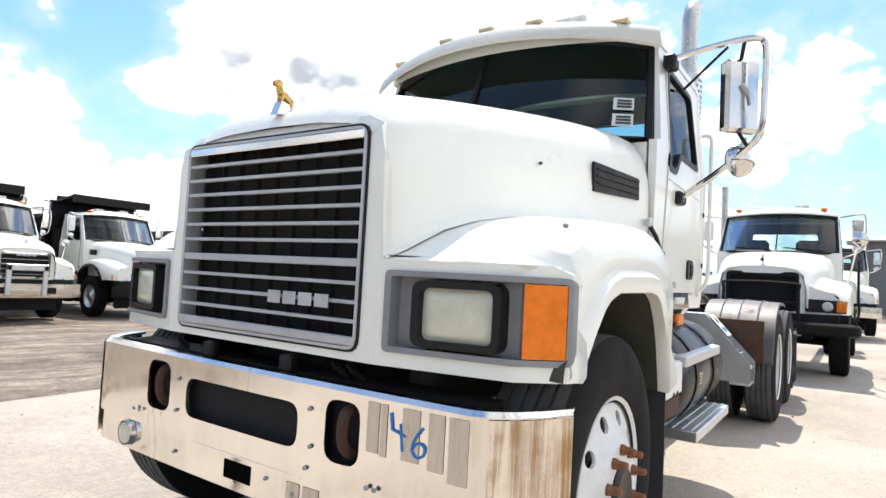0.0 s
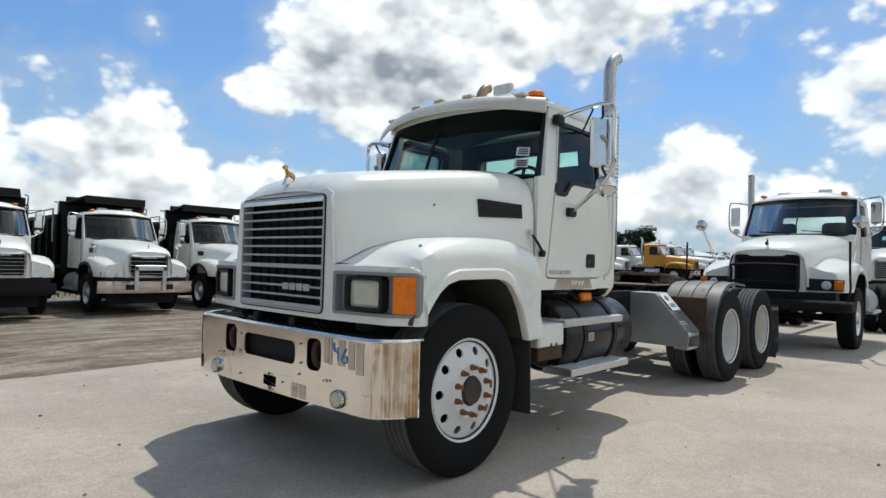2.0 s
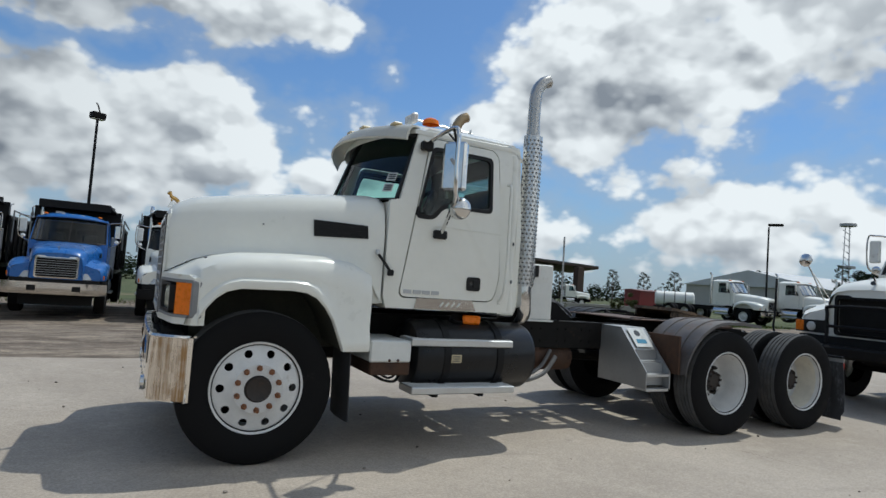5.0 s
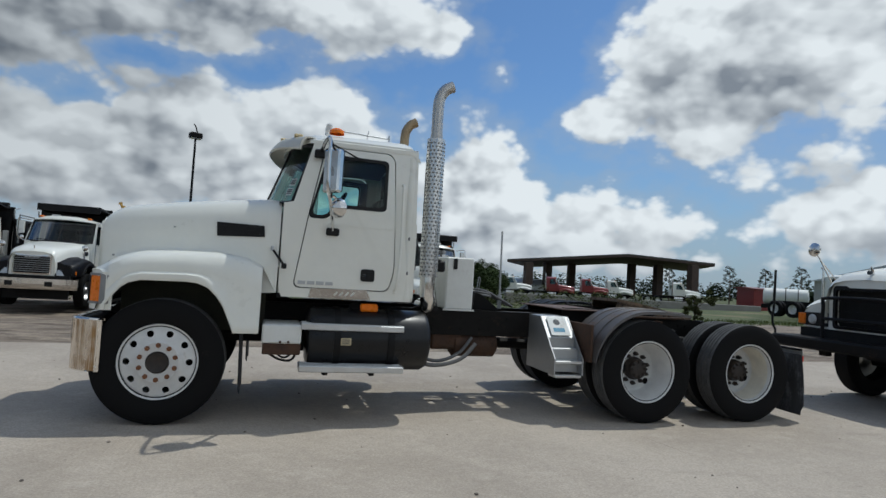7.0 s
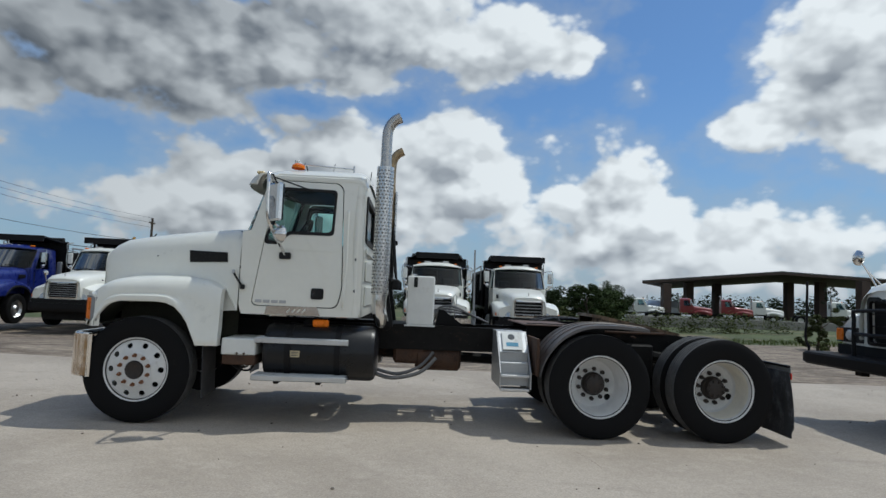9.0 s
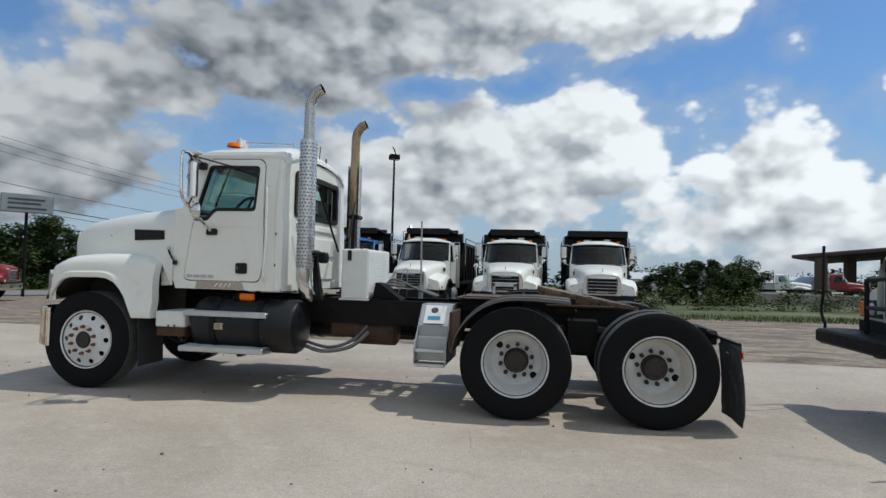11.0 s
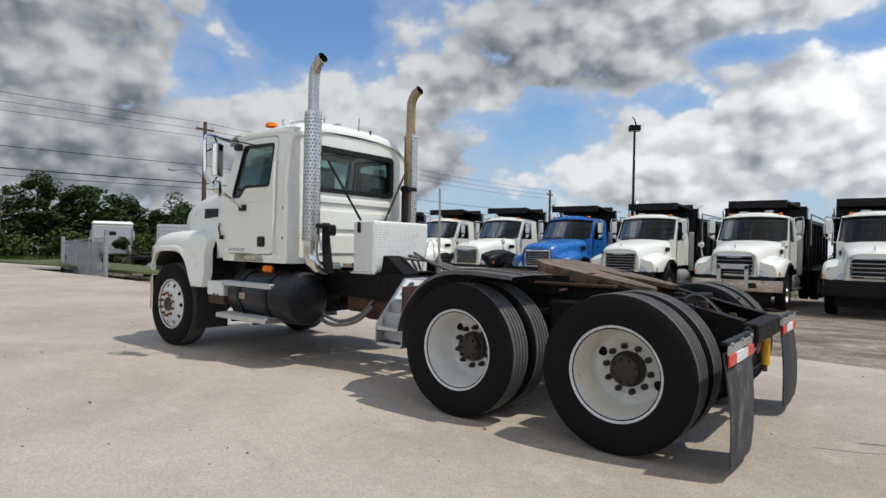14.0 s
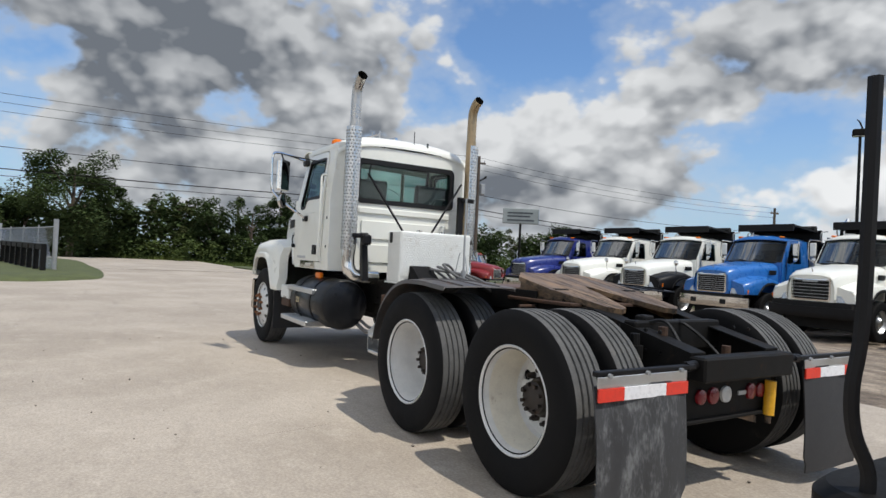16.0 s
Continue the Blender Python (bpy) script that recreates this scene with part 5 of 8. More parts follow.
def chassis(T):
    F = new("chassis_frame")
    F.parent = T
    for k in (-1, 1):
        r = Shape()
        prof = [(-0.55, 0.70), (-0.3, 0.76), (5.95, 0.76), (6.50, 0.66), (6.50, 0.86), (5.75, 1.03), (-0.3, 1.03), (-0.55, 0.92)]
        r.prism(prof, "y", k * 0.425, k * 0.435)
        for z0, z1 in ((0.76, 0.77), (1.02, 1.03)):
            r.box(-0.3, 5.75, k * 0.35, k * 0.434, z0, z1)
        r.prism([(5.75, 1.02), (6.50, 0.85), (6.50, 0.86), (5.75, 1.03)], "y", k * 0.30, k * 0.434)
        r.part("frame_rail", FRAME, F, "black greasy frame rail")
        bolts = Shape()
        for i in range(40):
            x = 2.2 + i * 0.105
            for z in (0.83, 0.95):
                if (i * 7 + int(z * 100)) % 3:
                    bolts.cyl((x, k * 0.434, z), (x, k * 0.447, z), 0.012, n=6)
        tagged(bolts.part("frame_bolts", FRAME, F), kind="stuff")
    for x in (0.6, 2.2, 3.3, 4.0, 5.25, 6.05):
        Shape().box(x - 0.05, x + 0.05, -0.425, 0.425, 0.80, 0.99, 0.01).part("cross_member", FRAME, F)
    Shape().tube([(-0.02, -0.9, 0.49), (-0.02, 0.9, 0.49)], 0.06, 10).part("front_axle", FRAME, F)
    Shape().box(-0.45, 0.9, -0.36, 0.36, 0.62, 1.30, 0.08).part("engine_block", FRAME, F)
    Shape().tube([(1.0, 0, 0.72), (4.3, 0, 0.62)], 0.06, 10).part("drive_shaft", FRAME, F)
    # invented pipes and plates between the rails split the sun flecks on the ground
    for y, z, q in ((-0.30, 0.95, 0.030), (-0.18, 0.98, 0.020), (0.20, 0.96, 0.035), (0.31, 0.90, 0.022)):
        Shape().tube(smooth_path([(2.3, y, z), (3.0, y + 0.03, z - 0.02), (3.6, y - 0.03, z + 0.01), (4.9, y + 0.02, z)]), q, 6).part("fleck_pipe", PLASTIC, F)
    for x, y0, y1, z in ((3.12, -0.42, 0.05, 0.92), (3.46, -0.15, 0.42, 0.86), (3.72, -0.42, 0.30, 0.96), (4.86, -0.42, 0.42, 0.9)):
        Shape().prism(rounded([(x - 0.07, y0), (x + 0.05, y0), (x + 0.07, y1), (x - 0.04, y1)], 0.02), "z", z - 0.03, z).part("fleck_plate", RUST, F, "rusty plate added between the rails to break up the sunlight")
    Shape().box(1.0, 2.0, -0.25, 0.25, 0.52, 0.95, 0.08).part("gearbox", FRAME, F)
    for x in (4.62, 5.905):
        Shape().tube([(x, -0.95, 0.525), (x, -0.30, 0.525), (x, -0.16, 0.525), (x, 0.16, 0.525), (x, 0.30, 0.525), (x, 0.95, 0.525)], [0.07, 0.08, 0.19, 0.19, 0.08, 0.07], 14).part("rear_axle", FRAME, F)
    for k in (-1, 1):
        Shape().tube([(4.62, k * 0.52, 0.72), (5.26, k * 0.52, 0.82), (5.905, k * 0.52, 0.72)], [0.05, 0.07, 0.05], 8).part("walking_beam", FRAME, F)
        Shape().box(5.1, 5.42, k * 0.44, k * 0.60, 0.55, 0.92, 0.02).part("spring_saddle", FRAME, F)
    # air tanks and brown tank below the frame
    Shape().tube([(2.75, -0.30, 0.66), (2.78, -0.30, 0.66), (3.24, -0.30, 0.66), (3.27, -0.30, 0.66)], [0.10, 0.14, 0.14, 0.10], 16).part("air_tank", RUST, F, "rusty brown air tank under the frame")
    Shape().tube([(2.6, 0.35, 0.64), (2.63, 0.35, 0.64), (3.3, 0.35, 0.64), (3.33, 0.35, 0.64)], [0.10, 0.13, 0.13, 0.10], 16).part("air_tank", FRAME, F)
    Shape().box(2.50, 2.86, -0.42, -0.30, 0.60, 0.90, 0.03).part("bracket", RUST, F)
    Shape().tube(smooth_path([(2.28, -0.62, 0.52), (2.50, -0.60, 0.46), (2.80, -0.55, 0.52), (2.98, -0.5, 0.68)]), 0.022, 8).tube(smooth_path([(2.28, -0.58, 0.56), (2.55, -0.56, 0.50), (2.80, -0.5, 0.58), (2.95, -0.45, 0.74)]), 0.018, 8).part("air_hose", HOSE, F, "drooping rubber hoses")

    # battery box and steps
    K = new("step_box")
    K.parent = T
    Shape().box(0.79, 1.13, -1.08, -0.55, 0.70, 0.865, 0.012).part("step_body", WHITE_OLD, K, "white box behind the front wheel")
    Shape().box(0.80, 1.13, -1.07, -0.55, 0.60, 0.70, 0.01).part("bracket", RUST, K)
    for x in (0.95, 1.02):
        Shape().cyl((x, -1.085, 0.715), (x, -1.06, 0.715), 0.012, n=8).part("bolt", RUST, K)
    for k in (-1, 1):
        for z0, name in ((0.83, "upper_step"), (0.465, "lower_step")):
            o = 1.10 if z0 > 0.6 else 1.16
            st = Shape().box(1.12, 2.06, k * (o - 0.26), k * o, z0, z0 + 0.055, 0.006).part(name, ALU, T, "aluminium running step with grooved tread")
            for i in range(5):
                y = o - 0.03 - i * 0.045
                Shape().box(1.13, 2.05, k * (y - 0.012), k * y, z0 + 0.055, z0 + 0.060).part("tread_rib", ALU, st)
        for x in (1.33, 1.75):
            Shape().box(x, x + 0.05, k * 0.85, k * 1.10, 0.43, 0.465, 0.006).part("step_bracket", BLACK, T)
    # fuel tanks with straps
    for k in (-1, 1):
        tank = Shape().tube([(1.18, k * 0.80, 0.735), (1.20, k * 0.80, 0.735), (1.24, k * 0.80, 0.735), (2.28, k * 0.80, 0.735), (2.32, k * 0.80, 0.735), (2.345, k * 0.80, 0.735)], [0.20, 0.265, 0.287, 0.287, 0.265, 0.20], 32).part("fuel_tank", mat("dirty_black_tank" if k < 0 else "black_tank", (0.008, 0.0085, 0.010), 0.32, var=0.3, scale=4, coat=0.1, dirt=(0.06, 0.05, 0.042), dirt_amount=0.12, dirt_scale=3, spec=0.3), T, "black cylindrical fuel tank")
        for x in (1.45, 1.95):
            Shape().lathe([(x - 0.03, 0.290), (x - 0.03, 0.296), (x + 0.03, 0.296), (x + 0.03, 0.290)], (0, k * 0.80, 0.735), "x", 32).part("tank_strap", BLACK, tank)
        Shape().cyl((1.62, k * 0.85, 1.0), (1.62, k * 0.88, 1.05), 0.06, n=16).part("filler_cap", BLACK, tank)
        Shape().box(1.48, 1.575, k * 1.083, k * 1.092, 0.70, 0.765, 0.002).part("label_plate", LABEL, tank, "worn yellowish label")
        for i in range(3):
            Shape().box(1.49, 1.56, k * 1.0925, k * 1.0935, 0.712 + i * 0.017, 0.719 + i * 0.017).part("printed_line", INK, tank)
    Shape().tube(smooth_path([(0.85, -0.95, 0.60), (0.95, -0.98, 0.55), (1.05, -0.97, 0.54), (1.10, -0.95, 0.60)]), 0.012, 6).tube(smooth_path([(0.9, -0.95, 0.62), (1.0, -0.98, 0.565), (1.12, -0.96, 0.66)]), 0.010, 6).part("cable", PLASTIC, T)
    # front mud flaps
    for k in (-1, 1):
        Shape().sheet(lambda u, v: (0.62 + 0.05 * u * 0 + 0.06 * (v - 0.2) * (0.5 - 0.2) - 0.02 * math.sin(u * 3), k * (1.12 - 0.42 * u), 0.82 - 0.55 * v), spread(0, 1, 6), spread(0, 1, 6), (0.008, 0, 0)).part("front_mud_flap", FLAP_CLEAN, T, "black rubber mud flap behind the front wheel")

    # diamond-plate tool box
    X = new("tool_box")
    X.parent = T
    Shape().box(2.63, 2.935, -0.45, 0.45, 1.035, 1.59, 0.012).part("box_body", WHITE_OLD, X, "white upright toolbox")
    Shape().box(2.61, 2.955, -0.46, 0.46, 1.02, 1.036).part("base_plate", WHITE_OLD, X)
    Shape().prism(rect(2.70, 2.742, 1.46, 1.575, 0.01), "y", -0.462, -0.448).part("latch", PLASTIC, X, "black paddle latch")
    Shape().box(2.935, 2.940, -0.43, 0.43, 1.10, 1.57, 0.002).part("rear_panel", WHITE_OLD, X)
    lugs = Shape()
    for j in range(17):
        for i in range(26):
            y, z, q = -0.412 + i * 0.033 + (0.0165 if j % 2 else 0), 1.13 + j * 0.026, 0.0105
            lean = 0.5 if (i + j) % 2 else -0.5
            lugs.add([(2.940, y - q, z - q * lean), (2.940, y - q * 0.2, z - q * 0.5), (2.940, y + q, z + q * lean), (2.940, y + q * 0.2, z + q * 0.5), (2.9465, y, z)], [(0, 1, 4), (1, 2, 4), (2, 3, 4), (3, 0, 4)])
    tagged(lugs.part("diamond_tread", WHITE_OLD, X, "", 0, fix=False), kind="stuff")
    for y in (-0.10, 0.20):
        Shape().lathe([(1.59, 0.035), (1.615, 0.035), (1.62, 0.02), (1.62, 0)], (2.70, y, 0), "z", 14).part("cap", CHROME, X)
    # air lines, rubber wedge and pogo stick
    A = new("air_lines")
    A.parent = T
    for i in range(3):
        Shape().tube(smooth_path([(2.96, 0.30 - i * 0.06, 1.06), (3.02, 0.15 - i * 0.1, 1.22 - i * 0.02), (3.18, -0.05 - i * 0.06, 1.25 - i * 0.03), (3.42, -0.05 + i * 0.08, 1.15), (3.62, 0.08 + i * 0.08, 1.07)]), 0.014, 8).part("coiled_hose", HOSE, A, "looped grey air hose")
    Shape().prism([(2.97, 1.04), (3.30, 1.035), (3.18, 1.12), (3.06, 1.21), (3.0, 1.22)], "y", -0.36, -0.12).part("rubber_wedge", RUBBER, A, "black rubber wedge")
    Shape().tube([(3.44, 0.04, 1.04), (3.44, 0.04, 1.2)], 0.028, 8).part("spring_base", ALU_DULL, A)
    Shape().tube([(3.44, 0.04, 1.18), (3.43, 0.04, 1.95)], 0.011, 6).part("pogo_stick", ALU_DULL, A, "upright hose tender rod")
    Shape().tube([(3.15, 0.1, 1.06), (3.20, 0.14, 1.38), (3.22, 0.17, 1.40), (3.24, 0.18, 1.36), (3.22, 0.26, 1.05)], 0.005, 5).part("wire_loop", ALU_DULL, A)
    Shape().box(2.45, 3.06, -0.42, 0.42, 1.03, 1.038).part("deck_plate", FRAME, T, "dark deck plate between the rails")


def rear_end(T):
    # fenders over the first rear axle
    cx, cz, r = 4.62, 0.525, 0.62
    for k in (-1, 1):
        Q = new("quarter_fender")
        Q.parent = T
        pts = [(cx + r * math.cos(q), cz + r * math.sin(q)) for q in spread(math.radians(172), math.radians(92), 14)] + [(4.8, 1.147), (5.12, 1.125)]
        mt = mat("scuffed_grey_fender", (0.11, 0.10, 0.095), 0.5, 0.3, var=0.25, scale=5, bump=0.001, bscale=60, dirt=(0.14, 0.08, 0.05), dirt_amount=0.35, dirt_scale=4) if k < 0 else BLACK
        sh = Shape().loft([[(x, k * 1.225, z - 0.03), (x, k * 1.22, z), (x, k * 0.9, z + 0.008), (x, k * 0.60, z), (x, k * 0.60, z - 0.03), (x + 0.004, k * 0.61, z - 0.006), (x + 0.004, k * 0.9, z + 0.0), (x + 0.004, k * 1.215, z - 0.008)] for x, z in pts], True, True)
        f = sh.part("fender_skin", mt, Q, "scuffed dark metal quarter fender", 40)
        for y in (0.75, 0.91, 1.07):
            Shape().tube([(x, k * y, z + 0.008) for x, z in pts], 0.007, 5).part("fender_rib", mt, f)
        Shape().box(3.98, 4.01, k * 0.60, k * 1.15, 0.60, 0.98, 0.004).part("front_plate", RUST, Q, "rusty brown plate")
        Shape().tube([(4.62, k * 0.45, 1.05), (4.62, k * 0.62, 1.13)], 0.025, 8).part("fender_bracket", FRAME, Q)
    # aluminium ladder box
    L = new("ladder_box")
    L.parent = T
    Shape().prism([(-0.42, 0.46), (-0.42, 1.02), (-0.72, 1.02), (-1.09, 0.62), (-1.09, 0.455)], "x", 3.62, 3.632).part("front_plate", ALU_DULL, L, "flat grey aluminium end plate")
    Shape().prism([(-0.42, 0.46), (-0.42, 1.02), (-0.72, 1.02), (-1.09, 0.62), (-1.09, 0.455)], "x", 3.93, 3.945).part("rear_plate", ALU_DULL, L, "flat grey aluminium end plate")
    Shape().box(3.62, 3.945, -0.72, -0.42, 1.005, 1.022, 0.004).part("top_plate", ALU_DULL, L)
    Shape().prism([(-0.715, 1.022), (-0.905, 0.815), (-0.89, 0.80), (-0.70, 1.007)], "x", 3.634, 3.928).part("hatch", ALU, L, "sloping bright hatch panel")
    st = Matrix.Translation((3.78, -0.815, 0.920)) @ pose(0, 0, 0, 47.5, 0, 0)
    h = Shape().box(-0.11, 0.11, -0.12, 0.12, 0.006, 0.012, 0.003).move(st).part("decal_panel", WHITE_OLD, L, "white panel with small decals")
    Shape().lathe([(0.0125, 0.038), (0.014, 0.038), (0.014, 0.0)], (-0.01, 0.05, 0), "z", 12).move(st).part("decal_mark", INK, h)
    Shape().box(-0.07, 0.06, -0.075, -0.025, 0.0125, 0.014).move(st).part("decal_mark", STICKER_BLUE, h)
    for y0, z0 in ((-0.97, 0.715), (-1.09, 0.60), (-1.09, 0.46)):
        Shape().box(3.634, 3.928, y0, y0 + 0.16, z0 - 0.03, z0, 0.005).part("ladder_tread", ALU, L, "serrated aluminium tread")
    Shape().box(3.634, 3.928, -0.915, -0.90, 0.70, 0.81).part("riser", ALU_DULL, L)
    Shape().box(3.634, 3.928, -1.0, -0.985, 0.48, 0.70).part("riser", ALU_DULL, L)
    # frame skirts and fifth wheel
    for k in (-1, 1):
        Shape().box(4.0, 5.2, k * 0.445, k * 0.462, 0.95, 1.11, 0.004).part("slide_rail", FRAME, T)
    Shape().box(3.95, 4.55, -0.58, 0.58, 1.085, 1.10, 0.004).part("deck_step", mat("rusty_deck", (0.10, 0.06, 0.045), 0.7, var=0.4, scale=8, dirt=(0.03, 0.025, 0.02), dirt_amount=0.3), T, "rusty deck plate ahead of the fifth wheel")
    W = new("fifth_wheel")
    W.parent = T
    tilt = Matrix.Translation((5.25, 0, 1.135)) @ pose(0, 0, 0, 0, 10.5, 0)
    for k in (1, -1):
        a = [(-0.46, 0.0), (-0.46, 0.30), (-0.30, 0.44), (0.10, 0.46), (0.56, 0.36), (0.62, 0.28), (0.58, 0.20), (0.18, 0.06), (0.06, 0.045), (-0.02, 0.0)]
        Shape().prism([(u, k * w) for u, w in a], "z", -0.018, 0.018).move(tilt).part("top_plate", GREASE, W, "greasy brown fifth-wheel plate with a V slot", 25)
        Shape().prism([(u, k * w) for u, w in ((-0.44, 0.28), (-0.29, 0.42), (0.10, 0.44), (0.55, 0.345), (0.55, 0.33), (0.10, 0.42), (-0.28, 0.40), (-0.43, 0.27))], "z", -0.09, -0.018).move(tilt).part("skirt", GREASE, W)
        Shape().prism([(4.98, 1.03), (5.50, 1.03), (5.36, 1.14), (5.14, 1.14)], "y", k * 0.30, k * 0.42).part("saddle", FRAME, W)
    Shape().box(4.9, 5.6, -0.5, 0.5, 1.03, 1.055, 0.005).part("base_plate", RUST, W)
    Shape().tube([(5.2, -0.48, 1.0), (5.2, -0.62, 1.0)], 0.012, 6).part("release_handle", RUST, W)
    # tail: tapered end, box cross member, lights
    E = new("tail_section")
    E.parent = T
    Shape().box(6.49, 6.60, -0.44, 0.44, 0.705, 0.845, 0.012).part("end_member", FRAME, E, "black end cross member, scuffed")
    Shape().box(6.46, 6.475, -0.42, 0.42, 0.47, 0.705, 0.004).part("lamp_panel", FRAME, E, "black tail lamp panel")
    Shape().box(6.44, 6.50, -0.44, 0.36, 0.455, 0.475, 0.004).part("lamp_panel_foot", FRAME, E)
    for y, m, r_ in ((-0.30, REDLENS, 0.045), (-0.185, REDLENS, 0.05), (-0.065, CLEARLENS, 0.05), (0.19, REDLENS, 0.05), (0.29, REDLENS, 0.045)):
        Shape().lathe([(6.475, r_), (6.49, r_ * 0.95), (6.497, r_ * 0.6), (6.499, 0)], (0, y, 0.60), "x", 18).part("tail_lamp", m, E, "round red tail lamp" if m is REDLENS else "round clear reversing lamp")
    Shape().box(6.476, 6.484, 0.06, 0.14, 0.585, 0.61).part("plate_lamp", ALU_DULL, E)
    Shape().tube([(6.515, 0.345, 0.66), (6.515, 0.33, 0.45)], 0.034, 12).part("shock_absorber", SHOCK, E, "bright yellow shock absorber")
    Shape().tube([(6.515, 0.33, 0.45), (6.515, 0.325, 0.40)], 0.018, 8).part("shock_eye", GREASE, E)
    Shape().prism([(0.02, 0.46), (0.33, 0.38), (0.33, 0.42), (0.15, 0.50)], "x", 6.38, 6.44).part("bracket", GREASE, E)
    Shape().box(5.98, 6.06, -0.30, -0.20, 0.96, 1.02, 0.01).part("valve", FRAME, E)
    for i, (x, y, z) in enumerate(((6.18, -0.52, 0.86), (6.22, -0.32, 0.90), (6.3, 0.2, 0.78))):
        Shape().tube([(x, y, z - 0.08), (x, y, z), (x, y, z), (x, y, z + 0.07)], [0.05, 0.05, 0.03, 0.028], 10).part("brake_chamber", RUST if i else FRAME, E)
    Shape().tube(smooth_path([(6.0, -0.38, 0.92), (6.15, -0.25, 1.0), (6.3, -0.28, 0.9), (6.45, -0.36, 0.76)]), 0.012, 6).tube(smooth_path([(5.9, 0.1, 0.9), (6.1, 0.0, 0.98), (6.25, 0.1, 0.85), (6.42, 0.15, 0.66)]), 0.012, 6).part("air_line", PLASTIC, E)
    for k in (-1, 1):
        M = new("mud_flap")
        M.parent = T
        Shape().box(6.55, 6.585, k * 0.50, k * 1.245, 0.79, 0.815, 0.004).part("hanger", BLACK, M)
        Shape().tube([(6.53, k * 0.42, 0.80), (6.56, k * 0.56, 0.80)], 0.028, 10).part("hanger_socket", BLACK, M)
        Shape().box(6.586, 6.592, k * 0.585, k * 1.245, 0.735, 0.79, 0.002).part("clamp_strip", ALU, M, "bolted aluminium clamp strip")
        for y in (0.64, 0.90, 1.17):
            Shape().cyl((6.59, k * y, 0.795), (6.606, k * y, 0.795), 0.012, n=8).part("bolt", ALU_DULL, M)
        Shape().sheet(lambda u, v: (6.582 + 0.05 * math.sin(v * 2.2) * (0.6 + 0.4 * u) + 0.012 * math.sin(u * 5), k * (0.585 + 0.665 * u + (0.0 if v < 0.9 else (0.03 if u < 0.1 else (-0.03 if u > 0.9 else 0)))), 0.745 - 0.67 * v), spread(0, 1, 12), spread(0, 1, 14), (-0.009, 0, 0)).part("flap", FLAP if k < 0 else FLAP_CLEAN, M, "black rubber mud flap with dusty smears" if k < 0 else "black rubber mud flap", 60)
        for a, c, m in ((0.585, 0.76, TAPE_RED), (0.76, 1.07, TAPE_WHITE), (1.07, 1.245, TAPE_RED)):
            Shape().box(6.592, 6.602, k * (a + 0.001), k * (c - 0.001), 0.672, 0.735).part("reflective_strip", m, M, "red and white reflective strip")

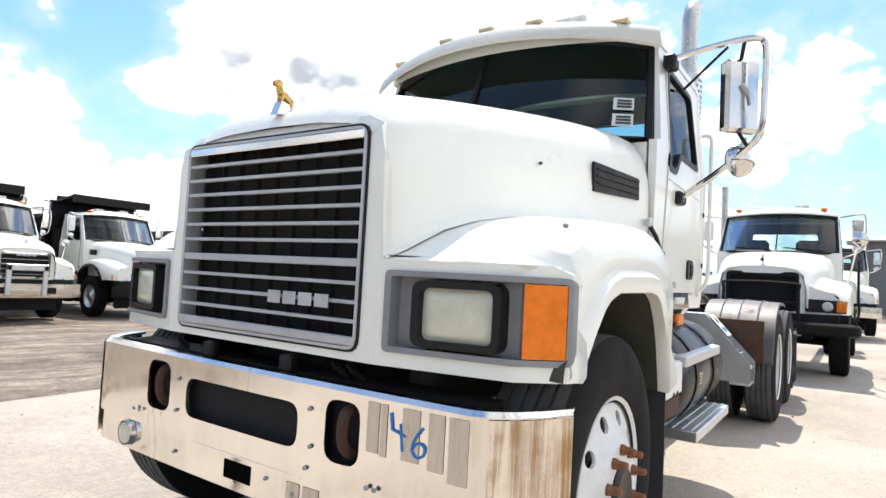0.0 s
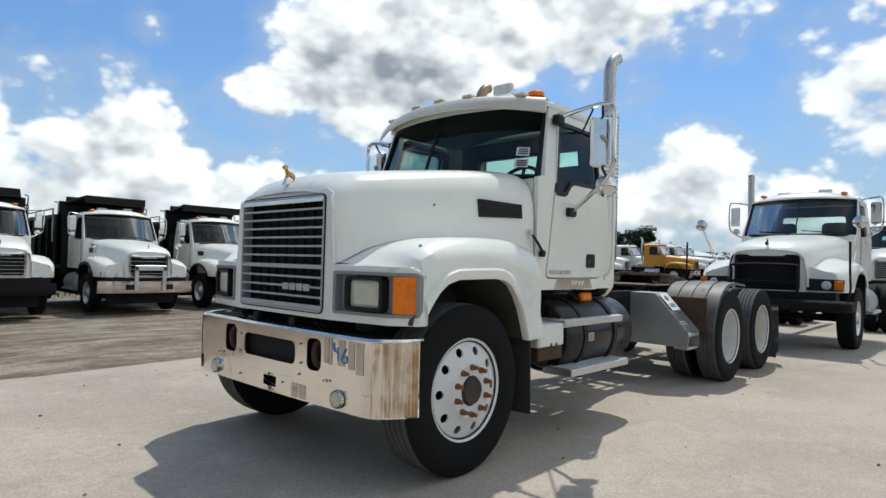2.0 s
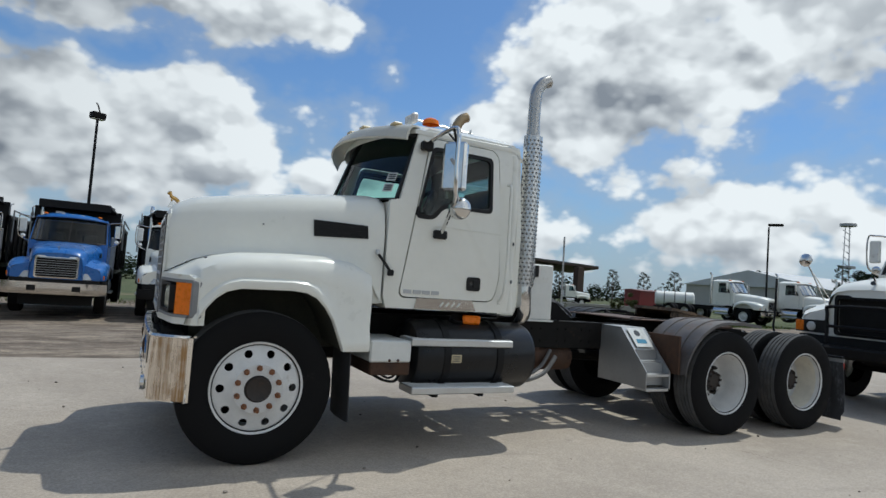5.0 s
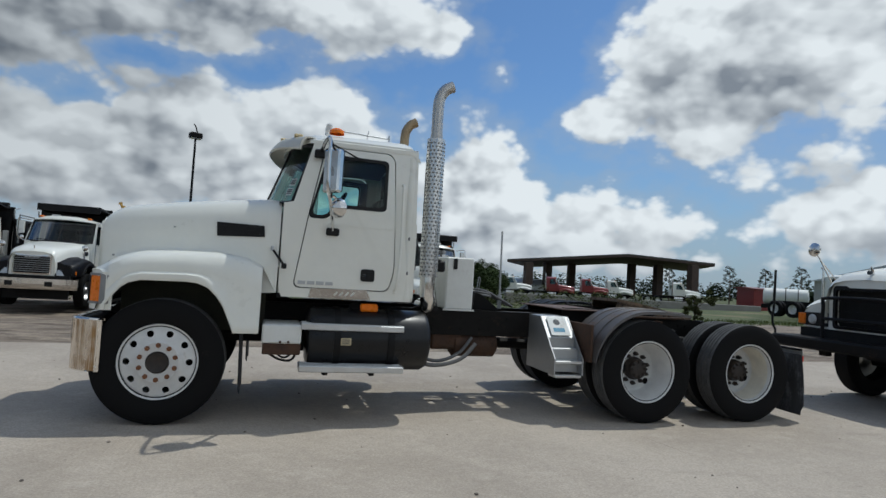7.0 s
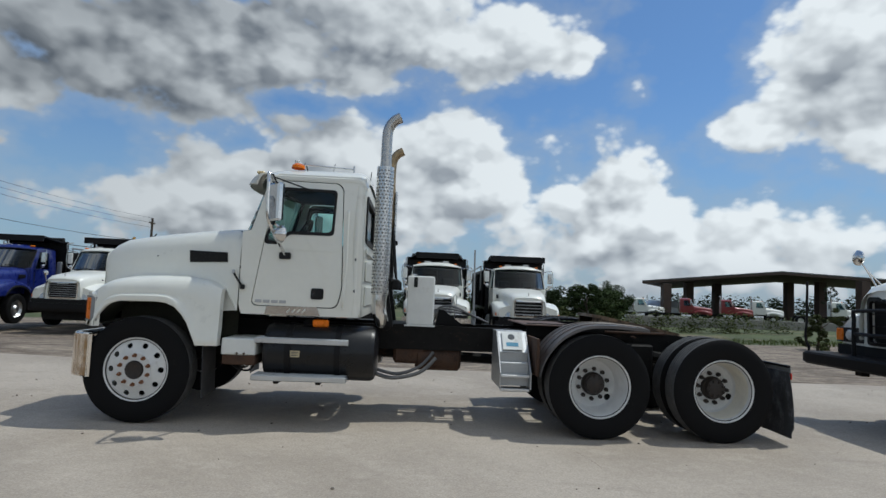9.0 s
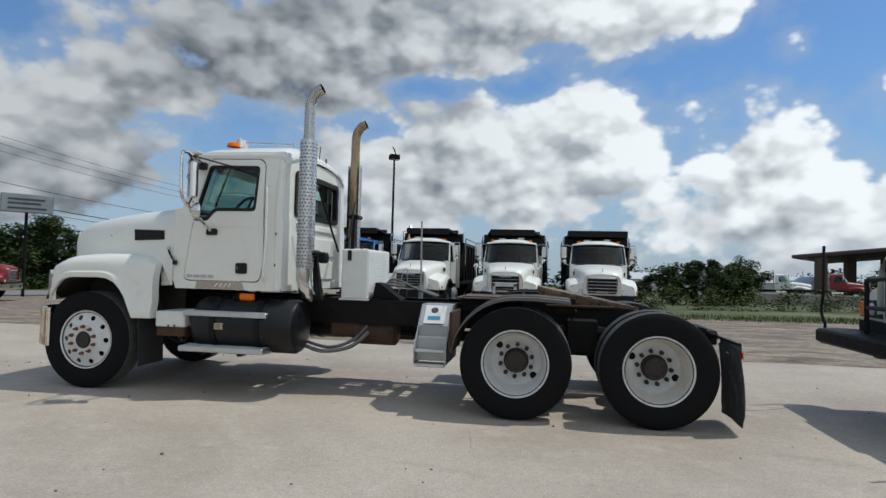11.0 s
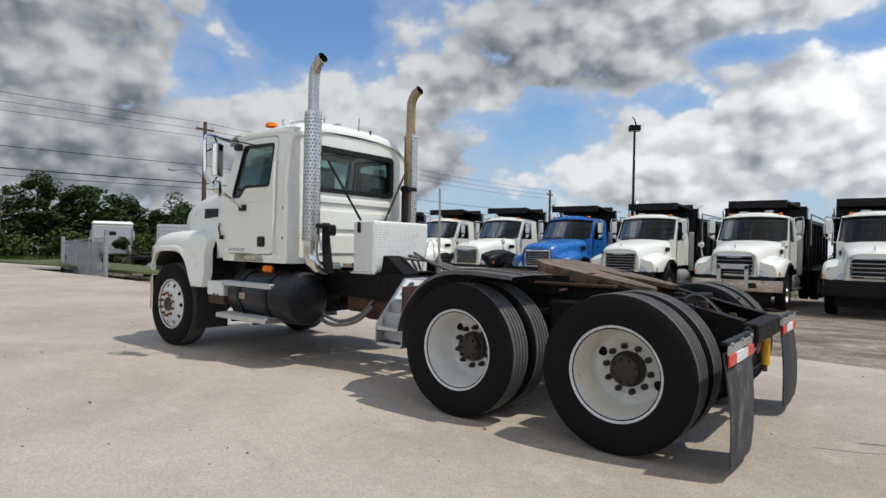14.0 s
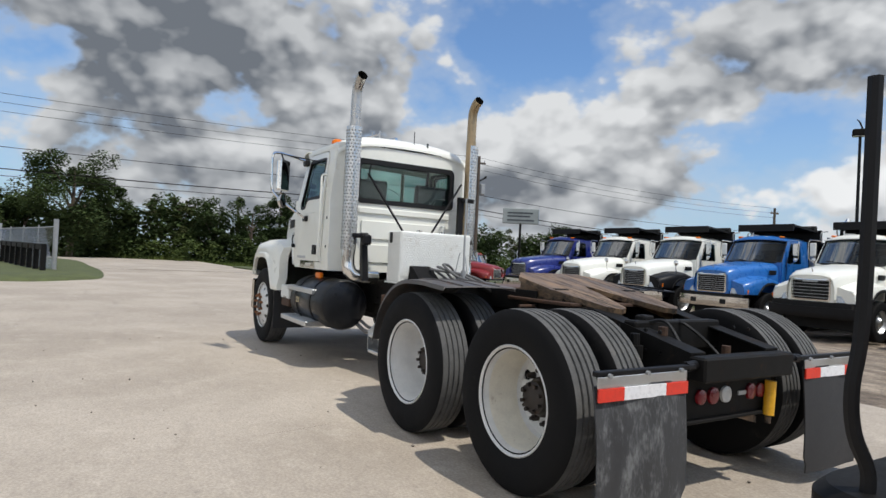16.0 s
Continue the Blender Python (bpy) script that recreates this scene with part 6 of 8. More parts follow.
# ---- ground ----
def ground_mat(name, kind):
    m = bpy.data.materials.new(name)
    m.use_nodes = True
    w = Nodes(m.node_tree)
    out, b = w.n("ShaderNodeOutputMaterial"), w.n("ShaderNodeBsdfPrincipled")
    w.put(out.inputs[0], b.outputs[0])
    p = w.n("ShaderNodeTexCoord").outputs["Object"]
    bump = w.n("ShaderNodeBump")
    if kind == "concrete":
        a, c, f = w.noise(p, 0.35, 5.0, 0.6), w.noise(p, 2.6, 6.0, 0.6), w.noise(p, 55.0, 4.0, 0.6)
        col = w.mix(w.remap(a, 0.35, 0.68), (0.335, 0.285, 0.229), (0.450, 0.390, 0.320))
        col = w.mix(w.math("MULTIPLY", w.remap(c, 0.48, 0.72), 0.55), col, (0.49, 0.43, 0.358))
        stain = w.remap(w.noise(w.vec("MULTIPLY", p, (0.6, 2.2, 1)), 0.9, 6.0, 0.7), 0.56, 0.78, 0.0, 0.6)
        col = w.mix(stain, col, (0.225, 0.192, 0.158))
        col = w.mix(w.remap(w.noise(p, 7.0, 3.0), 0.66, 0.74, 0.0, 0.5), col, (0.19, 0.165, 0.14))
        smear = w.noise(w.vec("MULTIPLY", p, (0.5, 3.4, 1)), 1.6, 6.0, 0.65)
        col = w.mix(w.remap(smear, 0.60, 0.76, 0.0, 0.34), col, (0.23, 0.195, 0.158))
        col = w.mix(w.remap(w.noise(w.vec("MULTIPLY", p, (1.0, 2.4, 1)), 3.2, 6.0, 0.7), 0.60, 0.72, 0.0, 0.5), col, (0.50, 0.445, 0.38))
        col = w.vec("SCALE", col, scale=w.math("MULTIPLY", w.remap(f, 0.28, 0.72, 0.82, 1.14), w.remap(w.noise(p, 14.0, 6.0, 0.75), 0.3, 0.7, 0.90, 1.07)))
        w.put(b.inputs["Roughness"], w.remap(c, 0.3, 0.7, 0.72, 0.88))
        w.put(bump.inputs["Height"], w.math("ADD", w.math("MULTIPLY", f, 0.5), c))
        bump.inputs["Distance"].default_value = 0.004
    else:
        split = w.n("ShaderNodeSeparateXYZ")
        w.put(split.inputs[0], p)
        x, y, _ = split.outputs
        wob = w.math("MULTIPLY", w.math("SUBTRACT", w.noise(p, 0.30, 5.0, 0.65), 0.5), 7.0)
        yy, xx = w.math("ADD", y, wob), w.math("ADD", x, wob)
        ruts = w.noise(w.vec("MULTIPLY", w.vec("ADD", p, w.vec("SCALE", w.n_colour(p, 0.5), scale=1.6)), (0.45, 1.7, 1.0)), 1.3, 8.0, 0.68)
        c, f = w.noise(p, 1.2, 6.0, 0.65), w.noise(p, 22.0, 5.0, 0.65)
        dirt = w.mix(w.remap(ruts, 0.36, 0.66), (0.115, 0.085, 0.062), (0.32, 0.26, 0.195))
        dirt = w.mix(w.math("MULTIPLY", w.remap(c, 0.45, 0.75), 0.5), dirt, (0.38, 0.32, 0.25))
        dirt = w.vec("SCALE", dirt, scale=w.math("MULTIPLY", w.remap(f, 0.28, 0.72, 0.66, 1.22), w.remap(w.noise(p, 5.0, 5.0, 0.7), 0.32, 0.68, 0.72, 1.18)))
        grass = w.mix(w.remap(w.noise(p, 0.8, 5.0, 0.7), 0.35, 0.65), (0.045, 0.062, 0.018), (0.088, 0.106, 0.032))
        grass = w.mix(w.remap(w.noise(p, 0.18, 3.0), 0.55, 0.7), grass, (0.17, 0.14, 0.075))
        # grass starts behind the lot and along the street
        far = w.math("MULTIPLY", w.remap(yy, 17.0, 18.5), w.math("MAXIMUM", w.remap(xx, 8.0, 10.5), w.remap(yy, 26.0, 29.0)))
        street = w.remap(xx, -33.0, -30.0, 1.0, 0.0)
        col = w.mix(w.math("MAXIMUM", far, street), dirt, grass)
        w.put(b.inputs["Roughness"], 0.92)
        w.put(bump.inputs["Height"], w.math("ADD", w.math("MULTIPLY", ruts, 1.5), w.math("MULTIPLY", f, 0.5)))
        bump.inputs["Distance"].default_value = 0.03
    bump.inputs["Strength"].default_value = 0.6
    w.put(b.inputs["Base Color"], col)
    w.put(b.inputs["Normal"], bump.outputs[0])
    return m


CONCRETE = ground_mat("worn_concrete", "concrete")
DIRT = ground_mat("dirt_and_grass", "dirt")
ASPHALT = mat("grey_asphalt", (0.20, 0.195, 0.185), 0.9, var=0.12, scale=2, bump=0.003, bscale=60)


def level(x, y):
    """Height of the bare ground: level by the concrete, then tilted with the land, down to +y and up to +x."""
    land = 0.0145 * (x - 4.0) - 0.0205 * y
    d = max(abs(x - 3.0) - 9.0, (y - 4.0) * 2.2, -(y + 6.0), 0.0)
    z = land * min(1.0, d / 16.0)
    if -62 < x < 34 and -30 < y < 4:
        z = z * min(1.0, max(0.0, abs(x - 3.0) - 9.0) / 60.0) if y > -12 else z
    near = max(0.0, 1 - abs(y - 8) / 6) if 3 < y < 16 and -30 < x < 40 else 0
    return z - 0.03 + near * (0.035 * noise.noise(Vector((x * 0.18, y * 1.1, 0))) + 0.02 * noise.noise(Vector((x * 0.5, y * 2.3, 3))))


def build_ground():
    xs = [-2500, -800, -300, -120, -70] + spread(-45, 45, 91) + [70, 120, 300, 800, 2500]
    ys = [-2500, -800, -300, -100, -40, -10, 0, 3.6] + spread(4.0, 16.0, 41) + [20, 26, 40, 70, 120, 300, 800, 2500]
    ob = Shape().sheet(lambda x, y: (x, y, level(x, y)), xs, ys).part("ground", DIRT, None, "bare dirt yard turning to grass beyond", 80)
    tagged(ob, "rutted bare dirt lot turning to grass behind", "ground", kind="structure")
    # concrete apron in large cast slabs
    P = thing("concrete_pavement", "pale worn concrete apron with fine cracks and stains", "pavement", kind="structure")
    edge = lambda x: 3.95 + 0.10 * math.sin(x * 0.7) + 0.06 * math.sin(x * 2.3)
    cuts_x = [-24, -3.55, 12.4, 34]
    cuts_y = [-30, -9.2, 9]
    g = 0.002
    for a, b in zip(cuts_x, cuts_x[1:]):
        for c, d in zip(cuts_y, cuts_y[1:]):
            top = d == 9
            n = 14 if top else 2
            us = spread(a + g, b - g, n)
            hi = lambda x: edge(x) if top else d - g
            s = Shape()
            s.sheet(lambda u, v: (u, (c + g) + (hi(u) - (c + g)) * v, max(0.0, level(u, 0) + 0.03) - (0.02 * v ** 12 if top else 0)), us, (0, 0.5, 0.9, 0.97, 1.0), (0, 0, -0.15))
            s.part("slab", CONCRETE, P)
    # worn crack lines
    DARKLINE = mat("crack_shadow", (0.13, 0.11, 0.09), 0.95, var=0.3, scale=8)
    for pts in ([(4.28, -1.7), (4.36, -2.1), (4.38, -2.5), (4.44, -3.0), (4.42, -3.5), (4.5, -4.1)], [(6.9, -0.12), (7.2, 0.0), (7.5, 0.22)]):
        line = smooth_path([(x, y, 0.0) for x, y in pts], 5)
        Shape().tube([p - Vector((0, 0, 0.002)) for p in line], 0.0022, 4).part("crack", DARKLINE, P)
    r = random.Random(5)
    bits = Shape()
    for i in range(160):
        x, y, q = r.uniform(-4, 11), r.uniform(-6, 3.5), r.uniform(0.004, 0.014)
        bits.box(x - q, x + q, y - q * 0.7, y + q * 0.7, 0, q, q * 0.4)
    tagged(bits.part("pebbles", mat("pebble", (0.22, 0.19, 0.16), 0.9, var=0.3, island=0.4), None), "scattered grit and pebbles on the concrete", "gravel", kind="stuff")

# ---- parked trucks ----
def far_wheel(parent, x, y, z, k, paint, half=0.14, dish=False):
    w = new("wheel")
    w.parent = parent
    Shape().lathe([(-half * 0.8, 0.30), (-half, 0.40), (-half * 0.9, 0.50), (-half * 0.75, 0.525), (half * 0.75, 0.525), (half * 0.9, 0.50), (half, 0.40), (half * 0.8, 0.30)], (0, 0, 0), "y", 28).part("tyre", RUBBER, w)
    d = 0.12 if dish else -0.03
    Shape().lathe([(-half * 0.8, 0.305), (-half * 0.6, 0.28), (d, 0.25), (d - 0.02, 0.15), (d - 0.03, 0.13), (d - 0.07, 0.10), (d - 0.10, 0.08), (d - 0.11, 0.0)], (0, 0, 0), "y", 24).part("rim", paint, w)
    w.matrix_basis = pose(x, y, z, 0, 0, 180 if k > 0 else 0)
    return w


def parked_truck(name, label, m, paint, bump="black", body="dump", bars=(6, 0.02), grille=None, bull=False, dark_fender=False, stack=-1, detail=True, spot=True, tall=0.0, group="", light_bar=False, lamp="clear", top_paint=None, canopy=0.94):
    """A conventional truck facing -x, its grille at x = 0: rounded hood, cab, and a dump body, a bare frame or none."""
    T = thing(name, label, "truck", m, group)
    gp = grille or SILVER
    # hood and fenders
    top = [(0.0, 1.66), (0.06, 1.73), (0.25, 1.80), (0.8, 1.88), (1.5, 1.965), (2.1, 2.02)]
    wid = [(0.0, 0.58), (0.3, 0.66), (1.0, 0.74), (2.1, 0.90)]
    s = Shape()
    xs = [0.0, 0.05, 0.12, 0.25, 0.5, 0.8, 1.1, 1.5, 1.8, 2.1]
    sec = lambda x, k: [(x, k * y, z) for y, z in ((0, lerp(top, x)), (lerp(wid, x) * 0.5, lerp(top, x) - 0.012), (lerp(wid, x) * 0.8, lerp(top, x) - 0.05), (lerp(wid, x) * 0.95, lerp(top, x) - 0.13), (lerp(wid, x), lerp(top, x) - 0.26), (lerp(wid, x) + 0.02, 1.30), (lerp(wid, x) + 0.02, 1.05))]
    for k in (-1, 1):
        s.loft([sec(x, k) for x in xs], False)
    s.panel([(-0.58, 0.95), (0.58, 0.95), (0.58, 1.40), (0.50, 1.60), (0.3, 1.655), (-0.3, 1.655), (-0.50, 1.60), (-0.58, 1.40)], rect(-0.47, 0.47, 1.02, 1.55, 0.06), lambda u, w: (0.0 + 0.05 * (u / 0.58) ** 2, u, w), lambda u, w: (0.12, u, w))
    hood = s.part("hood", paint, T, "", 40)
    fl = [(0.10, 0.98), (0.62, 0.98), (0.70, 1.08), (0.85, 1.22), (1.05, 1.30), (1.30, 1.32), (1.55, 1.28), (1.75, 1.18), (1.9, 1.02), (1.95, 0.9)]
    ft = [(0.10, 1.30), (0.4, 1.40), (0.8, 1.48), (1.3, 1.50), (1.7, 1.44), (1.95, 1.30)]
    fx = [0.10, 0.16, 0.3, 0.62, 0.70, 0.85, 1.05, 1.30, 1.55, 1.75, 1.9, 1.95]
    fo = lambda x: lerp([(0.10, 1.02), (0.25, 1.12), (0.8, 1.16), (1.95, 1.16)], x)
    for k in (-1, 1):
        f = Shape()
        f.loft([[(x, k * y, z) for y, z in ((lerp(wid, x), lerp(ft, x) + 0.06), (lerp(wid, x) + 0.10, lerp(ft, x) + 0.01), (fo(x) - 0.12, lerp(ft, x) - 0.01), (fo(x) - 0.03, lerp(ft, x) - 0.06), (fo(x), lerp(ft, x) - 0.14), (fo(x) + 0.01, lerp(fl, x) + 0.04), (fo(x), lerp(fl, x)))] for x in fx], False)
        f.add([(0.10, k * 0.56, 0.96), (0.10, k * 1.02, 0.98), (0.10, k * 1.02, 1.18), (0.10, k * 0.90, 1.29), (0.10, k * 0.56, 1.40)], [(0, 1, 2, 3, 4)])
        f.part("fender", BLACK if dark_fender else paint, T, "", 40)
        if lamp == "dark":
            Shape().prism([(0.56, 1.0), (1.09, 1.0), (1.10, 1.18), (0.62, 1.19)], "x", 0.075, 0.13).flip_y().part("lamp_panel", PLASTIC, T) if k < 0 else Shape().prism([(0.56, 1.0), (1.09, 1.0), (1.10, 1.18), (0.62, 1.19)], "x", 0.075, 0.13).part("lamp_panel", PLASTIC, T)
            Shape().lathe([(0.05, 0.0), (0.055, 0.05), (0.08, 0.075)], (0, k * 0.86, 1.09), "x", 18).part("round_headlamp", CLEARLENS, T, "round headlamp")
            Shape().box(0.06, 0.14, k * 0.97, k * 1.09, 1.015, 1.17, 0.01).part("turn_signal", AMBER, T, "orange turn signal")
        else:
            h = Shape().sheet(lambda u, v: (0.075 + 0.13 * u * u + 0.02 * v, k * (0.62 + 0.47 * u), 0.985 + 0.165 * v - 0.02 * u * (1 - v)), spread(0, 1, 7), spread(0, 1, 3), (0.02, 0, 0)).part("headlamp", REFLECTOR, T, "clear swept headlamp")
            Shape().box(0.195, 0.225, k * 1.075, k * 1.115, 1.01, 1.12, 0.008).part("turn_signal", AMBER, h)
            Shape().sheet(lambda u, v: (0.068 + 0.13 * u * u, k * (0.61 + 0.49 * u), 0.955 + 0.03 * v), spread(0, 1, 7), (0, 1), (0.02, 0, 0)).part("lamp_trim", PLASTIC, h)
        if body == "dump":
            lip = [(x, z) for x, z in fl if 0.6 < x < 1.93]
            Shape().loft([[(x, k * (fo(x) - 0.02), z + 0.05), (x, k * (fo(x) + 0.035), z + 0.045), (x, k * (fo(x) + 0.04), z - 0.02), (x, k * (fo(x) - 0.03), z - 0.02)] for x, z in lip], True, True).part("wheel_flare", PLASTIC, T, "black rubber flare over the wheel")
            Shape().box(1.62, 1.98, k * (lerp(wid, 1.8) + 0.0), k * (lerp(wid, 1.8) + 0.03), 1.60, 1.74, 0.01).part("hood_vent", PLASTIC, T, "black air vent in the hood's side")
        Shape().box(0.7, 1.95, k * 0.70, k * 0.72, 0.62, 1.45).part("arch_lining", SOOT_SHADE, T)
        Shape().box(1.95, 2.02, k * 0.45, k * 1.12, 0.50, 1.28).part("arch_back", SOOT_SHADE, T)
        if spot:
            Shape().tube([(0.9, k * 1.08, 1.47), (0.82, k * 1.10, 1.78)], 0.014, 6).part("mirror_post", CHROME, T)
            Shape().lathe([(-0.04, 0), (-0.03, 0.05), (0, 0.09), (0.02, 0.09), (0.03, 0)], (0.82, k * 1.10, 1.84), "x", 16).part("fender_mirror", CHROME, T, "round chrome fender mirror")
    # grille
    G = new("grille")
    G.parent = T
    Shape().box(0.10, 0.12, -0.49, 0.49, 1.0, 1.57).part("radiator_screen", SOOT_SHADE, G)
    Shape().panel(rect(-0.50, 0.50, 0.99, 1.575, 0.07), rect(-0.455, 0.455, 1.03, 1.525, 0.05), lambda u, w: (0.0 + 0.04 * (u / 0.5) ** 2 - 0.015, u, w), lambda u, w: (0.06, u, w)).part("grille_frame", gp if gp is not SILVER else CHROME, G)
    for i in range(bars[0]):
        z = 1.075 + i * 0.43 / max(1, bars[0] - 1)
        Shape().sheet(lambda y, v: (0.02 + 0.035 * (y / 0.5) ** 2, y, z + bars[1] * v), spread(-0.455, 0.455, 5), (0, 0.7), (0.014, 0, 0)).part("grille_bar", gp, G)
    emblem(G, (-0.01, 0.20, 1.475 if bars[1] < 0.03 else 1.05), 0.045, 0.40, SILVER, "x") if body == "dump" and paint is WHITE else None
    Shape().tube([(0.10, 0, 1.75), (0.08, 0, 1.80), (0.07, 0, 1.84)], [0.02, 0.016, 0.012], 6).part("hood_ornament", CHROME, T)
    # bumper
    bm = CHROME if bump == "chrome" else BLACK
    z0, z1 = (0.57, 0.88) if bump == "chrome" else (0.56, 0.84)
    reach = 1.2 if bump == "chrome" else 1.13
    plan = lambda y: -0.12 + 0.20 * (abs(y) / reach) ** 5
    if bump != "beam":
        Shape().sheet(lambda y, z: (plan(y) + (0.02 if z < z0 + 0.01 else 0.0), y, z), spread(-reach, reach, 25), (z0, z0 + 0.03, (z0 + z1) / 2, z1 - 0.02, z1), (0.05, 0, 0)).part("bumper", bm, T, "chrome bumper" if bump == "chrome" else "black steel bumper", 40)
    Shape().box(0.02, 0.3, -1.0, 1.0, 0.66, 0.97).part("valance", SOOT_SHADE, T)
    if body == "dump":
        # added black boxes stand in for the deep shade under the truck
        Shape().box(0.45, 0.55, -0.85, 0.85, 0.26, 0.95).part("nose_shade_box", SOOT_SHADE, T)
        Shape().box(2.1, 8.4, -0.55, 0.55, 0.30, 1.1).part("underside_shade_box", SOOT_SHADE, T, "black box standing for the shade round driveline and axles")
    if bump == "chrome":
        # no holes are cut: black blocks paint the dark inside of the hook slots
        for y in (-0.5, 0.5):
            Shape().box(-0.126, -0.09, y - 0.10, y + 0.10, 0.66, 0.80, 0.01).part("hook_slot_shade", SOOT_SHADE, T)
    if bull:
        b = Shape()
        for k in (-1, 1):
            b.box(-0.17, -0.13, k * 0.30, k * 0.40, 0.62, 1.28, 0.01)
        b.box(-0.17, -0.13, -0.40, 0.40, 1.16, 1.30, 0.01)
        b.part("bull_bar", ALU, T, "aluminium push bar")
    # cab
    C = new("cab")
    C.parent = T
    ws = lambda u, v: Vector((2.12 - 0.22 * (1 - u * u), 0.95 * u, 2.0)).lerp(Vector((2.50 - 0.16 * (1 - u * u), 0.90 * u, 2.70 + 0.03 * (1 - u * u))), v)
    c = Shape()
    sy = lambda z: 1.0 - max(0, z - 1.95) * 0.11
    co = [(2.05, 1.15), (3.55, 1.15), (3.55, 2.72), (2.58, 2.75), (2.48, 2.70), (2.10, 2.0)]
    wi = rounded([(2.32, 1.98), (3.15, 1.98), (3.15, 2.60), (2.62, 2.62)], 0.05)
    for k in (-1, 1):
        c.panel(co, wi, lambda u, w: (u, k * sy(w), w), lambda u, w: (u, k * (sy(w) - 0.05), w))
        p = Shape().add([(u, k * (sy(w) - 0.02), w) for u, w in wi], [tuple(range(len(wi)))]).part("side_window", GLASS_DARK, C, "", 0)
        p.visible_shadow = False
        Shape().tube([(u, k * (sy(w) + 0.004), w) for u, w in [(2.28, 1.2), (2.28, 1.95), (2.6, 2.66), (3.2, 2.64), (3.22, 1.2)]], 0.006, 4).part("door_gap", INK, C)
    c.panel(rect(-1.0, 1.0, 1.15, 2.72), rect(-0.65, 0.65, 2.0, 2.5, 0.05), lambda u, w: (3.55, u * sy(w), w), lambda u, w: (3.50, u * sy(w), w))
    c.box(2.05, 3.5, -0.95, 0.95, 1.15, 1.22).box(2.05, 2.10, -0.95, 0.95, 1.2, 2.0)
    c.sheet(lambda u, v: (2.42 - 0.16 * (1 - u * u) + (3.58 - (2.42 - 0.16 * (1 - u * u))) * v, 0.92 * u, 2.71 + 0.11 * (1 - abs(u) ** 4) * min(1, v / 0.15) ** 0.6 + 0.05 * (1 - u * u)), spread(-1, 1, 13), (0, 0.03, 0.08, 0.15, 0.5, 0.9, 1.0), (0, 0, -0.03))
    c.part("cab_shell", top_paint or paint, C, "", 40)
    g = Shape().sheet(lambda u, v: ws(u, v), spread(-0.97, 0.97, 13), spread(0.03, 0.97, 3)).part("windscreen", GLASS_DARK if body == "dump" else GLASS_FRONT, C)
    g.visible_shadow = False
    r = [ws(u, 0) for u in spread(-0.985, 0.985, 13)] + [ws(u, 1) for u in spread(0.985, -0.985, 13)]
    Shape().tube(r + [r[0]], 0.028, 6).part("windscreen_seal", PLASTIC, C)
    Shape().tube([ws(0, 0), ws(0, 1)], 0.012, 6).part("centre_post", PLASTIC, C)
    for u0, u1 in ((-0.75, -0.12), (0.08, 0.70)):
        Shape().tube([ws(u0, 0.03) + Vector((-0.03, 0, 0.01)), ws(u1, 0.10) + Vector((-0.02, 0, 0.01))], 0.009, 5).part("wiper", PLASTIC, C)
    Shape().sheet(lambda u, v: (2.45 - 0.10 * (1 - u * u) + (1.02 + 0.10 * (1 - u * u)) * v, 0.88 * u, 2.665 + 0.03 * (1 - u * u)), spread(-1, 1, 5), (0, 0.5, 1), (0, 0, 0.01)).part("headliner", LINING, C, "dark headliner")
    Shape().panel(rect(-0.93, 0.93, 1.2, 2.66), rect(-0.60, 0.60, 2.05, 2.45, 0.05), lambda u, w: (3.49, u * sy(w), w), lambda u, w: (3.48, u * sy(w), w)).part("back_lining", LINING, C)
    Shape().box(2.15, 2.45, -0.9, 0.9, 1.7, 1.98, 0.05).part("dashboard", DASH, C)
    for y in (-0.45, 0.45):
        Shape().box(3.0, 3.2, y - 0.22, y + 0.22, 1.4, 2.3, 0.06).part("seat", SEAT, C)
    for y in (-0.7, -0.25, 0, 0.25, 0.7):
        Shape().box(2.48 - 0.1 * (1 - y * y), 2.60, y - 0.05, y + 0.05, 2.80, 2.85, 0.015).part("roof_marker", AMBER if abs(y) > 0.5 else CLEARLENS, C)
    if light_bar:
        Shape().box(2.75, 2.87, -0.45, -0.22, 2.85, 2.95, 0.01).part("beacon_box", CLEARLENS, C)
    Shape().box(2.7, 2.85, 0.25, 0.5, 2.84, 2.92, 0.02).part("roof_lamp", CLEARLENS, C)
    for k in (-1, 1):
        M = new("side_mirror")
        M.parent = T
        Shape().tube(smooth_path([(2.38, k * 0.95, 2.66), (2.36, k * 1.2, 2.70), (2.36, k * 1.32, 2.66), (2.36, k * 1.32, 2.2), (2.38, k * 1.22, 2.05), (2.42, k * 1.0, 1.95)], 4), 0.016, 6).part("bracket_tube", CHROME, M)
        Shape().box(2.36, 2.43, k * 1.13, k * 1.30, 2.22, 2.62, 0.02).part("mirror_head", WHITE_OLD if k > 0 else CHROME, M)
        Shape().lathe([(-0.03, 0), (0, 0.07), (0.03, 0.07), (0.03, 0)], (2.40, k * 1.2, 2.10), "x", 14).part("spot_mirror", CHROME, M)
    # stack
    if stack:
        Shape().tube(smooth_path([(3.68, stack * 0.95, 1.2), (3.68, stack * 0.95, 2.2), (3.68, stack * 0.95, 3.05 + tall), (3.72, stack * 0.95, 3.2 + tall), (3.80, stack * 0.95, 3.28 + tall)], 4), 0.065, 10).part("exhaust_pipe", CHROME, T, "chrome upright exhaust")
    # frame and wheels
    Fm = new("chassis_frame")
    Fm.parent = T
    long = 8.6 if body == "dump" else 7.2
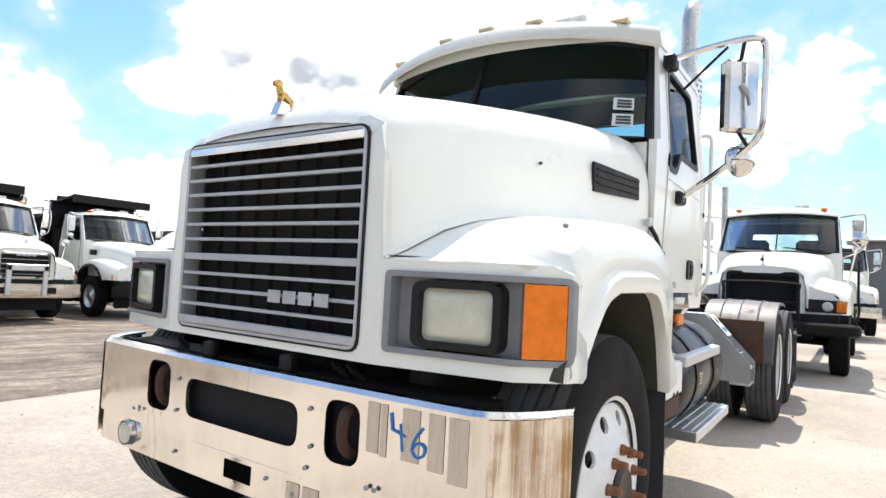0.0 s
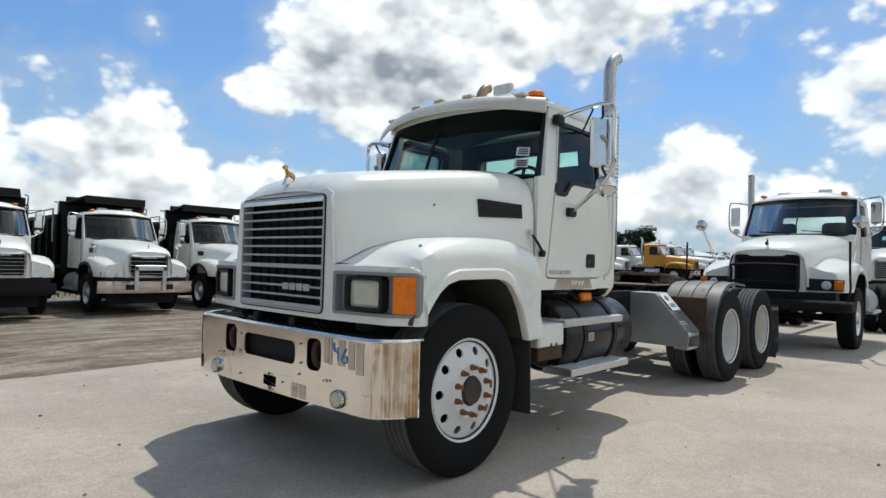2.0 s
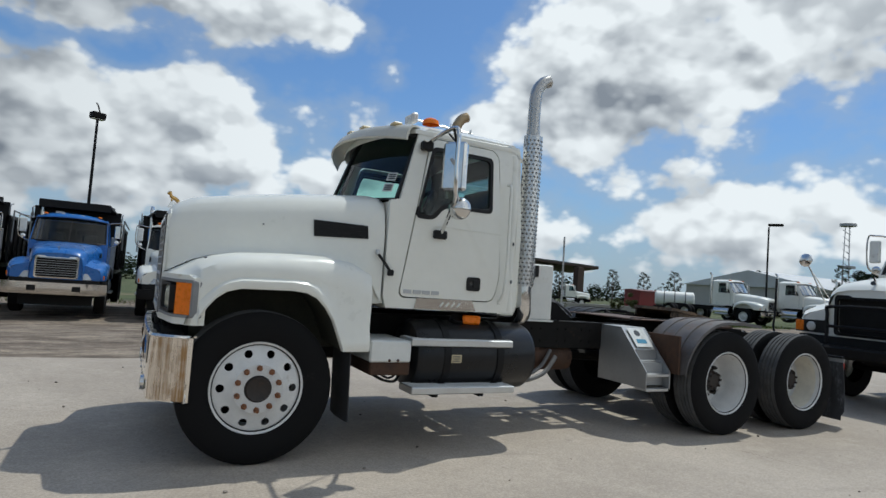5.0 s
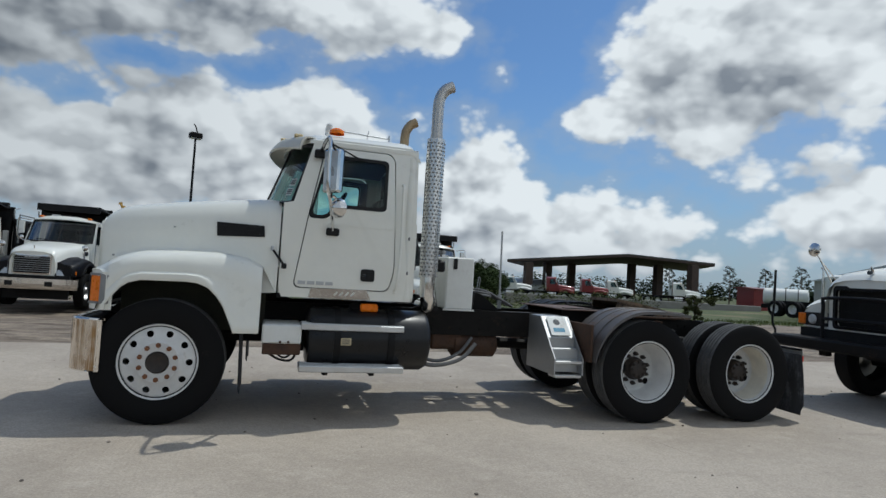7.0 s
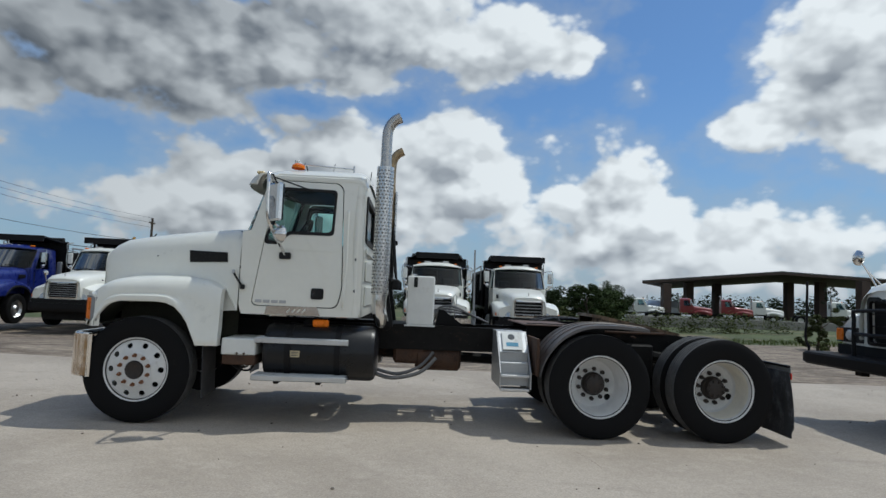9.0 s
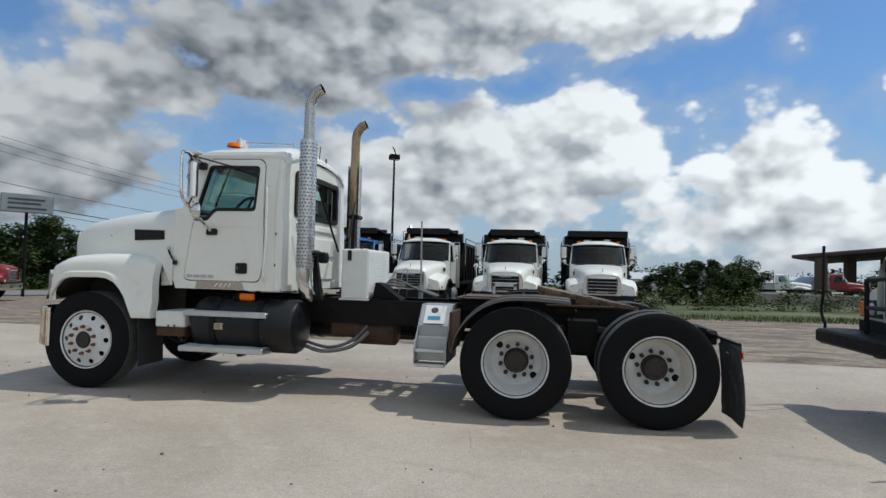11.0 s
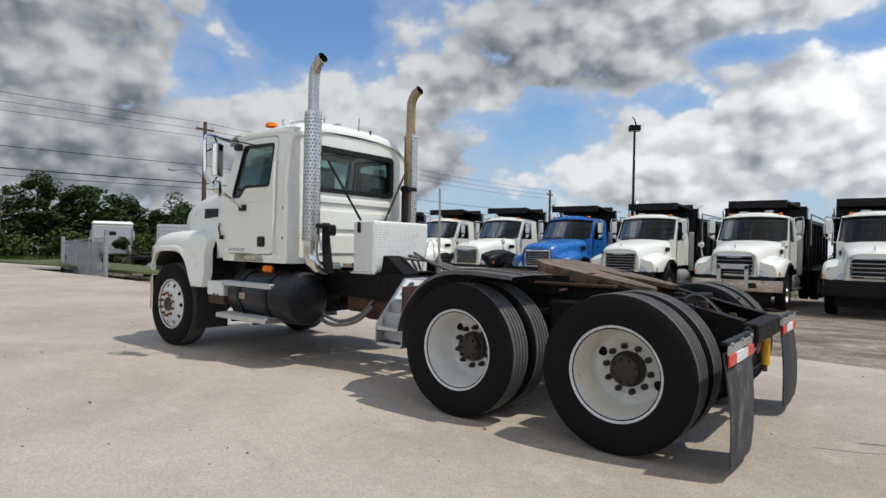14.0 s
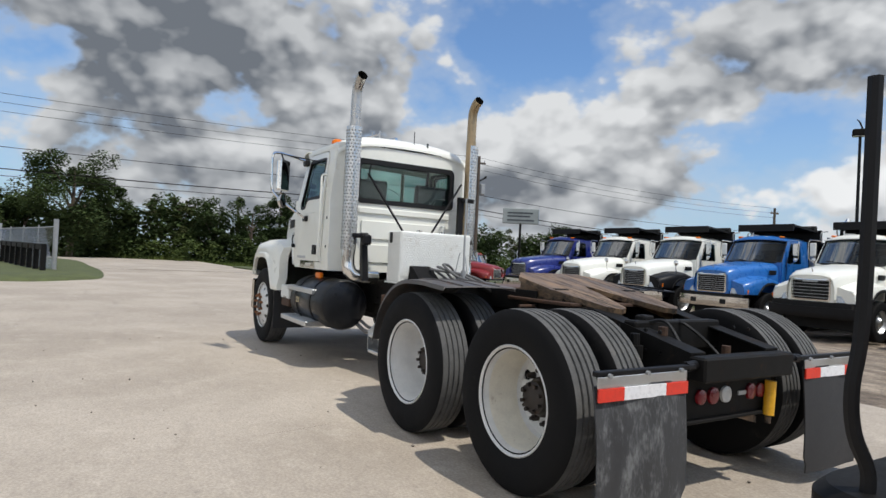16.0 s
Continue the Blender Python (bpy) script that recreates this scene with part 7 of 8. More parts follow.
    for k in (-1, 1):
        Shape().box(0.2, long, k * 0.36, k * 0.46, 0.78, 1.06).part("frame_rail", FRAME, Fm)
        tank = Shape().tube([(2.3, k * 0.85, 0.75), (2.34, k * 0.85, 0.75), (3.4, k * 0.85, 0.75), (3.44, k * 0.85, 0.75)], [0.2, 0.28, 0.28, 0.2], 20).part("fuel_tank", ALU_DULL if detail else CHROME, T)
        Shape().box(2.3, 3.3, k * 1.0, k * 1.2, 0.55, 0.60).part("step", ALU, T)
        far_wheel(T, 1.30, k * 1.0, 0.525, k, ALU if detail else WHEEL_WHITE)
        for x in (long - 1.7, long - 0.4):
            far_wheel(T, x, k * 1.09, 0.525, k, WHEEL_WHITE, 0.132, True)
            far_wheel(T, x, k * 0.76, 0.525, k, WHEEL_WHITE, 0.132, True)
    Shape().tube([(1.30, -0.9, 0.5), (1.30, 0.9, 0.5)], 0.06, 8).part("front_axle", FRAME, Fm)
    Shape().box(0.3, 3.0, -0.35, 0.35, 0.6, 1.2, 0.08).part("engine_block", FRAME, Fm)
    if body == "dump":
        D = new("dump_body")
        D.parent = T
        x0, x1, h0, h1 = 3.85, 8.9, 1.25, 2.72 + tall * 0.5
        b = Shape()
        for k in (-1, 1):
            b.box(x0, x1, k * 1.12, k * 1.20, h0, h1, 0.01)
        b.box(x0, x0 + 0.08, -1.20, 1.20, h0, 3.12, 0.01).box(x1 - 0.08, x1, -1.2, 1.2, h0, h1, 0.01).box(x0, x1, -1.12, 1.12, 1.10, 1.26)
        b.part("box", BLACK, D, "black steel dump box")
        me = Shape().box(0, 0.09, 1.20, 1.26, h0, h1, 0.01).mesh("side_rib", BLACK)
        me2 = Shape().box(0, 0.09, -1.26, -1.20, h0, h1, 0.01).mesh("side_rib", BLACK)
        for i in range(7):
            for q in (me, me2):
                o = new("side_rib", q)
                o.parent = D
                o.location = (x0 + 0.1 + i * 0.78, 0, 0)
        for k in (-1, 1):
            Shape().box(x0, x1, k * 1.20, k * 1.27, h1 - 0.12, h1, 0.01).part("top_rail", BLACK, D)
            Shape().tube(smooth_path([(x0, k * 1.22, h1), (x0 - 0.1, k * 1.24, 3.02 + tall), (x0 + 0.3, k * 1.24, 3.10 + tall)], 3), 0.022, 6).part("tarp_arm", ALU_DULL, D)
        # canopy over the cab
        Shape().sheet(lambda u, v: (2.72 + (x0 - 2.72) * v, u * (canopy + (1.10 - canopy) * v), 3.03 + 0.16 * (1 - v)), (-1, -0.5, 0, 0.5, 1), (0, 0.3, 1), (0, 0, 0.06)).part("cab_guard", BLACK, D, "black canopy over the cab")
        Shape().box(2.70, 2.76, -canopy, canopy, 3.03, 3.26, 0.01).part("guard_lip", BLACK, D)
        for k in (-1, 1):
            Shape().tube([(x0 + 0.2, k * 1.30, 1.9), (x0 + 0.2, k * 1.30, h1 + 0.16), (x1 - 0.2, k * 1.30, h1 + 0.10)], 0.025, 6).part("tarp_rail", ALU_DULL, D, "grey tarp rail along the box")
            Shape().box(3.60, 3.72, k * 0.98, k * 1.14, 0.95, 2.30, 0.02).part("side_ladder", ALU_DULL if k < 0 else BLACK, D)
        Shape().tube([(x0 + 0.05, -1.0, 3.18), (x0 + 0.05, 1.0, 3.18)], 0.09, 10).part("tarp_roll", SOOT_SHADE, D, "rolled black tarp")
    elif body == "sleeper":
        Shape().box(3.56, 5.0, -1.16, 1.16, 1.10, 3.05, 0.10).part("sleeper_box", ALU, T, "polished sleeper box behind the cab")
        Shape().box(2.9, 5.02, -1.18, 1.18, 2.95, 3.25, 0.14).part("roof_fairing", paint, T)
        for y, z in ((-0.75, 2.0), (0.75, 2.0), (0, 1.6), (-0.75, 1.45), (0.75, 1.45)):
            Shape().box(5.0, 5.025, y - 0.28, y + 0.28, z - 0.2, z + 0.2, 0.01).part("rear_panel", ALU_DULL, T)
        Shape().box(5.0, 5.03, -0.2, 0.2, 2.35, 2.6, 0.04).part("rear_vent", SOOT_SHADE, T)
        for k in (-1, 1):
            Shape().box(7.0, 7.2, k * 0.4, k * 1.2, 0.55, 1.0, 0.02).part("mud_flap", FLAP_CLEAN, T)
    return T


def build_row():
    """Dump trucks parked side by side, facing the concrete."""
    z = -0.29
    def put(x, y=12.9, turn=90):
        return pose(x, y, z, 0, 0, turn)
    g = "row of parked dump trucks"
    parked_truck("dump_truck", "white dump truck with black bumper and black box, parked on dirt", put(6.5, 13.2), WHITE, "black", bars=(5, 0.03), canopy=1.08, stack=0, light_bar=True, group=g, spot=False)
    parked_truck("dump_truck", "white dump truck with chrome bumper and aluminium push bar on dirt", put(3.35, 13.0), WHITE, "chrome", bars=(5, 0.016), canopy=0.82, bull=True, stack=0, light_bar=True, group=g)
    parked_truck("dump_truck", "white dump truck with black bumper and tall chrome stack on dirt", put(0.1, 12.9), WHITE, "black", bars=(6, 0.016), stack=1, tall=0.12, canopy=0.84, group=g, spot=False)
    parked_truck("dump_truck", "bright blue dump truck with chrome bumper, parked on dirt", put(-2.95, 13.1), BLUE, "chrome", bars=(8, 0.016), stack=1, group=g, spot=False)
    parked_truck("dump_truck", "white dump truck with black fenders and black stripe, parked on dirt", put(-6.0, 13.1), WHITE, "chrome", bars=(8, 0.016), dark_fender=True, stack=0, group=g)
    parked_truck("dump_truck", "white dump truck with chrome grille, parked on dirt", put(-9.2, 13.1), WHITE, "black", bars=(7, 0.016), stack=1, group=g)
    parked_truck("dump_truck", "dark blue dump truck, parked on dirt", put(-12.6, 13.1), NAVY, "chrome", bars=(8, 0.016), stack=1, group=g, spot=False)


def build_behind():
    """The white truck parked behind the tractor."""
    B = parked_truck("parked_truck", "white truck with black grille and black steel bumper on concrete", pose(8.236, -0.638, 0, 0, 0, 0.5), WHITE, "beam", body="frame", bars=(4, 0.02), grille=BLACK, stack=0, light_bar=True, lamp="dark", spot=False)
    for k in (-1, 1):
        Shape().tube([(0.80, k * 1.09, 1.45), (0.56, k * 1.20, 1.98), (0.50, k * 1.24, 2.10)], 0.013, 6).tube([(0.98, k * 1.10, 1.48), (0.56, k * 1.20, 1.98)], 0.010, 6).part("mirror_post", CHROME, B)
        Shape().lathe([(-0.05, 0), (-0.035, 0.06), (0, 0.105), (0.02, 0.105), (0.03, 0)], (0.48, k * 1.24, 2.12), "x", 20).part("fender_mirror", CHROME, B, "round chrome fender mirror")
    Shape().cyl((2.62, 0.98, 1.2), (2.62, 0.98, 3.32), 0.065, n=14).part("exhaust_pipe", STACK, B, "straight grey exhaust pipe")
    # heavy steel bumper with marker rods
    beam = []
    for d, z in ((0.03, 0.695), (0.0, 0.72), (0.0, 0.825), (0.02, 0.848), (0.05, 0.853)):
        beam.append([(u, w, z) for u, w in rounded([(-0.37 + d, -1.27 + d), (0.06, -1.27 + d), (0.06, 1.22 - d), (-0.37 + d, 1.22 - d)], 0.16, 8)])
    Shape().loft(beam, True, True).part("steel_bumper", FRAME, B, "heavy black steel beam bumper with rounded ends")
    for k in (-1, 1):
        Shape().tube(smooth_path([(-0.236, k * 1.20, 0.84), (-0.236, k * 1.20, 0.90), (-0.255, k * 1.225, 0.98), (-0.258, k * 1.235, 1.08), (-0.246, k * 1.225, 1.25), (-0.242, k * 1.22, 1.772)], 4), 0.0165, 8).part("marker_rod", BLACK, B, "black bumper marker rod")
        Shape().box(0.0, 0.10, k * 0.55, k * 0.68, 0.60, 0.75, 0.01).part("bumper_bracket", FRAME, B)
    G = new("grille_guard")
    G.parent = B
    Shape().tube(smooth_path([(-0.14, -0.5, 0.82), (-0.14, -0.5, 1.30), (-0.13, -0.44, 1.40), (-0.13, 0.44, 1.40), (-0.14, 0.5, 1.30), (-0.14, 0.5, 0.82)], 3), 0.024, 8).part("guard_loop", BLACK, G, "black tube guard before the grille")
    Shape().tube([(-0.14, -0.5, 1.12), (-0.14, 0.5, 1.12)], 0.022, 8).part("guard_bar", BLACK, G)
    Shape().lathe([(-0.01, 0), (0, 0.03), (0.02, 0.03)], (0.03, 0, 1.76), "x", 10).part("badge", INK, B)


build_tractor()
build_ground()
build_row()
build_behind()

# ---- surroundings ----
BARK = mat("bark", (0.10, 0.075, 0.055), 0.9, var=0.3, scale=8, bump=0.01, bscale=30)
LEAF = mat("leaves", (0.046, 0.068, 0.024), 0.9, var=0.35, scale=0.6, island=0.35, spec=0.12)
LEAF_OLIVE = mat("olive_leaves", (0.075, 0.088, 0.034), 0.9, var=0.35, scale=0.6, island=0.35, spec=0.12)
LEAF_BRIGHT = mat("bright_brush_leaves", (0.070, 0.098, 0.030), 0.9, var=0.35, scale=0.6, island=0.35, spec=0.12)
LEAF_DARK = mat("dark_needles", (0.030, 0.044, 0.024), 0.9, var=0.35, scale=0.8, island=0.4, spec=0.12)
GRASS = mat("grass_blades", (0.085, 0.112, 0.030), 0.9, var=0.3, scale=1.0, island=0.45, spec=0.12)
WOODPOLE = mat("weathered_pole_wood", (0.085, 0.065, 0.05), 0.9, var=0.3, scale=6, stretch=(1, 1, 0.1))
GALV = mat("galvanised_steel", (0.36, 0.37, 0.38), 0.5, 0.6, var=0.15, scale=5)
SHEDROOF = mat("rusty_brown_sheet", (0.075, 0.048, 0.038), 0.7, var=0.25, scale=0.8, dirt=(0.16, 0.09, 0.06), dirt_amount=0.2, dirt_scale=1)
ROOFWHITE = mat("pale_metal_roof", (0.55, 0.56, 0.56), 0.5, 0.2, var=0.08, scale=0.5)
GREYWALL = mat("grey_metal_siding", (0.16, 0.165, 0.17), 0.55, 0.1, var=0.1, scale=0.6)
SIGN = mat("sun_bleached_sign", (0.26, 0.29, 0.29), 0.6, var=0.15, scale=1.5)
SIGNBLUE = mat("blue_sign_side", (0.16, 0.32, 0.62), 0.6, var=0.1)


class Leaves:
    """Many small leaf faces, gathered clump by clump into one mesh."""

    def __init__(self, seed):
        self.rng = np.random.default_rng(seed)
        self.quads = []

    def clump(self, centre, size, n, leaf, flat=0.8):
        g = self.rng
        d = g.normal(size=(n, 3))
        d *= (size * g.random((n, 1)) ** 0.38) / (np.linalg.norm(d, axis=1, keepdims=True) + 1e-6)
        p = np.array(tuple(centre)) + d * (1, 1, flat)
        a, q = g.uniform(0, 6.283, n), leaf * g.uniform(0.6, 1.4, n)
        b = np.stack([np.cos(a) * q, np.sin(a) * q, g.uniform(-0.45, 0.45, n) * q], 1)
        u = np.stack([-np.sin(a) * q * 0.5, np.cos(a) * q * 0.5, g.uniform(-0.55, 0.55, n) * q], 1)
        self.quads.append(np.stack([p - b, p - u, p + b, p + u], 1))

    def part(self, name, material, parent):
        v = np.concatenate(self.quads).reshape(-1, 3)
        n = len(v) // 4
        me = bpy.data.meshes.new(name)
        me.vertices.add(4 * n)
        me.vertices.foreach_set("co", v.astype(np.float32).ravel())
        me.loops.add(4 * n)
        me.loops.foreach_set("vertex_index", np.arange(4 * n, dtype=np.int32))
        me.polygons.add(n)
        me.polygons.foreach_set("loop_start", np.arange(0, 4 * n, 4, dtype=np.int32))
        me.update(calc_edges=True)
        me.materials.append(material)
        ob = new(name, me)
        ob.parent = parent
        return ob


def tree(x, y, h, spread_, seed, leaf_mat=None, clumps=46, bare=0.25, leaf=0.10, label="broad green tree with an uneven crown", open_=0.8, dens=1.0):
    """Trunk, limbs that fork towards lobes of the crown, and leaf clumps round each lobe's twigs."""
    r = random.Random(seed)
    leaf_mat = leaf_mat or LEAF
    z = level(x, y) - 0.1
    T = thing("tree", label, "tree", pose(x, y, z))
    w, c = Shape(), Leaves(seed)
    lean = (r.uniform(-0.3, 0.3), r.uniform(-0.3, 0.3))
    topz = h * 0.80
    w.tube([(0, 0, 0), (lean[0] * 0.3, lean[1] * 0.3, topz * 0.4), (lean[0], lean[1], topz)], [h * 0.030, h * 0.022, h * 0.006], 8)
    lobes = max(5, clumps // 6)
    for i in range(lobes):
        t = (i + r.uniform(0.2, 0.8)) / lobes
        a = i * 2.4 + r.uniform(-0.5, 0.5)
        zz = h * (bare + (0.88 - bare) * t)
        reach = spread_ * (0.45 + 0.55 * math.sin(math.pi * min(1, 0.2 + 0.72 * t))) * r.uniform(0.35, 0.85)
        lobe = Vector((lean[0] * t + reach * math.cos(a), lean[1] * t + reach * math.sin(a), zz))
        root = Vector((lean[0] * t * 0.6, lean[1] * t * 0.6, max(h * 0.16, zz * 0.66)))
        w.tube([root, root.lerp(lobe, 0.55) + Vector((0, 0, h * 0.02)), lobe], [h * 0.012, h * 0.008, h * 0.003], 5)
        size = spread_ * r.uniform(0.36, 0.54)
        for j in range(6):
            q = Vector((r.gauss(0, 1), r.gauss(0, 1), r.gauss(0, 0.7))).normalized() * size * r.uniform(0.3, 1.0)
            c.clump(lobe + q, size * r.uniform(0.36, 0.66) * open_, int(230 * dens * r.uniform(0.6, 1.3)), leaf)
            if j % 3 == 0:
                w.tube([lobe, lobe + q], [h * 0.004, h * 0.002], 4)
    w.part("trunk", BARK, T)
    c.part("crown", leaf_mat, T)
    return T


def pine(x, y, h, seed):
    r = random.Random(seed)
    T = thing("pine_tree", "tall thin pine with a sparse dark crown", "tree", pose(x, y, level(x, y) - 0.1))
    w, c = Shape(), Leaves(seed)
    w.tube([(0, 0, 0), (0.1, 0, h * 0.5), (0, 0.1, h)], [h * 0.02, h * 0.014, h * 0.004], 6)
    for i in range(18):
        t = 0.55 + 0.45 * i / 17
        a = i * 2.4
        reach = h * 0.16 * (1.25 - t) * r.uniform(1.0, 1.7) + 0.2
        p = (reach * math.cos(a), reach * math.sin(a), h * t + 0.1)
        w.tube([(0, 0, h * t - 0.1), p], [0.04, 0.02], 4)
        c.clump(p, h * 0.055, 40, 0.12)
    w.part("trunk", BARK, T)
    c.part("crown", LEAF_DARK, T)


def woods(name, label, points, h, seed, leaf_mat, leaf=0.5, n=30, size=2.2):
    """Far trees that run together."""
    r = random.Random(seed)
    s = Leaves(seed)
    for (x0, y0), (x1, y1) in zip(points, points[1:]):
        d = math.hypot(x1 - x0, y1 - y0)
        steps = int(d / (size * 0.75)) + 1
        for i in range(steps):
            t = i / steps
            x, y = x0 + (x1 - x0) * t + r.uniform(-1, 1) * size, y0 + (y1 - y0) * t + r.uniform(-1, 1) * size
            z, hh = level(x, y), h * r.uniform(0.55, 1.12)
            m = max(2, int(hh / size * 1.7))
            for j in range(m):
                s.clump((x + r.uniform(-1, 1) * size * 0.6, y + r.uniform(-1, 1) * size * 0.6, z + hh * (j + 0.35) / m), size * r.uniform(0.6, 1.1), n, leaf)
    tagged(s.part(name, leaf_mat, None), label, "trees", kind="stuff")


def tufts(name, label, boxes, seed, material, h):
    r = random.Random(seed)
    s = Shape()
    for x0, x1, y0, y1, n in boxes:
        for _ in range(n):
            x, y = r.uniform(x0, x1), r.uniform(y0, y1)
            z, k, a = level(x, y), h * r.uniform(0.4, 1.3), r.uniform(0, 6.28)
            dx, dy = math.cos(a) * k * 0.25, math.sin(a) * k * 0.25
            s.add([(x - dx * 0.4, y - dy * 0.4, z - 0.02), (x + dx * 0.4, y + dy * 0.4, z - 0.02), (x + dx + r.uniform(-k, k) * 0.4, y + dy, z + k)], [(0, 1, 2)])
    tagged(s.part(name, material, None, "", 0, fix=False), label, "grass", kind="stuff")


def yard_lamp(x, y, h, double, turn=0):
    L = thing("yard_lamp", "tall dark yard light pole with box floodlights" if double else "tall dark pole with one flat yard light", "street lamp", pose(x, y, level(x, y), 0, 0, turn))
    top = h - level(x, y)
    Shape().tube([(0, 0, 0), (0, 0, top - 0.2)], [0.075, 0.05], 8).part("pole", BLACK, L)
    if double:
        Shape().box(-0.26, 0.26, -0.18, 0.18, top - 0.24, top + 0.02, 0.03).part("lamp_head", FRAME, L)
        Shape().tube([(0.08, 0, top), (-0.02, 0, top + 0.30), (-0.12, 0, top + 0.42)], [0.03, 0.03, 0.02], 6).part("second_head", FRAME, L)
        Shape().box(-0.24, 0.24, -0.15, 0.15, top - 0.255, top - 0.243).part("lens", CLEARLENS, L)
    else:
        Shape().box(-0.05, 0.85, -0.16, 0.16, top - 0.14, top + 0.02, 0.03).part("lamp_head", FRAME, L)


def utility_pole(x, y, h, arms=True, cans=False, street=False):
    P = thing("utility_pole", "weathered wooden utility pole with cross fittings", "utility pole", pose(x, y, level(x, y)))
    top = h - level(x, y)
    Shape().tube([(0, 0, 0), (0, 0, top)], [0.17, 0.11], 8).part("pole", WOODPOLE, P)
    if arms:
        Shape().box(-0.05, 0.05, -0.6, 0.6, top - 0.55, top - 0.43, 0.01).part("cross_arm", WOODPOLE, P)
        for q in (-0.5, 0.5):
            Shape().cyl((0, q, top - 0.43), (0, q, top - 0.28), 0.04, n=6).part("insulator", ALU_DULL, P)
        Shape().tube(smooth_path([(0, 0, top - 1.9), (0.25, 0.3, top - 1.7), (0.3, 0.5, top - 1.5), (0.15, 0.55, top - 1.65)]), 0.05, 6).part("bracket", FRAME, P)
    if cans:
        for q in (-0.45, 0.35):
            Shape().tube([(0.1, q, top - 2.9), (0.1, q, top - 2.85), (0.1, q, top - 2.1), (0.1, q, top - 2.05)], [0.15, 0.22, 0.22, 0.15], 12).part("transformer", GALV, P, "grey transformer can")
    if street:
        Shape().tube(smooth_path([(0, 0, 6.1), (0.3, -1.0, 6.5), (0.6, -2.2, 6.35)]), 0.04, 6).part("lamp_arm", GALV, P)
        Shape().box(0.5, 0.75, -2.6, -2.1, 6.28, 6.40, 0.03).part("lamp_head", GALV, P)


def wires():
    s = Shape()
    def span(a, b, sag, r=0.012):
        a, b = Vector(a), Vector(b)
        s.tube([a.lerp(b, t) - Vector((0, 0, 4 * sag * t * (1 - t))) for t in spread(0, 1, 11)], r, 4)
    for z in (9.0, 8.55, 8.1):
        dz = 0.2
        span((-28.7, 21.4, z + 0.05), (-27.9, 14.7, z - dz), 0.1, 0.013)
        span((-28.7, 21.4, z), (-24, 52, z - 1.4), 0.5, 0.013)
        span((-27.9, 14.7, z - dz), (-29, -38, z + 0.6), 0.7, 0.013)
    for z, r in ((6.2, 0.02), (5.1, 0.035), (4.75, 0.02)):
        span((-28.7, 21.4, z), (-27.9, 14.7, z - 0.1), 0.05, r)
        span((-28.7, 21.4, z), (-24, 52, z - 0.9), 0.5, r)
        span((-27.9, 14.7, z - 0.1), (-29, -38, z + 0.3), 0.5, r)
    span((-72, 12.8, 5.2), (-29, -38, 6.0), 0.4, 0.03)
    tagged(s.part("power_lines", FRAME, None), "black power and telephone wires along the street", "wires", kind="stuff")


def open_shed():
    S = thing("open_shed", "open-sided pole shed with a low brown gable roof", "shed")
    L, R = Vector((47.5, 112.5, 0)), Vector((83.0, 92.0, 0))
    d = (R - L).normalized()
    back = Vector((-d.y, d.x, 0)) * 40
    eL, eR, pk = 5.15, 6.4, 7.5
    mid = L.lerp(R, 0.60)
    for a, b, za, zb in ((L, mid, eL, pk), (mid, R, pk, eR)):
        p = [(*(a.xy), za), (*(b.xy), zb), (*((b + back).xy), zb), (*((a + back).xy), za)]
        Shape().add(p + [(x, y, z + 0.5) for x, y, z in p], [(0, 1, 2, 3), (4, 7, 6, 5), (0, 4, 5, 1), (1, 5, 6, 2), (2, 6, 7, 3), (3, 7, 4, 0)]).part("roof", SHEDROOF, S, "brown sheet-metal roof slope")
        Shape().add([(p[0][0], p[0][1] - 0.05, p[0][2] + 0.42), (p[1][0], p[1][1] - 0.05, p[1][2] + 0.42), (p[1][0], p[1][1] - 0.05, p[1][2] + 0.62), (p[0][0], p[0][1] - 0.05, p[0][2] + 0.62)], [(0, 1, 2, 3)]).part("fascia", GREYWALL, S)
    eye = Vector((0.92, -6.63, 0))
    for bearing, dist, z in ((66.6, 128, 5.3), (64.8, 138, 5.8), (62.6, 150, 6.2), (57.2, 155, 7.1), (54.9, 142, 6.8), (52.0, 128, 6.5)):
        q = eye + Vector((math.cos(math.radians(bearing)), math.sin(math.radians(bearing)), 0)) * dist
        Shape().box(q.x - 0.8, q.x + 0.8, q.y - 0.8, q.y + 0.8, level(q.x, q.y) - 0.3, z, 0.03).part("post", SHEDROOF, S, "brown timber post")
    W = thing("loading_wall", "long low grey concrete wall", "wall", kind="structure")
    Shape().box(20, 47, 42.0, 42.5, -0.9, 0.25, 0.03).part("wall_block", mat("grey_concrete", (0.26, 0.25, 0.23), 0.9, var=0.15, scale=1), W)


def sign_board():
    S = thing("sign_board", "sun-bleached roadside sign box with a blue end", "sign", pose(-27.3, 24.5, 0, 0, 0, -38))
    Shape().box(-0.25, 0.25, -1.35, 1.35, 4.2, 5.35, 0.04).part("sign_box", SIGN, S)
    Shape().box(-0.24, 0.24, 1.351, 1.36, 4.22, 5.33).part("blue_end", SIGNBLUE, S)
    for z, a, b in ((5.0, -1.0, 0.9), (4.75, -1.0, 0.7), (4.45, -1.0, 1.0)):
        Shape().box(0.252, 0.26, a, b, z - 0.06, z + 0.06).part("lettering_bar", INK, S)
    Shape().tube([(0, 0, -1.5), (0, 0, 4.2)], 0.09, 8).part("post", FRAME, S)


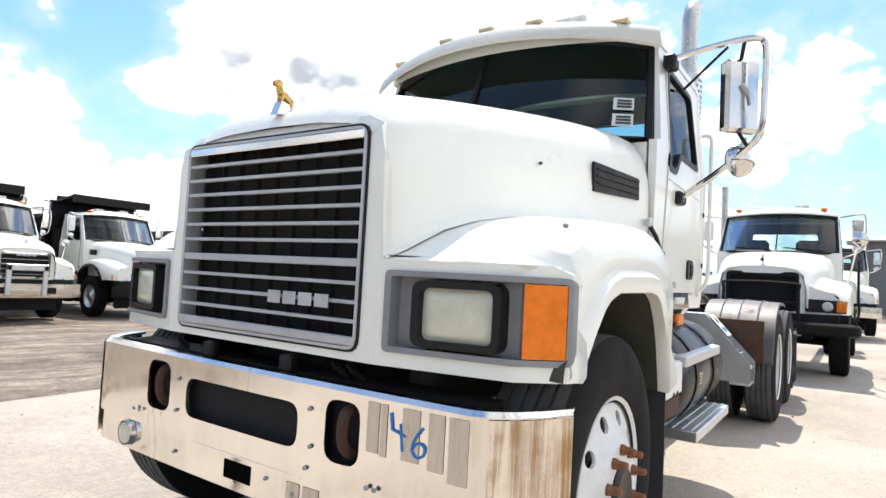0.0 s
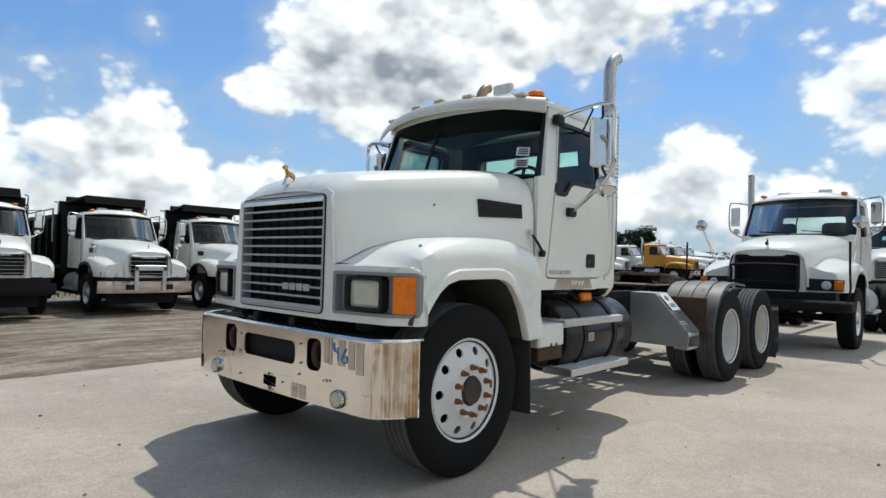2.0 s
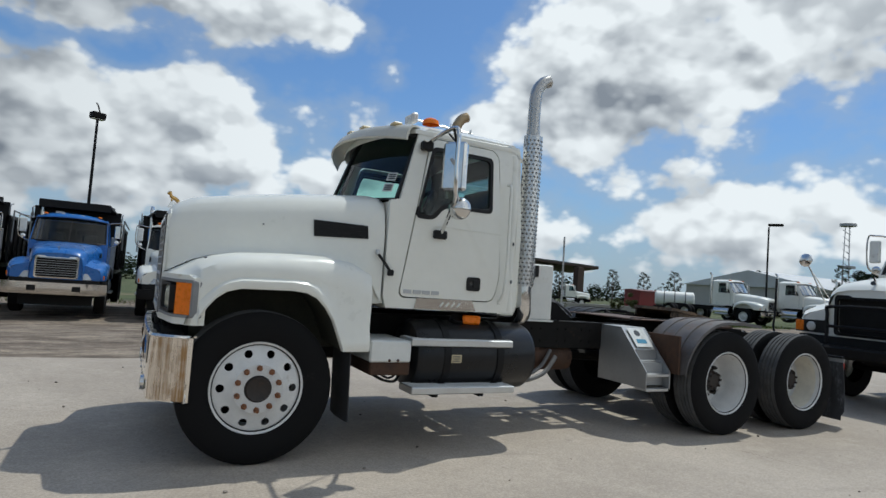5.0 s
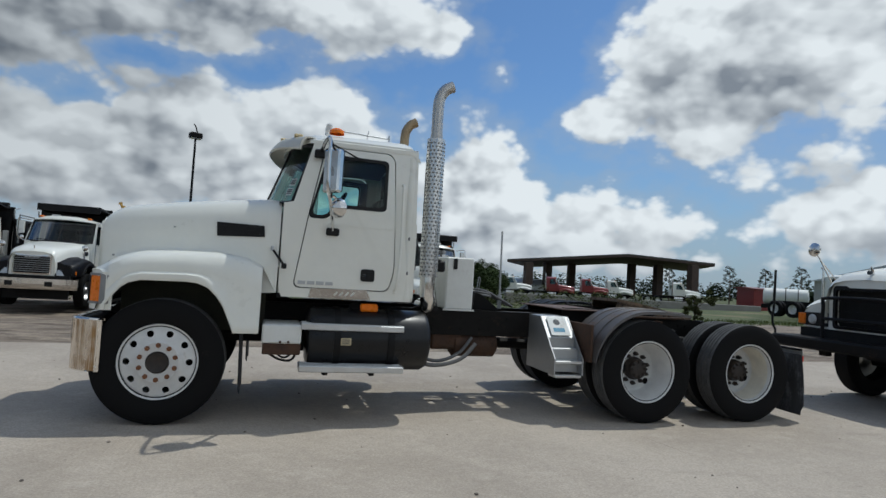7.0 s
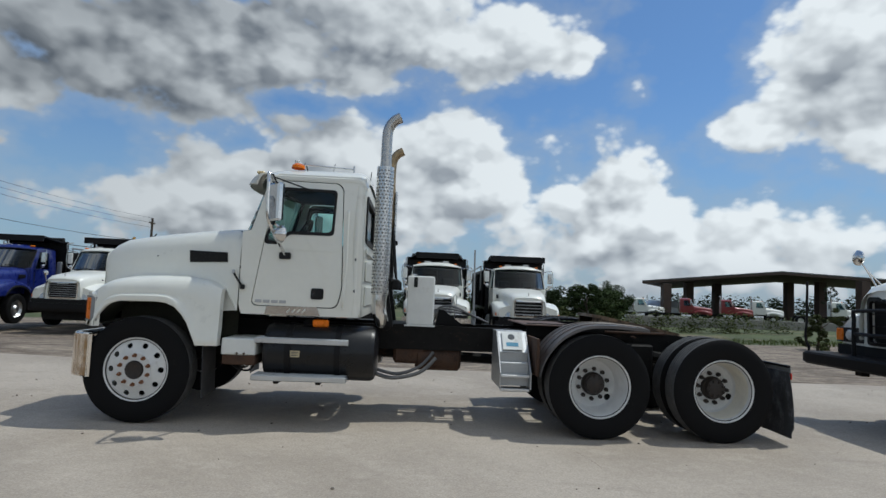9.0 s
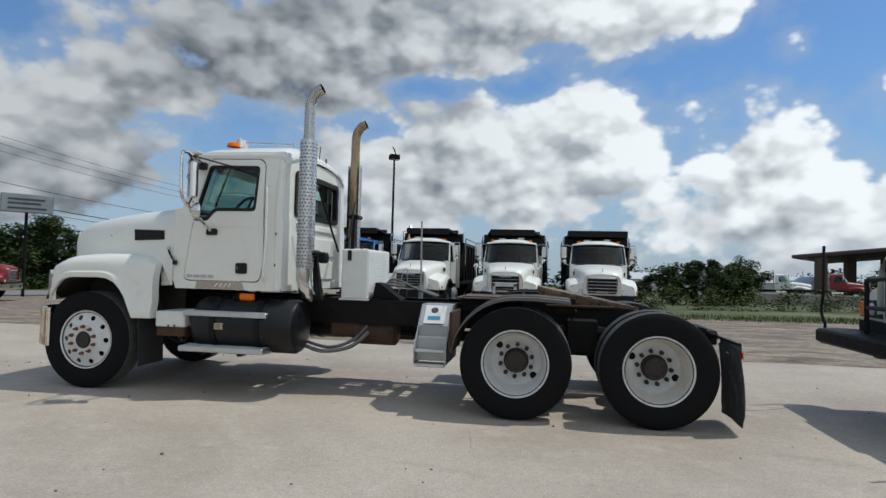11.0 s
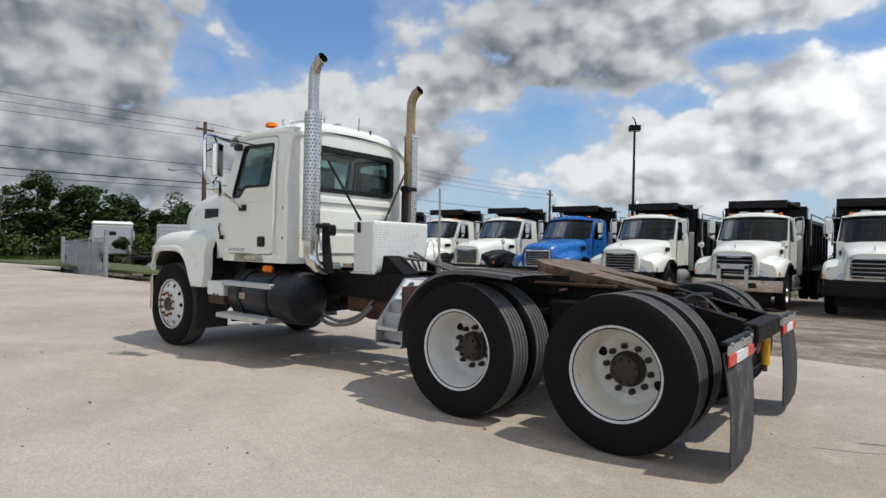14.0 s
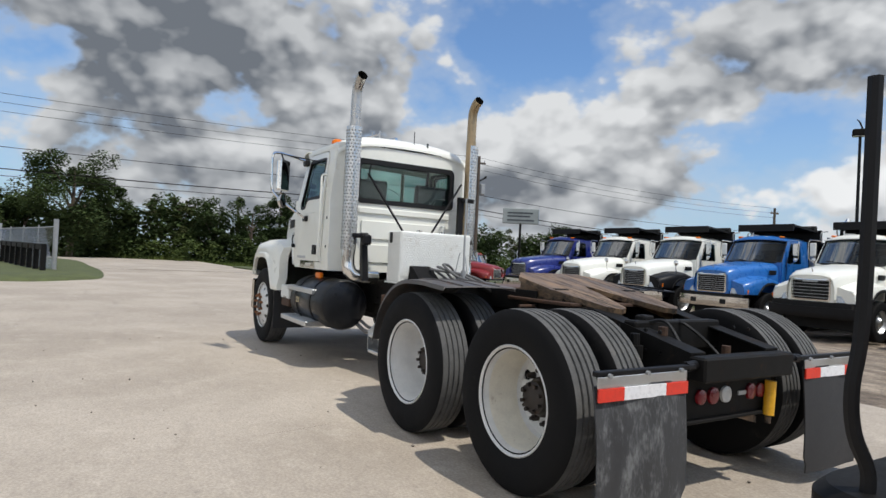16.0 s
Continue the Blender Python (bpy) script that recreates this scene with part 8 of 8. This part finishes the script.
def mesh_fence(x0, y0, x1, y1, h=1.9, posts=5):
    F = thing("wire_fence", "galvanised wire-mesh fence on steel posts", "fence")
    a, b = Vector((x0, y0, 0)), Vector((x1, y1, 0))
    for i in range(posts):
        p = a.lerp(b, i / (posts - 1))
        z = level(p.x, p.y)
        Shape().cyl((p.x, p.y, z), (p.x, p.y, z + h + (0.3 if i in (0, posts - 1) else 0.1)), 0.09 if i in (0, posts - 1) else 0.035, n=8).part("post", GALV, F)
    for k in (0.15, h):
        Shape().tube([(*a.xy, level(*a.xy) + k), (*b.xy, level(*b.xy) + k)], 0.025, 6).part("rail", GALV, F)
    s = Shape()
    n = int((b - a).length / 0.09)
    z0 = level(*a.lerp(b, 0.5).xy)
    rise = h / (b - a).length
    for i in range(-n // 3, n, 1):
        for k in (1, -1):
            u0, u1 = i / n, i / n + rise
            lo, hi = (0.1, h) if k > 0 else (h, 0.1)
            if u0 < 0 or u1 > 1:
                continue
            s.tube([(*a.lerp(b, u0).xy, z0 + lo), (*a.lerp(b, u1).xy, z0 + hi)], 0.006, 3, caps=False)
    tagged(s.part("wire_mesh", GALV, F, "", 0, fix=False), kind="stuff")


def far_box(name, label, cat, x0, x1, y0, y1, h, wall, roof, ridge=0.0, ribs=0):
    B = thing(name, label, cat)
    z = min(level(x, y) for x in (x0, x1) for y in (y0, y1)) - 0.1
    Shape().box(x0, x1, y0, y1, z, z + h, 0.02).part("wall", wall, B)
    my = (y0 + y1) / 2
    Shape().prism([(y0 - 0.4, z + h), (y1 + 0.4, z + h), (my, z + h + ridge + 0.15)], "x", x0 - 0.4, x1 + 0.4).part("roof", roof, B)
    for i in range(ribs):
        y = y0 + (y1 - y0) * (i + 0.5) / ribs
        Shape().box(x0 - 0.04, x0, y - 0.03, y + 0.03, z, z + h).part("siding_rib", wall, B)
    return B, z


def build_far():
    yard_lamp(-3.2, 22.3, 7.15, True, 30)
    yard_lamp(35.9, 20.6, 6.77, False, -55)
    utility_pole(-28.7, 21.4, 9.1, cans=True)
    utility_pole(-27.9, 14.7, 8.85, street=True)
    utility_pole(-24, 52, 7.6)
    utility_pole(-72, 12.8, 8.0, arms=False)
    utility_pole(-29, -38, 9.4)
    wires()
    open_shed()
    sign_board()
    # street beyond the drive
    near_edge = [(-22, 52), (-27, 30), (-33, 14), (-46, -2), (-64, -20), (-96, -46), (-146, -80)]
    wide = 7.0
    s = Shape()
    rows = []
    for i, (x, y) in enumerate(near_edge):
        a, b = near_edge[max(0, i - 1)], near_edge[min(len(near_edge) - 1, i + 1)]
        d = Vector((b[0] - a[0], b[1] - a[1])).normalized()
        rows.append([(x + d.y * wide * k, y - d.x * wide * k, level(x, y) + 0.05) for k in (0, 0.5, 1)])
    s.loft(rows, False)
    tagged(s.part("street", ASPHALT, None), "grey street running past the yard", "road", kind="structure")
    drive = Shape().sheet(lambda u, v: (-23.9 + (-21.0 - 12 * v ** 0.7 + 22 * (v - 0.32) * (v < 0.32)) * u, -22 + 27.5 * v, level(-40, -9) * u + 0.052 - 0.04 * (1 - u)), spread(0, 1, 14), spread(0, 1, 16)).part("driveway", CONCRETE, None)
    tagged(drive, "pale concrete drive out to the street", "road", kind="structure")
    # grass islands either side of the drive
    turf = mat("island_turf", (0.075, 0.088, 0.030), 0.9, var=0.35, scale=1.5, bump=0.02, bscale=12)
    for name, ring in (("grass_island", [(-13.0, -7.6), (-12.7, -6.0), (-12.8, -4.8), (-14.0, -3.7), (-15.4, -3.0), (-20, -2.9), (-25, -3.3), (-36, -4.6), (-40, -9), (-22, -9.5)]),
                       ("grass_island", [(-15.5, 6.6), (-17, 6.0), (-21.5, 5.9), (-27.7, 5.2), (-33.0, 4.9), (-34.0, 5.4), (-33.0, 7.0), (-33, 9), (-24, 9), (-16, 7.4)])):
        n = len(ring)
        line = smooth_path([(x, y, 0.0) for x, y in ring + ring[:1]], 4)[:-1]
        mx, my = sum(p.x for p in line) / len(line), sum(p.y for p in line) / len(line)
        g = lambda x, y: max(0.02, level(x, y) + 0.08)
        s = Shape()
        s.loft([[(p.x, p.y, g(p.x, p.y) - 0.05), (p.x + (mx - p.x) * 0.02, p.y + (my - p.y) * 0.02, g(p.x, p.y) + 0.03), (p.x + (mx - p.x) * 0.3, p.y + (my - p.y) * 0.3, g(p.x, p.y) + 0.07), (mx, my, g(mx, my) + 0.08)] for p in list(line) + [line[0]]], False)
        tagged(s.part(name, turf, None, "", 40), "low grass island beside the concrete drive", "grass", kind="structure")
    tufts("roadside_grass", "long green grass along the far side of the street", [(-46.5 - 2.0 * i, -41 - 2.0 * i, 14.5 - 2.2 * i, 17.5 - 2.2 * i, 1500) for i in range(12)], 14, GRASS, 0.75)
    # tower
    W = thing("radio_tower", "slim lattice radio mast", "tower", pose(143, 77, 0))
    for k in range(3):
        a = 2.1 * k
        Shape().tube([(1.0 * math.cos(a), 1.0 * math.sin(a), 0), (0.5 * math.cos(a), 0.5 * math.sin(a), 21.5)], 0.09, 5).part("leg", GALV, W)
    for i in range(14):
        z = 1 + i * 1.5
        q = [(0.95 * math.cos(2.1 * k), 0.95 * math.sin(2.1 * k), z + (k % 2) * 1.2) for k in range(4)]
        Shape().tube(q, 0.05, 4).part("lattice", GALV, W)
    for z in (11.5, 21.3):
        Shape().cyl((0, 0, z - 0.3), (0, 0, z + 0.3), 1.7, n=10).part("platform", GALV, W)
    # parked tractors in the far row
    g = "row of distant parked tractors"
    spec = [(34.8, 19.3, WHITE), (36.7, 15.9, WHITE), (43.3, 16.1, WHITE), (41.5, 12.9, YELLOW), (45.7, 13.4, WHITE), (50.7, 14.5, WHITE)]
    for i, (x, y, p) in enumerate(spec):
        parked_truck("parked_tractor", "yellow tractor parked in a far row on dirt" if p is YELLOW else "white day-cab tractor parked in a far row on dirt", pose(x, y, level(x, y + 1) + 0.03, 0, 0, 97), p, "chrome", body="frame", bars=(7, 0.018), grille=RED if i == 3 else None, stack=1, detail=False, spot=False, group=g)
    parked_truck("parked_tractor", "white tractor with barred grille standing on concrete", pose(19.0, -1.2, 0.13, 0, 0, 3), WHITE, "chrome", body="frame", bars=(9, 0.02), stack=-1, detail=False, spot=False)
    parked_truck("parked_tractor", "red tractor with a white cab parked by the street", pose(-22.0, 18.8, level(-24, 19) + 0.03, 0, 0, 205), RED, "chrome", body="frame", bars=(7, 0.02), stack=1, detail=False, spot=False, top_paint=WHITE)
    parked_truck("parked_tractor", "dark red tractor parked by the street", pose(-29.5, 24.5, level(-30, 24) + 0.03, 0, 0, 200), RED, "black", body="frame", bars=(7, 0.02), stack=1, detail=False, spot=False)
    R = thing("flatbed_trailer", "black flatbed trailer with a dark box at its end", "trailer", pose(-24.0, 12.7, level(-24, 12.7), 0, 0, 57))
    Shape().box(-3.6, 3.4, -1.2, 1.2, 0.98, 1.16, 0.02).part("deck", FRAME, R)
    for k in (-1, 1):
        Shape().box(-3.5, 3.3, k * 0.4, k * 0.55, 0.7, 0.98, 0.01).part("frame_rail", FRAME, R)
        for x in (-2.6, -1.4):
            far_wheel(R, x, k * 1.0, 0.525, k, WHEEL_WHITE)
    Shape().box(0.6, 3.2, -1.1, 1.1, 1.16, 2.35, 0.03).part("box", BLACK, R, "black steel box on the deck")
    for i in range(5):
        Shape().box(0.7 + i * 0.58, 0.78 + i * 0.58, -1.15, 1.15, 1.16, 2.35).part("box_rib", BLACK, R)
    Shape().box(-3.62, -3.5, -0.5, 0.5, 0.9, 1.05).part("tail_lamp", REDLENS, R)
    parked_truck("parked_tractor", "white and chrome sleeper tractor beyond the fence", pose(-37.5, 13.2, level(-33, 11) + 0.03, 0, 0, -22), WHITE, "chrome", body="sleeper", bars=(7, 0.02), stack=1, detail=False, spot=False)
    for x, y, p in ((37, 62, RED), (43, 64, RED), (33, 66, WHITE), (48, 66, WHITE), (54, 60, WHITE), (28, 70, WHITE)):
        parked_truck("parked_tractor", "red tractor parked far off beyond the shed" if p is RED else "white tractor parked far off beyond the shed", pose(x, y, level(x, y), 0, 0, 160), p, "chrome", body="frame", bars=(5, 0.03), stack=1, detail=False, spot=False, group="distant tractors")
    # silver-sided trailer by the street
    V = thing("dump_trailer", "silver ribbed dump trailer on a dark frame", "trailer", pose(-31.9, 15.3, level(-32, 15), 0, 0, 61))
    Shape().box(-1.2, 1.2, -3.6, 3.6, 2.0, 3.2, 0.03).part("box", ALU, V, "ribbed silver trailer box")
    Shape().box(-1.0, 1.0, -3.4, 3.4, 1.2, 2.0, 0.05).part("hopper", RED, V, "dark red hopper under the box")
    for i in range(7):
        Shape().box(-1.25, 1.25, -3.5 + i * 1.1, -3.42 + i * 1.1, 2.0, 3.2).part("rib", ALU, V)
    for i in range(5):
        Shape().box(-1.24, 1.24, -3.62, 3.62, 2.1 + i * 0.22, 2.15 + i * 0.22).part("side_band", ALU_DULL, V)
    Shape().box(-0.45, 0.45, -4.2, 4.0, 0.85, 1.22).part("frame", FRAME, V)
    for k in (-1, 1):
        for y in (-2.5, -1.2, 2.6):
            q = far_wheel(V, k * 1.0, y, 0.5, 1, WHEEL_WHITE)
            q.matrix_basis = pose(k * 1.0, y, 0.5, 0, 0, 90 * k)
    # buildings
    far_box("metal_building", "grey metal-sided building with a pale roof edge", "building", 36, 56, -34, -1.6, 3.9, GREYWALL, ROOFWHITE, 0.6, ribs=24)
    far_box("warehouse", "long low warehouse with a pale metal roof", "building", 75, 130, 40, 62, 4.2, mat("cream_siding", (0.42, 0.41, 0.38), 0.6), ROOFWHITE, 2.2)
    far_box("warehouse", "long low white warehouse far beyond the trees", "building", 20, 62, 118, 135, 3.2, ROOFWHITE, ROOFWHITE, 1.2)
    B, z = far_box("shipping_container", "rust-red steel shipping container on the far lot", "container", 50.2, 55.2, 46.5, 49, 2.5, RED, RED, 0.0)
    K = thing("water_tank", "white horizontal tank on a skid", "tank", pose(37.7, 29.9, level(37.7, 29.9), 0, 0, -45))
    Shape().tube([(-1.5, 0, 1.5), (-1.4, 0, 1.5), (1.4, 0, 1.5), (1.5, 0, 1.5)], [0.4, 0.62, 0.62, 0.4], 18).part("tank_shell", WHITE_OLD, K)
    Shape().box(-1.6, 1.6, -0.5, 0.5, 0.6, 0.9, 0.02).part("skid", FRAME, K)
    for x in (-0.8, 0, 0.8):
        Shape().lathe([(x - 0.03, 0.625), (x, 0.64), (x + 0.03, 0.625)], (0, 0, 1.5), "x", 18).part("band", FRAME, K)
    # fences by the drive
    mesh_fence(-17.5, 4.9, -26.5, 6.4, 1.75, posts=4)
    mesh_fence(-19.2, -4.6, -30.5, -7.6, 1.85, posts=5)
    G = thing("guard_rail", "low dark guard rail on posts in grass", "rail", pose(-18.0, -4.9, 0.06, 0, 0, -76))
    for i in range(8):
        Shape().box(-0.09, 0.09, -i * 1.25 - 0.09, -i * 1.25 + 0.09, -0.1, 1.02, 0.01).part("post", FRAME, G)
    Shape().box(-0.06, 0.06, -9.2, 0.1, 0.82, 1.03, 0.01).part("beam", FRAME, G)
    # trees across the street
    for i, (bearing, dist, h, s, m, k) in enumerate(((181.0, 62, 10.3, 5.0, LEAF, 1.8), (184.2, 66, 6.2, 3.4, LEAF, 1.2), (187.5, 66, 6.4, 3.4, LEAF, 1.2), (178.6, 66, 6.6, 2.6, LEAF, 1.0), (174.8, 66, 7.4, 2.2, LEAF_OLIVE, 0.35),
                                                     (172.6, 66, 7.9, 2.4, LEAF_OLIVE, 0.6), (170.0, 64, 7.3, 2.6, LEAF, 0.9), (166.8, 62, 7.4, 2.6, LEAF, 0.7), (163.6, 64, 8.6, 3.4, LEAF, 1.3), (160.4, 66, 8.0, 2.8, LEAF, 1.1), (157.5, 66, 7.2, 3.2, LEAF, 1.2), (153.5, 68, 7.2, 3.0, LEAF, 1.1),
                                                     (150.5, 72, 6.0, 3.4, LEAF, 1.1), (146.5, 72, 5.8, 3.0, LEAF, 1.1), (141.5, 76, 7.0, 2.8, LEAF_OLIVE, 0.5), (138.0, 74, 7.6, 3.6, LEAF, 1.1), (129, 82, 5.5, 3.4, LEAF, 1.0))):
        x, y = 8.2 + dist * math.cos(math.radians(bearing)), -4 + dist * math.sin(math.radians(bearing))
        tree(x, y, h, s, 20 + i, m, clumps=66 if k > 0.9 else 48, bare=0.2 if k > 0.65 else 0.42, leaf=0.12, open_=1.0 if k > 0.65 else 0.75, dens=k)
    tree(-28.5, 10.6, 2.6, 1.1, 88, LEAF_OLIVE, clumps=40, bare=0.1, leaf=0.06, label="young light-green tree beside the fence", dens=0.8)
    woods("hedge_woods", "dense green woods across the street", [(-46, 52), (-48, 28), (-54, 10), (-62, -8), (-82, -32)], 6.2, 8, LEAF, 0.19, 330, 1.8)
    woods("hedge_brush", "green brush in front of the woods", [(-44, 40), (-45, 24), (-51, 9), (-60, -6), (-78, -28)], 2.8, 18, LEAF_BRIGHT, 0.13, 260, 1.2)
    woods("far_woods", "far dark tree line", [(-60, 110), (0, 170), (60, 190), (150, 160), (220, 90), (240, 0)], 6.5, 9, LEAF_DARK, 0.5, 110, 4.0)
    for i, (x, y, h, s) in enumerate(((15.5, 38, 3.4, 1.9), (17.5, 40, 3.0, 1.8), (13.0, 41, 2.8, 2.0), (20, 47, 3.4, 2.2), (24, 60, 4.6, 2.4), (9.2, 38.4, 4.7, 1.9), (8.2, 36, 3.2, 1.8))):
        tree(x, y, h, s, 60 + i, LEAF, clumps=54, bare=0.1, leaf=0.085, dens=0.9, open_=0.95)
    woods("weeds", "tall weeds and brush along the lot's edge", [(10, 28), (20, 30), (27, 32)], 1.3, 12, LEAF_OLIVE, 0.07, 120, 0.8)
    tree(17.6, 14.6, 1.75, 0.75, 77, LEAF_OLIVE, clumps=40, bare=0.02, leaf=0.035, label="tall green bush at the lot's edge")
    for i, (x, y, h) in enumerate(((73, 76.4, 6.2), (77, 73, 5.9), (80.4, 69.4, 6.3), (64, 80, 5.6), (76, 50, 6.0), (88, 46, 7.5), (110, 76, 7.5), (112, 70, 7))):
        pine(x, y, h, 90 + i)
    for i, (x, y, h, s) in enumerate(((80, 36, 7.2, 4.0), (86, 38, 6.4, 3.6), (62, 30, 4.0, 2.4))):
        tree(x, y, h, s, 120 + i, LEAF_DARK, clumps=48, leaf=0.16, open_=1.0)
    tufts("grass_edge", "rough green grass behind the dirt lot", [(8, 34, 17.2, 21, 5200), (-16, 6, 23, 27, 2500)], 4, GRASS, 0.16)
    tufts("grass_strip", "rough green grass beside the drive", [(-36, -13.2, -9, -4.4, 5000), (-32, -16.5, 6.0, 8.6, 2500), (-16, -13.5, -4.4, -3.9, 150)], 6, GRASS, 0.13)


build_far()
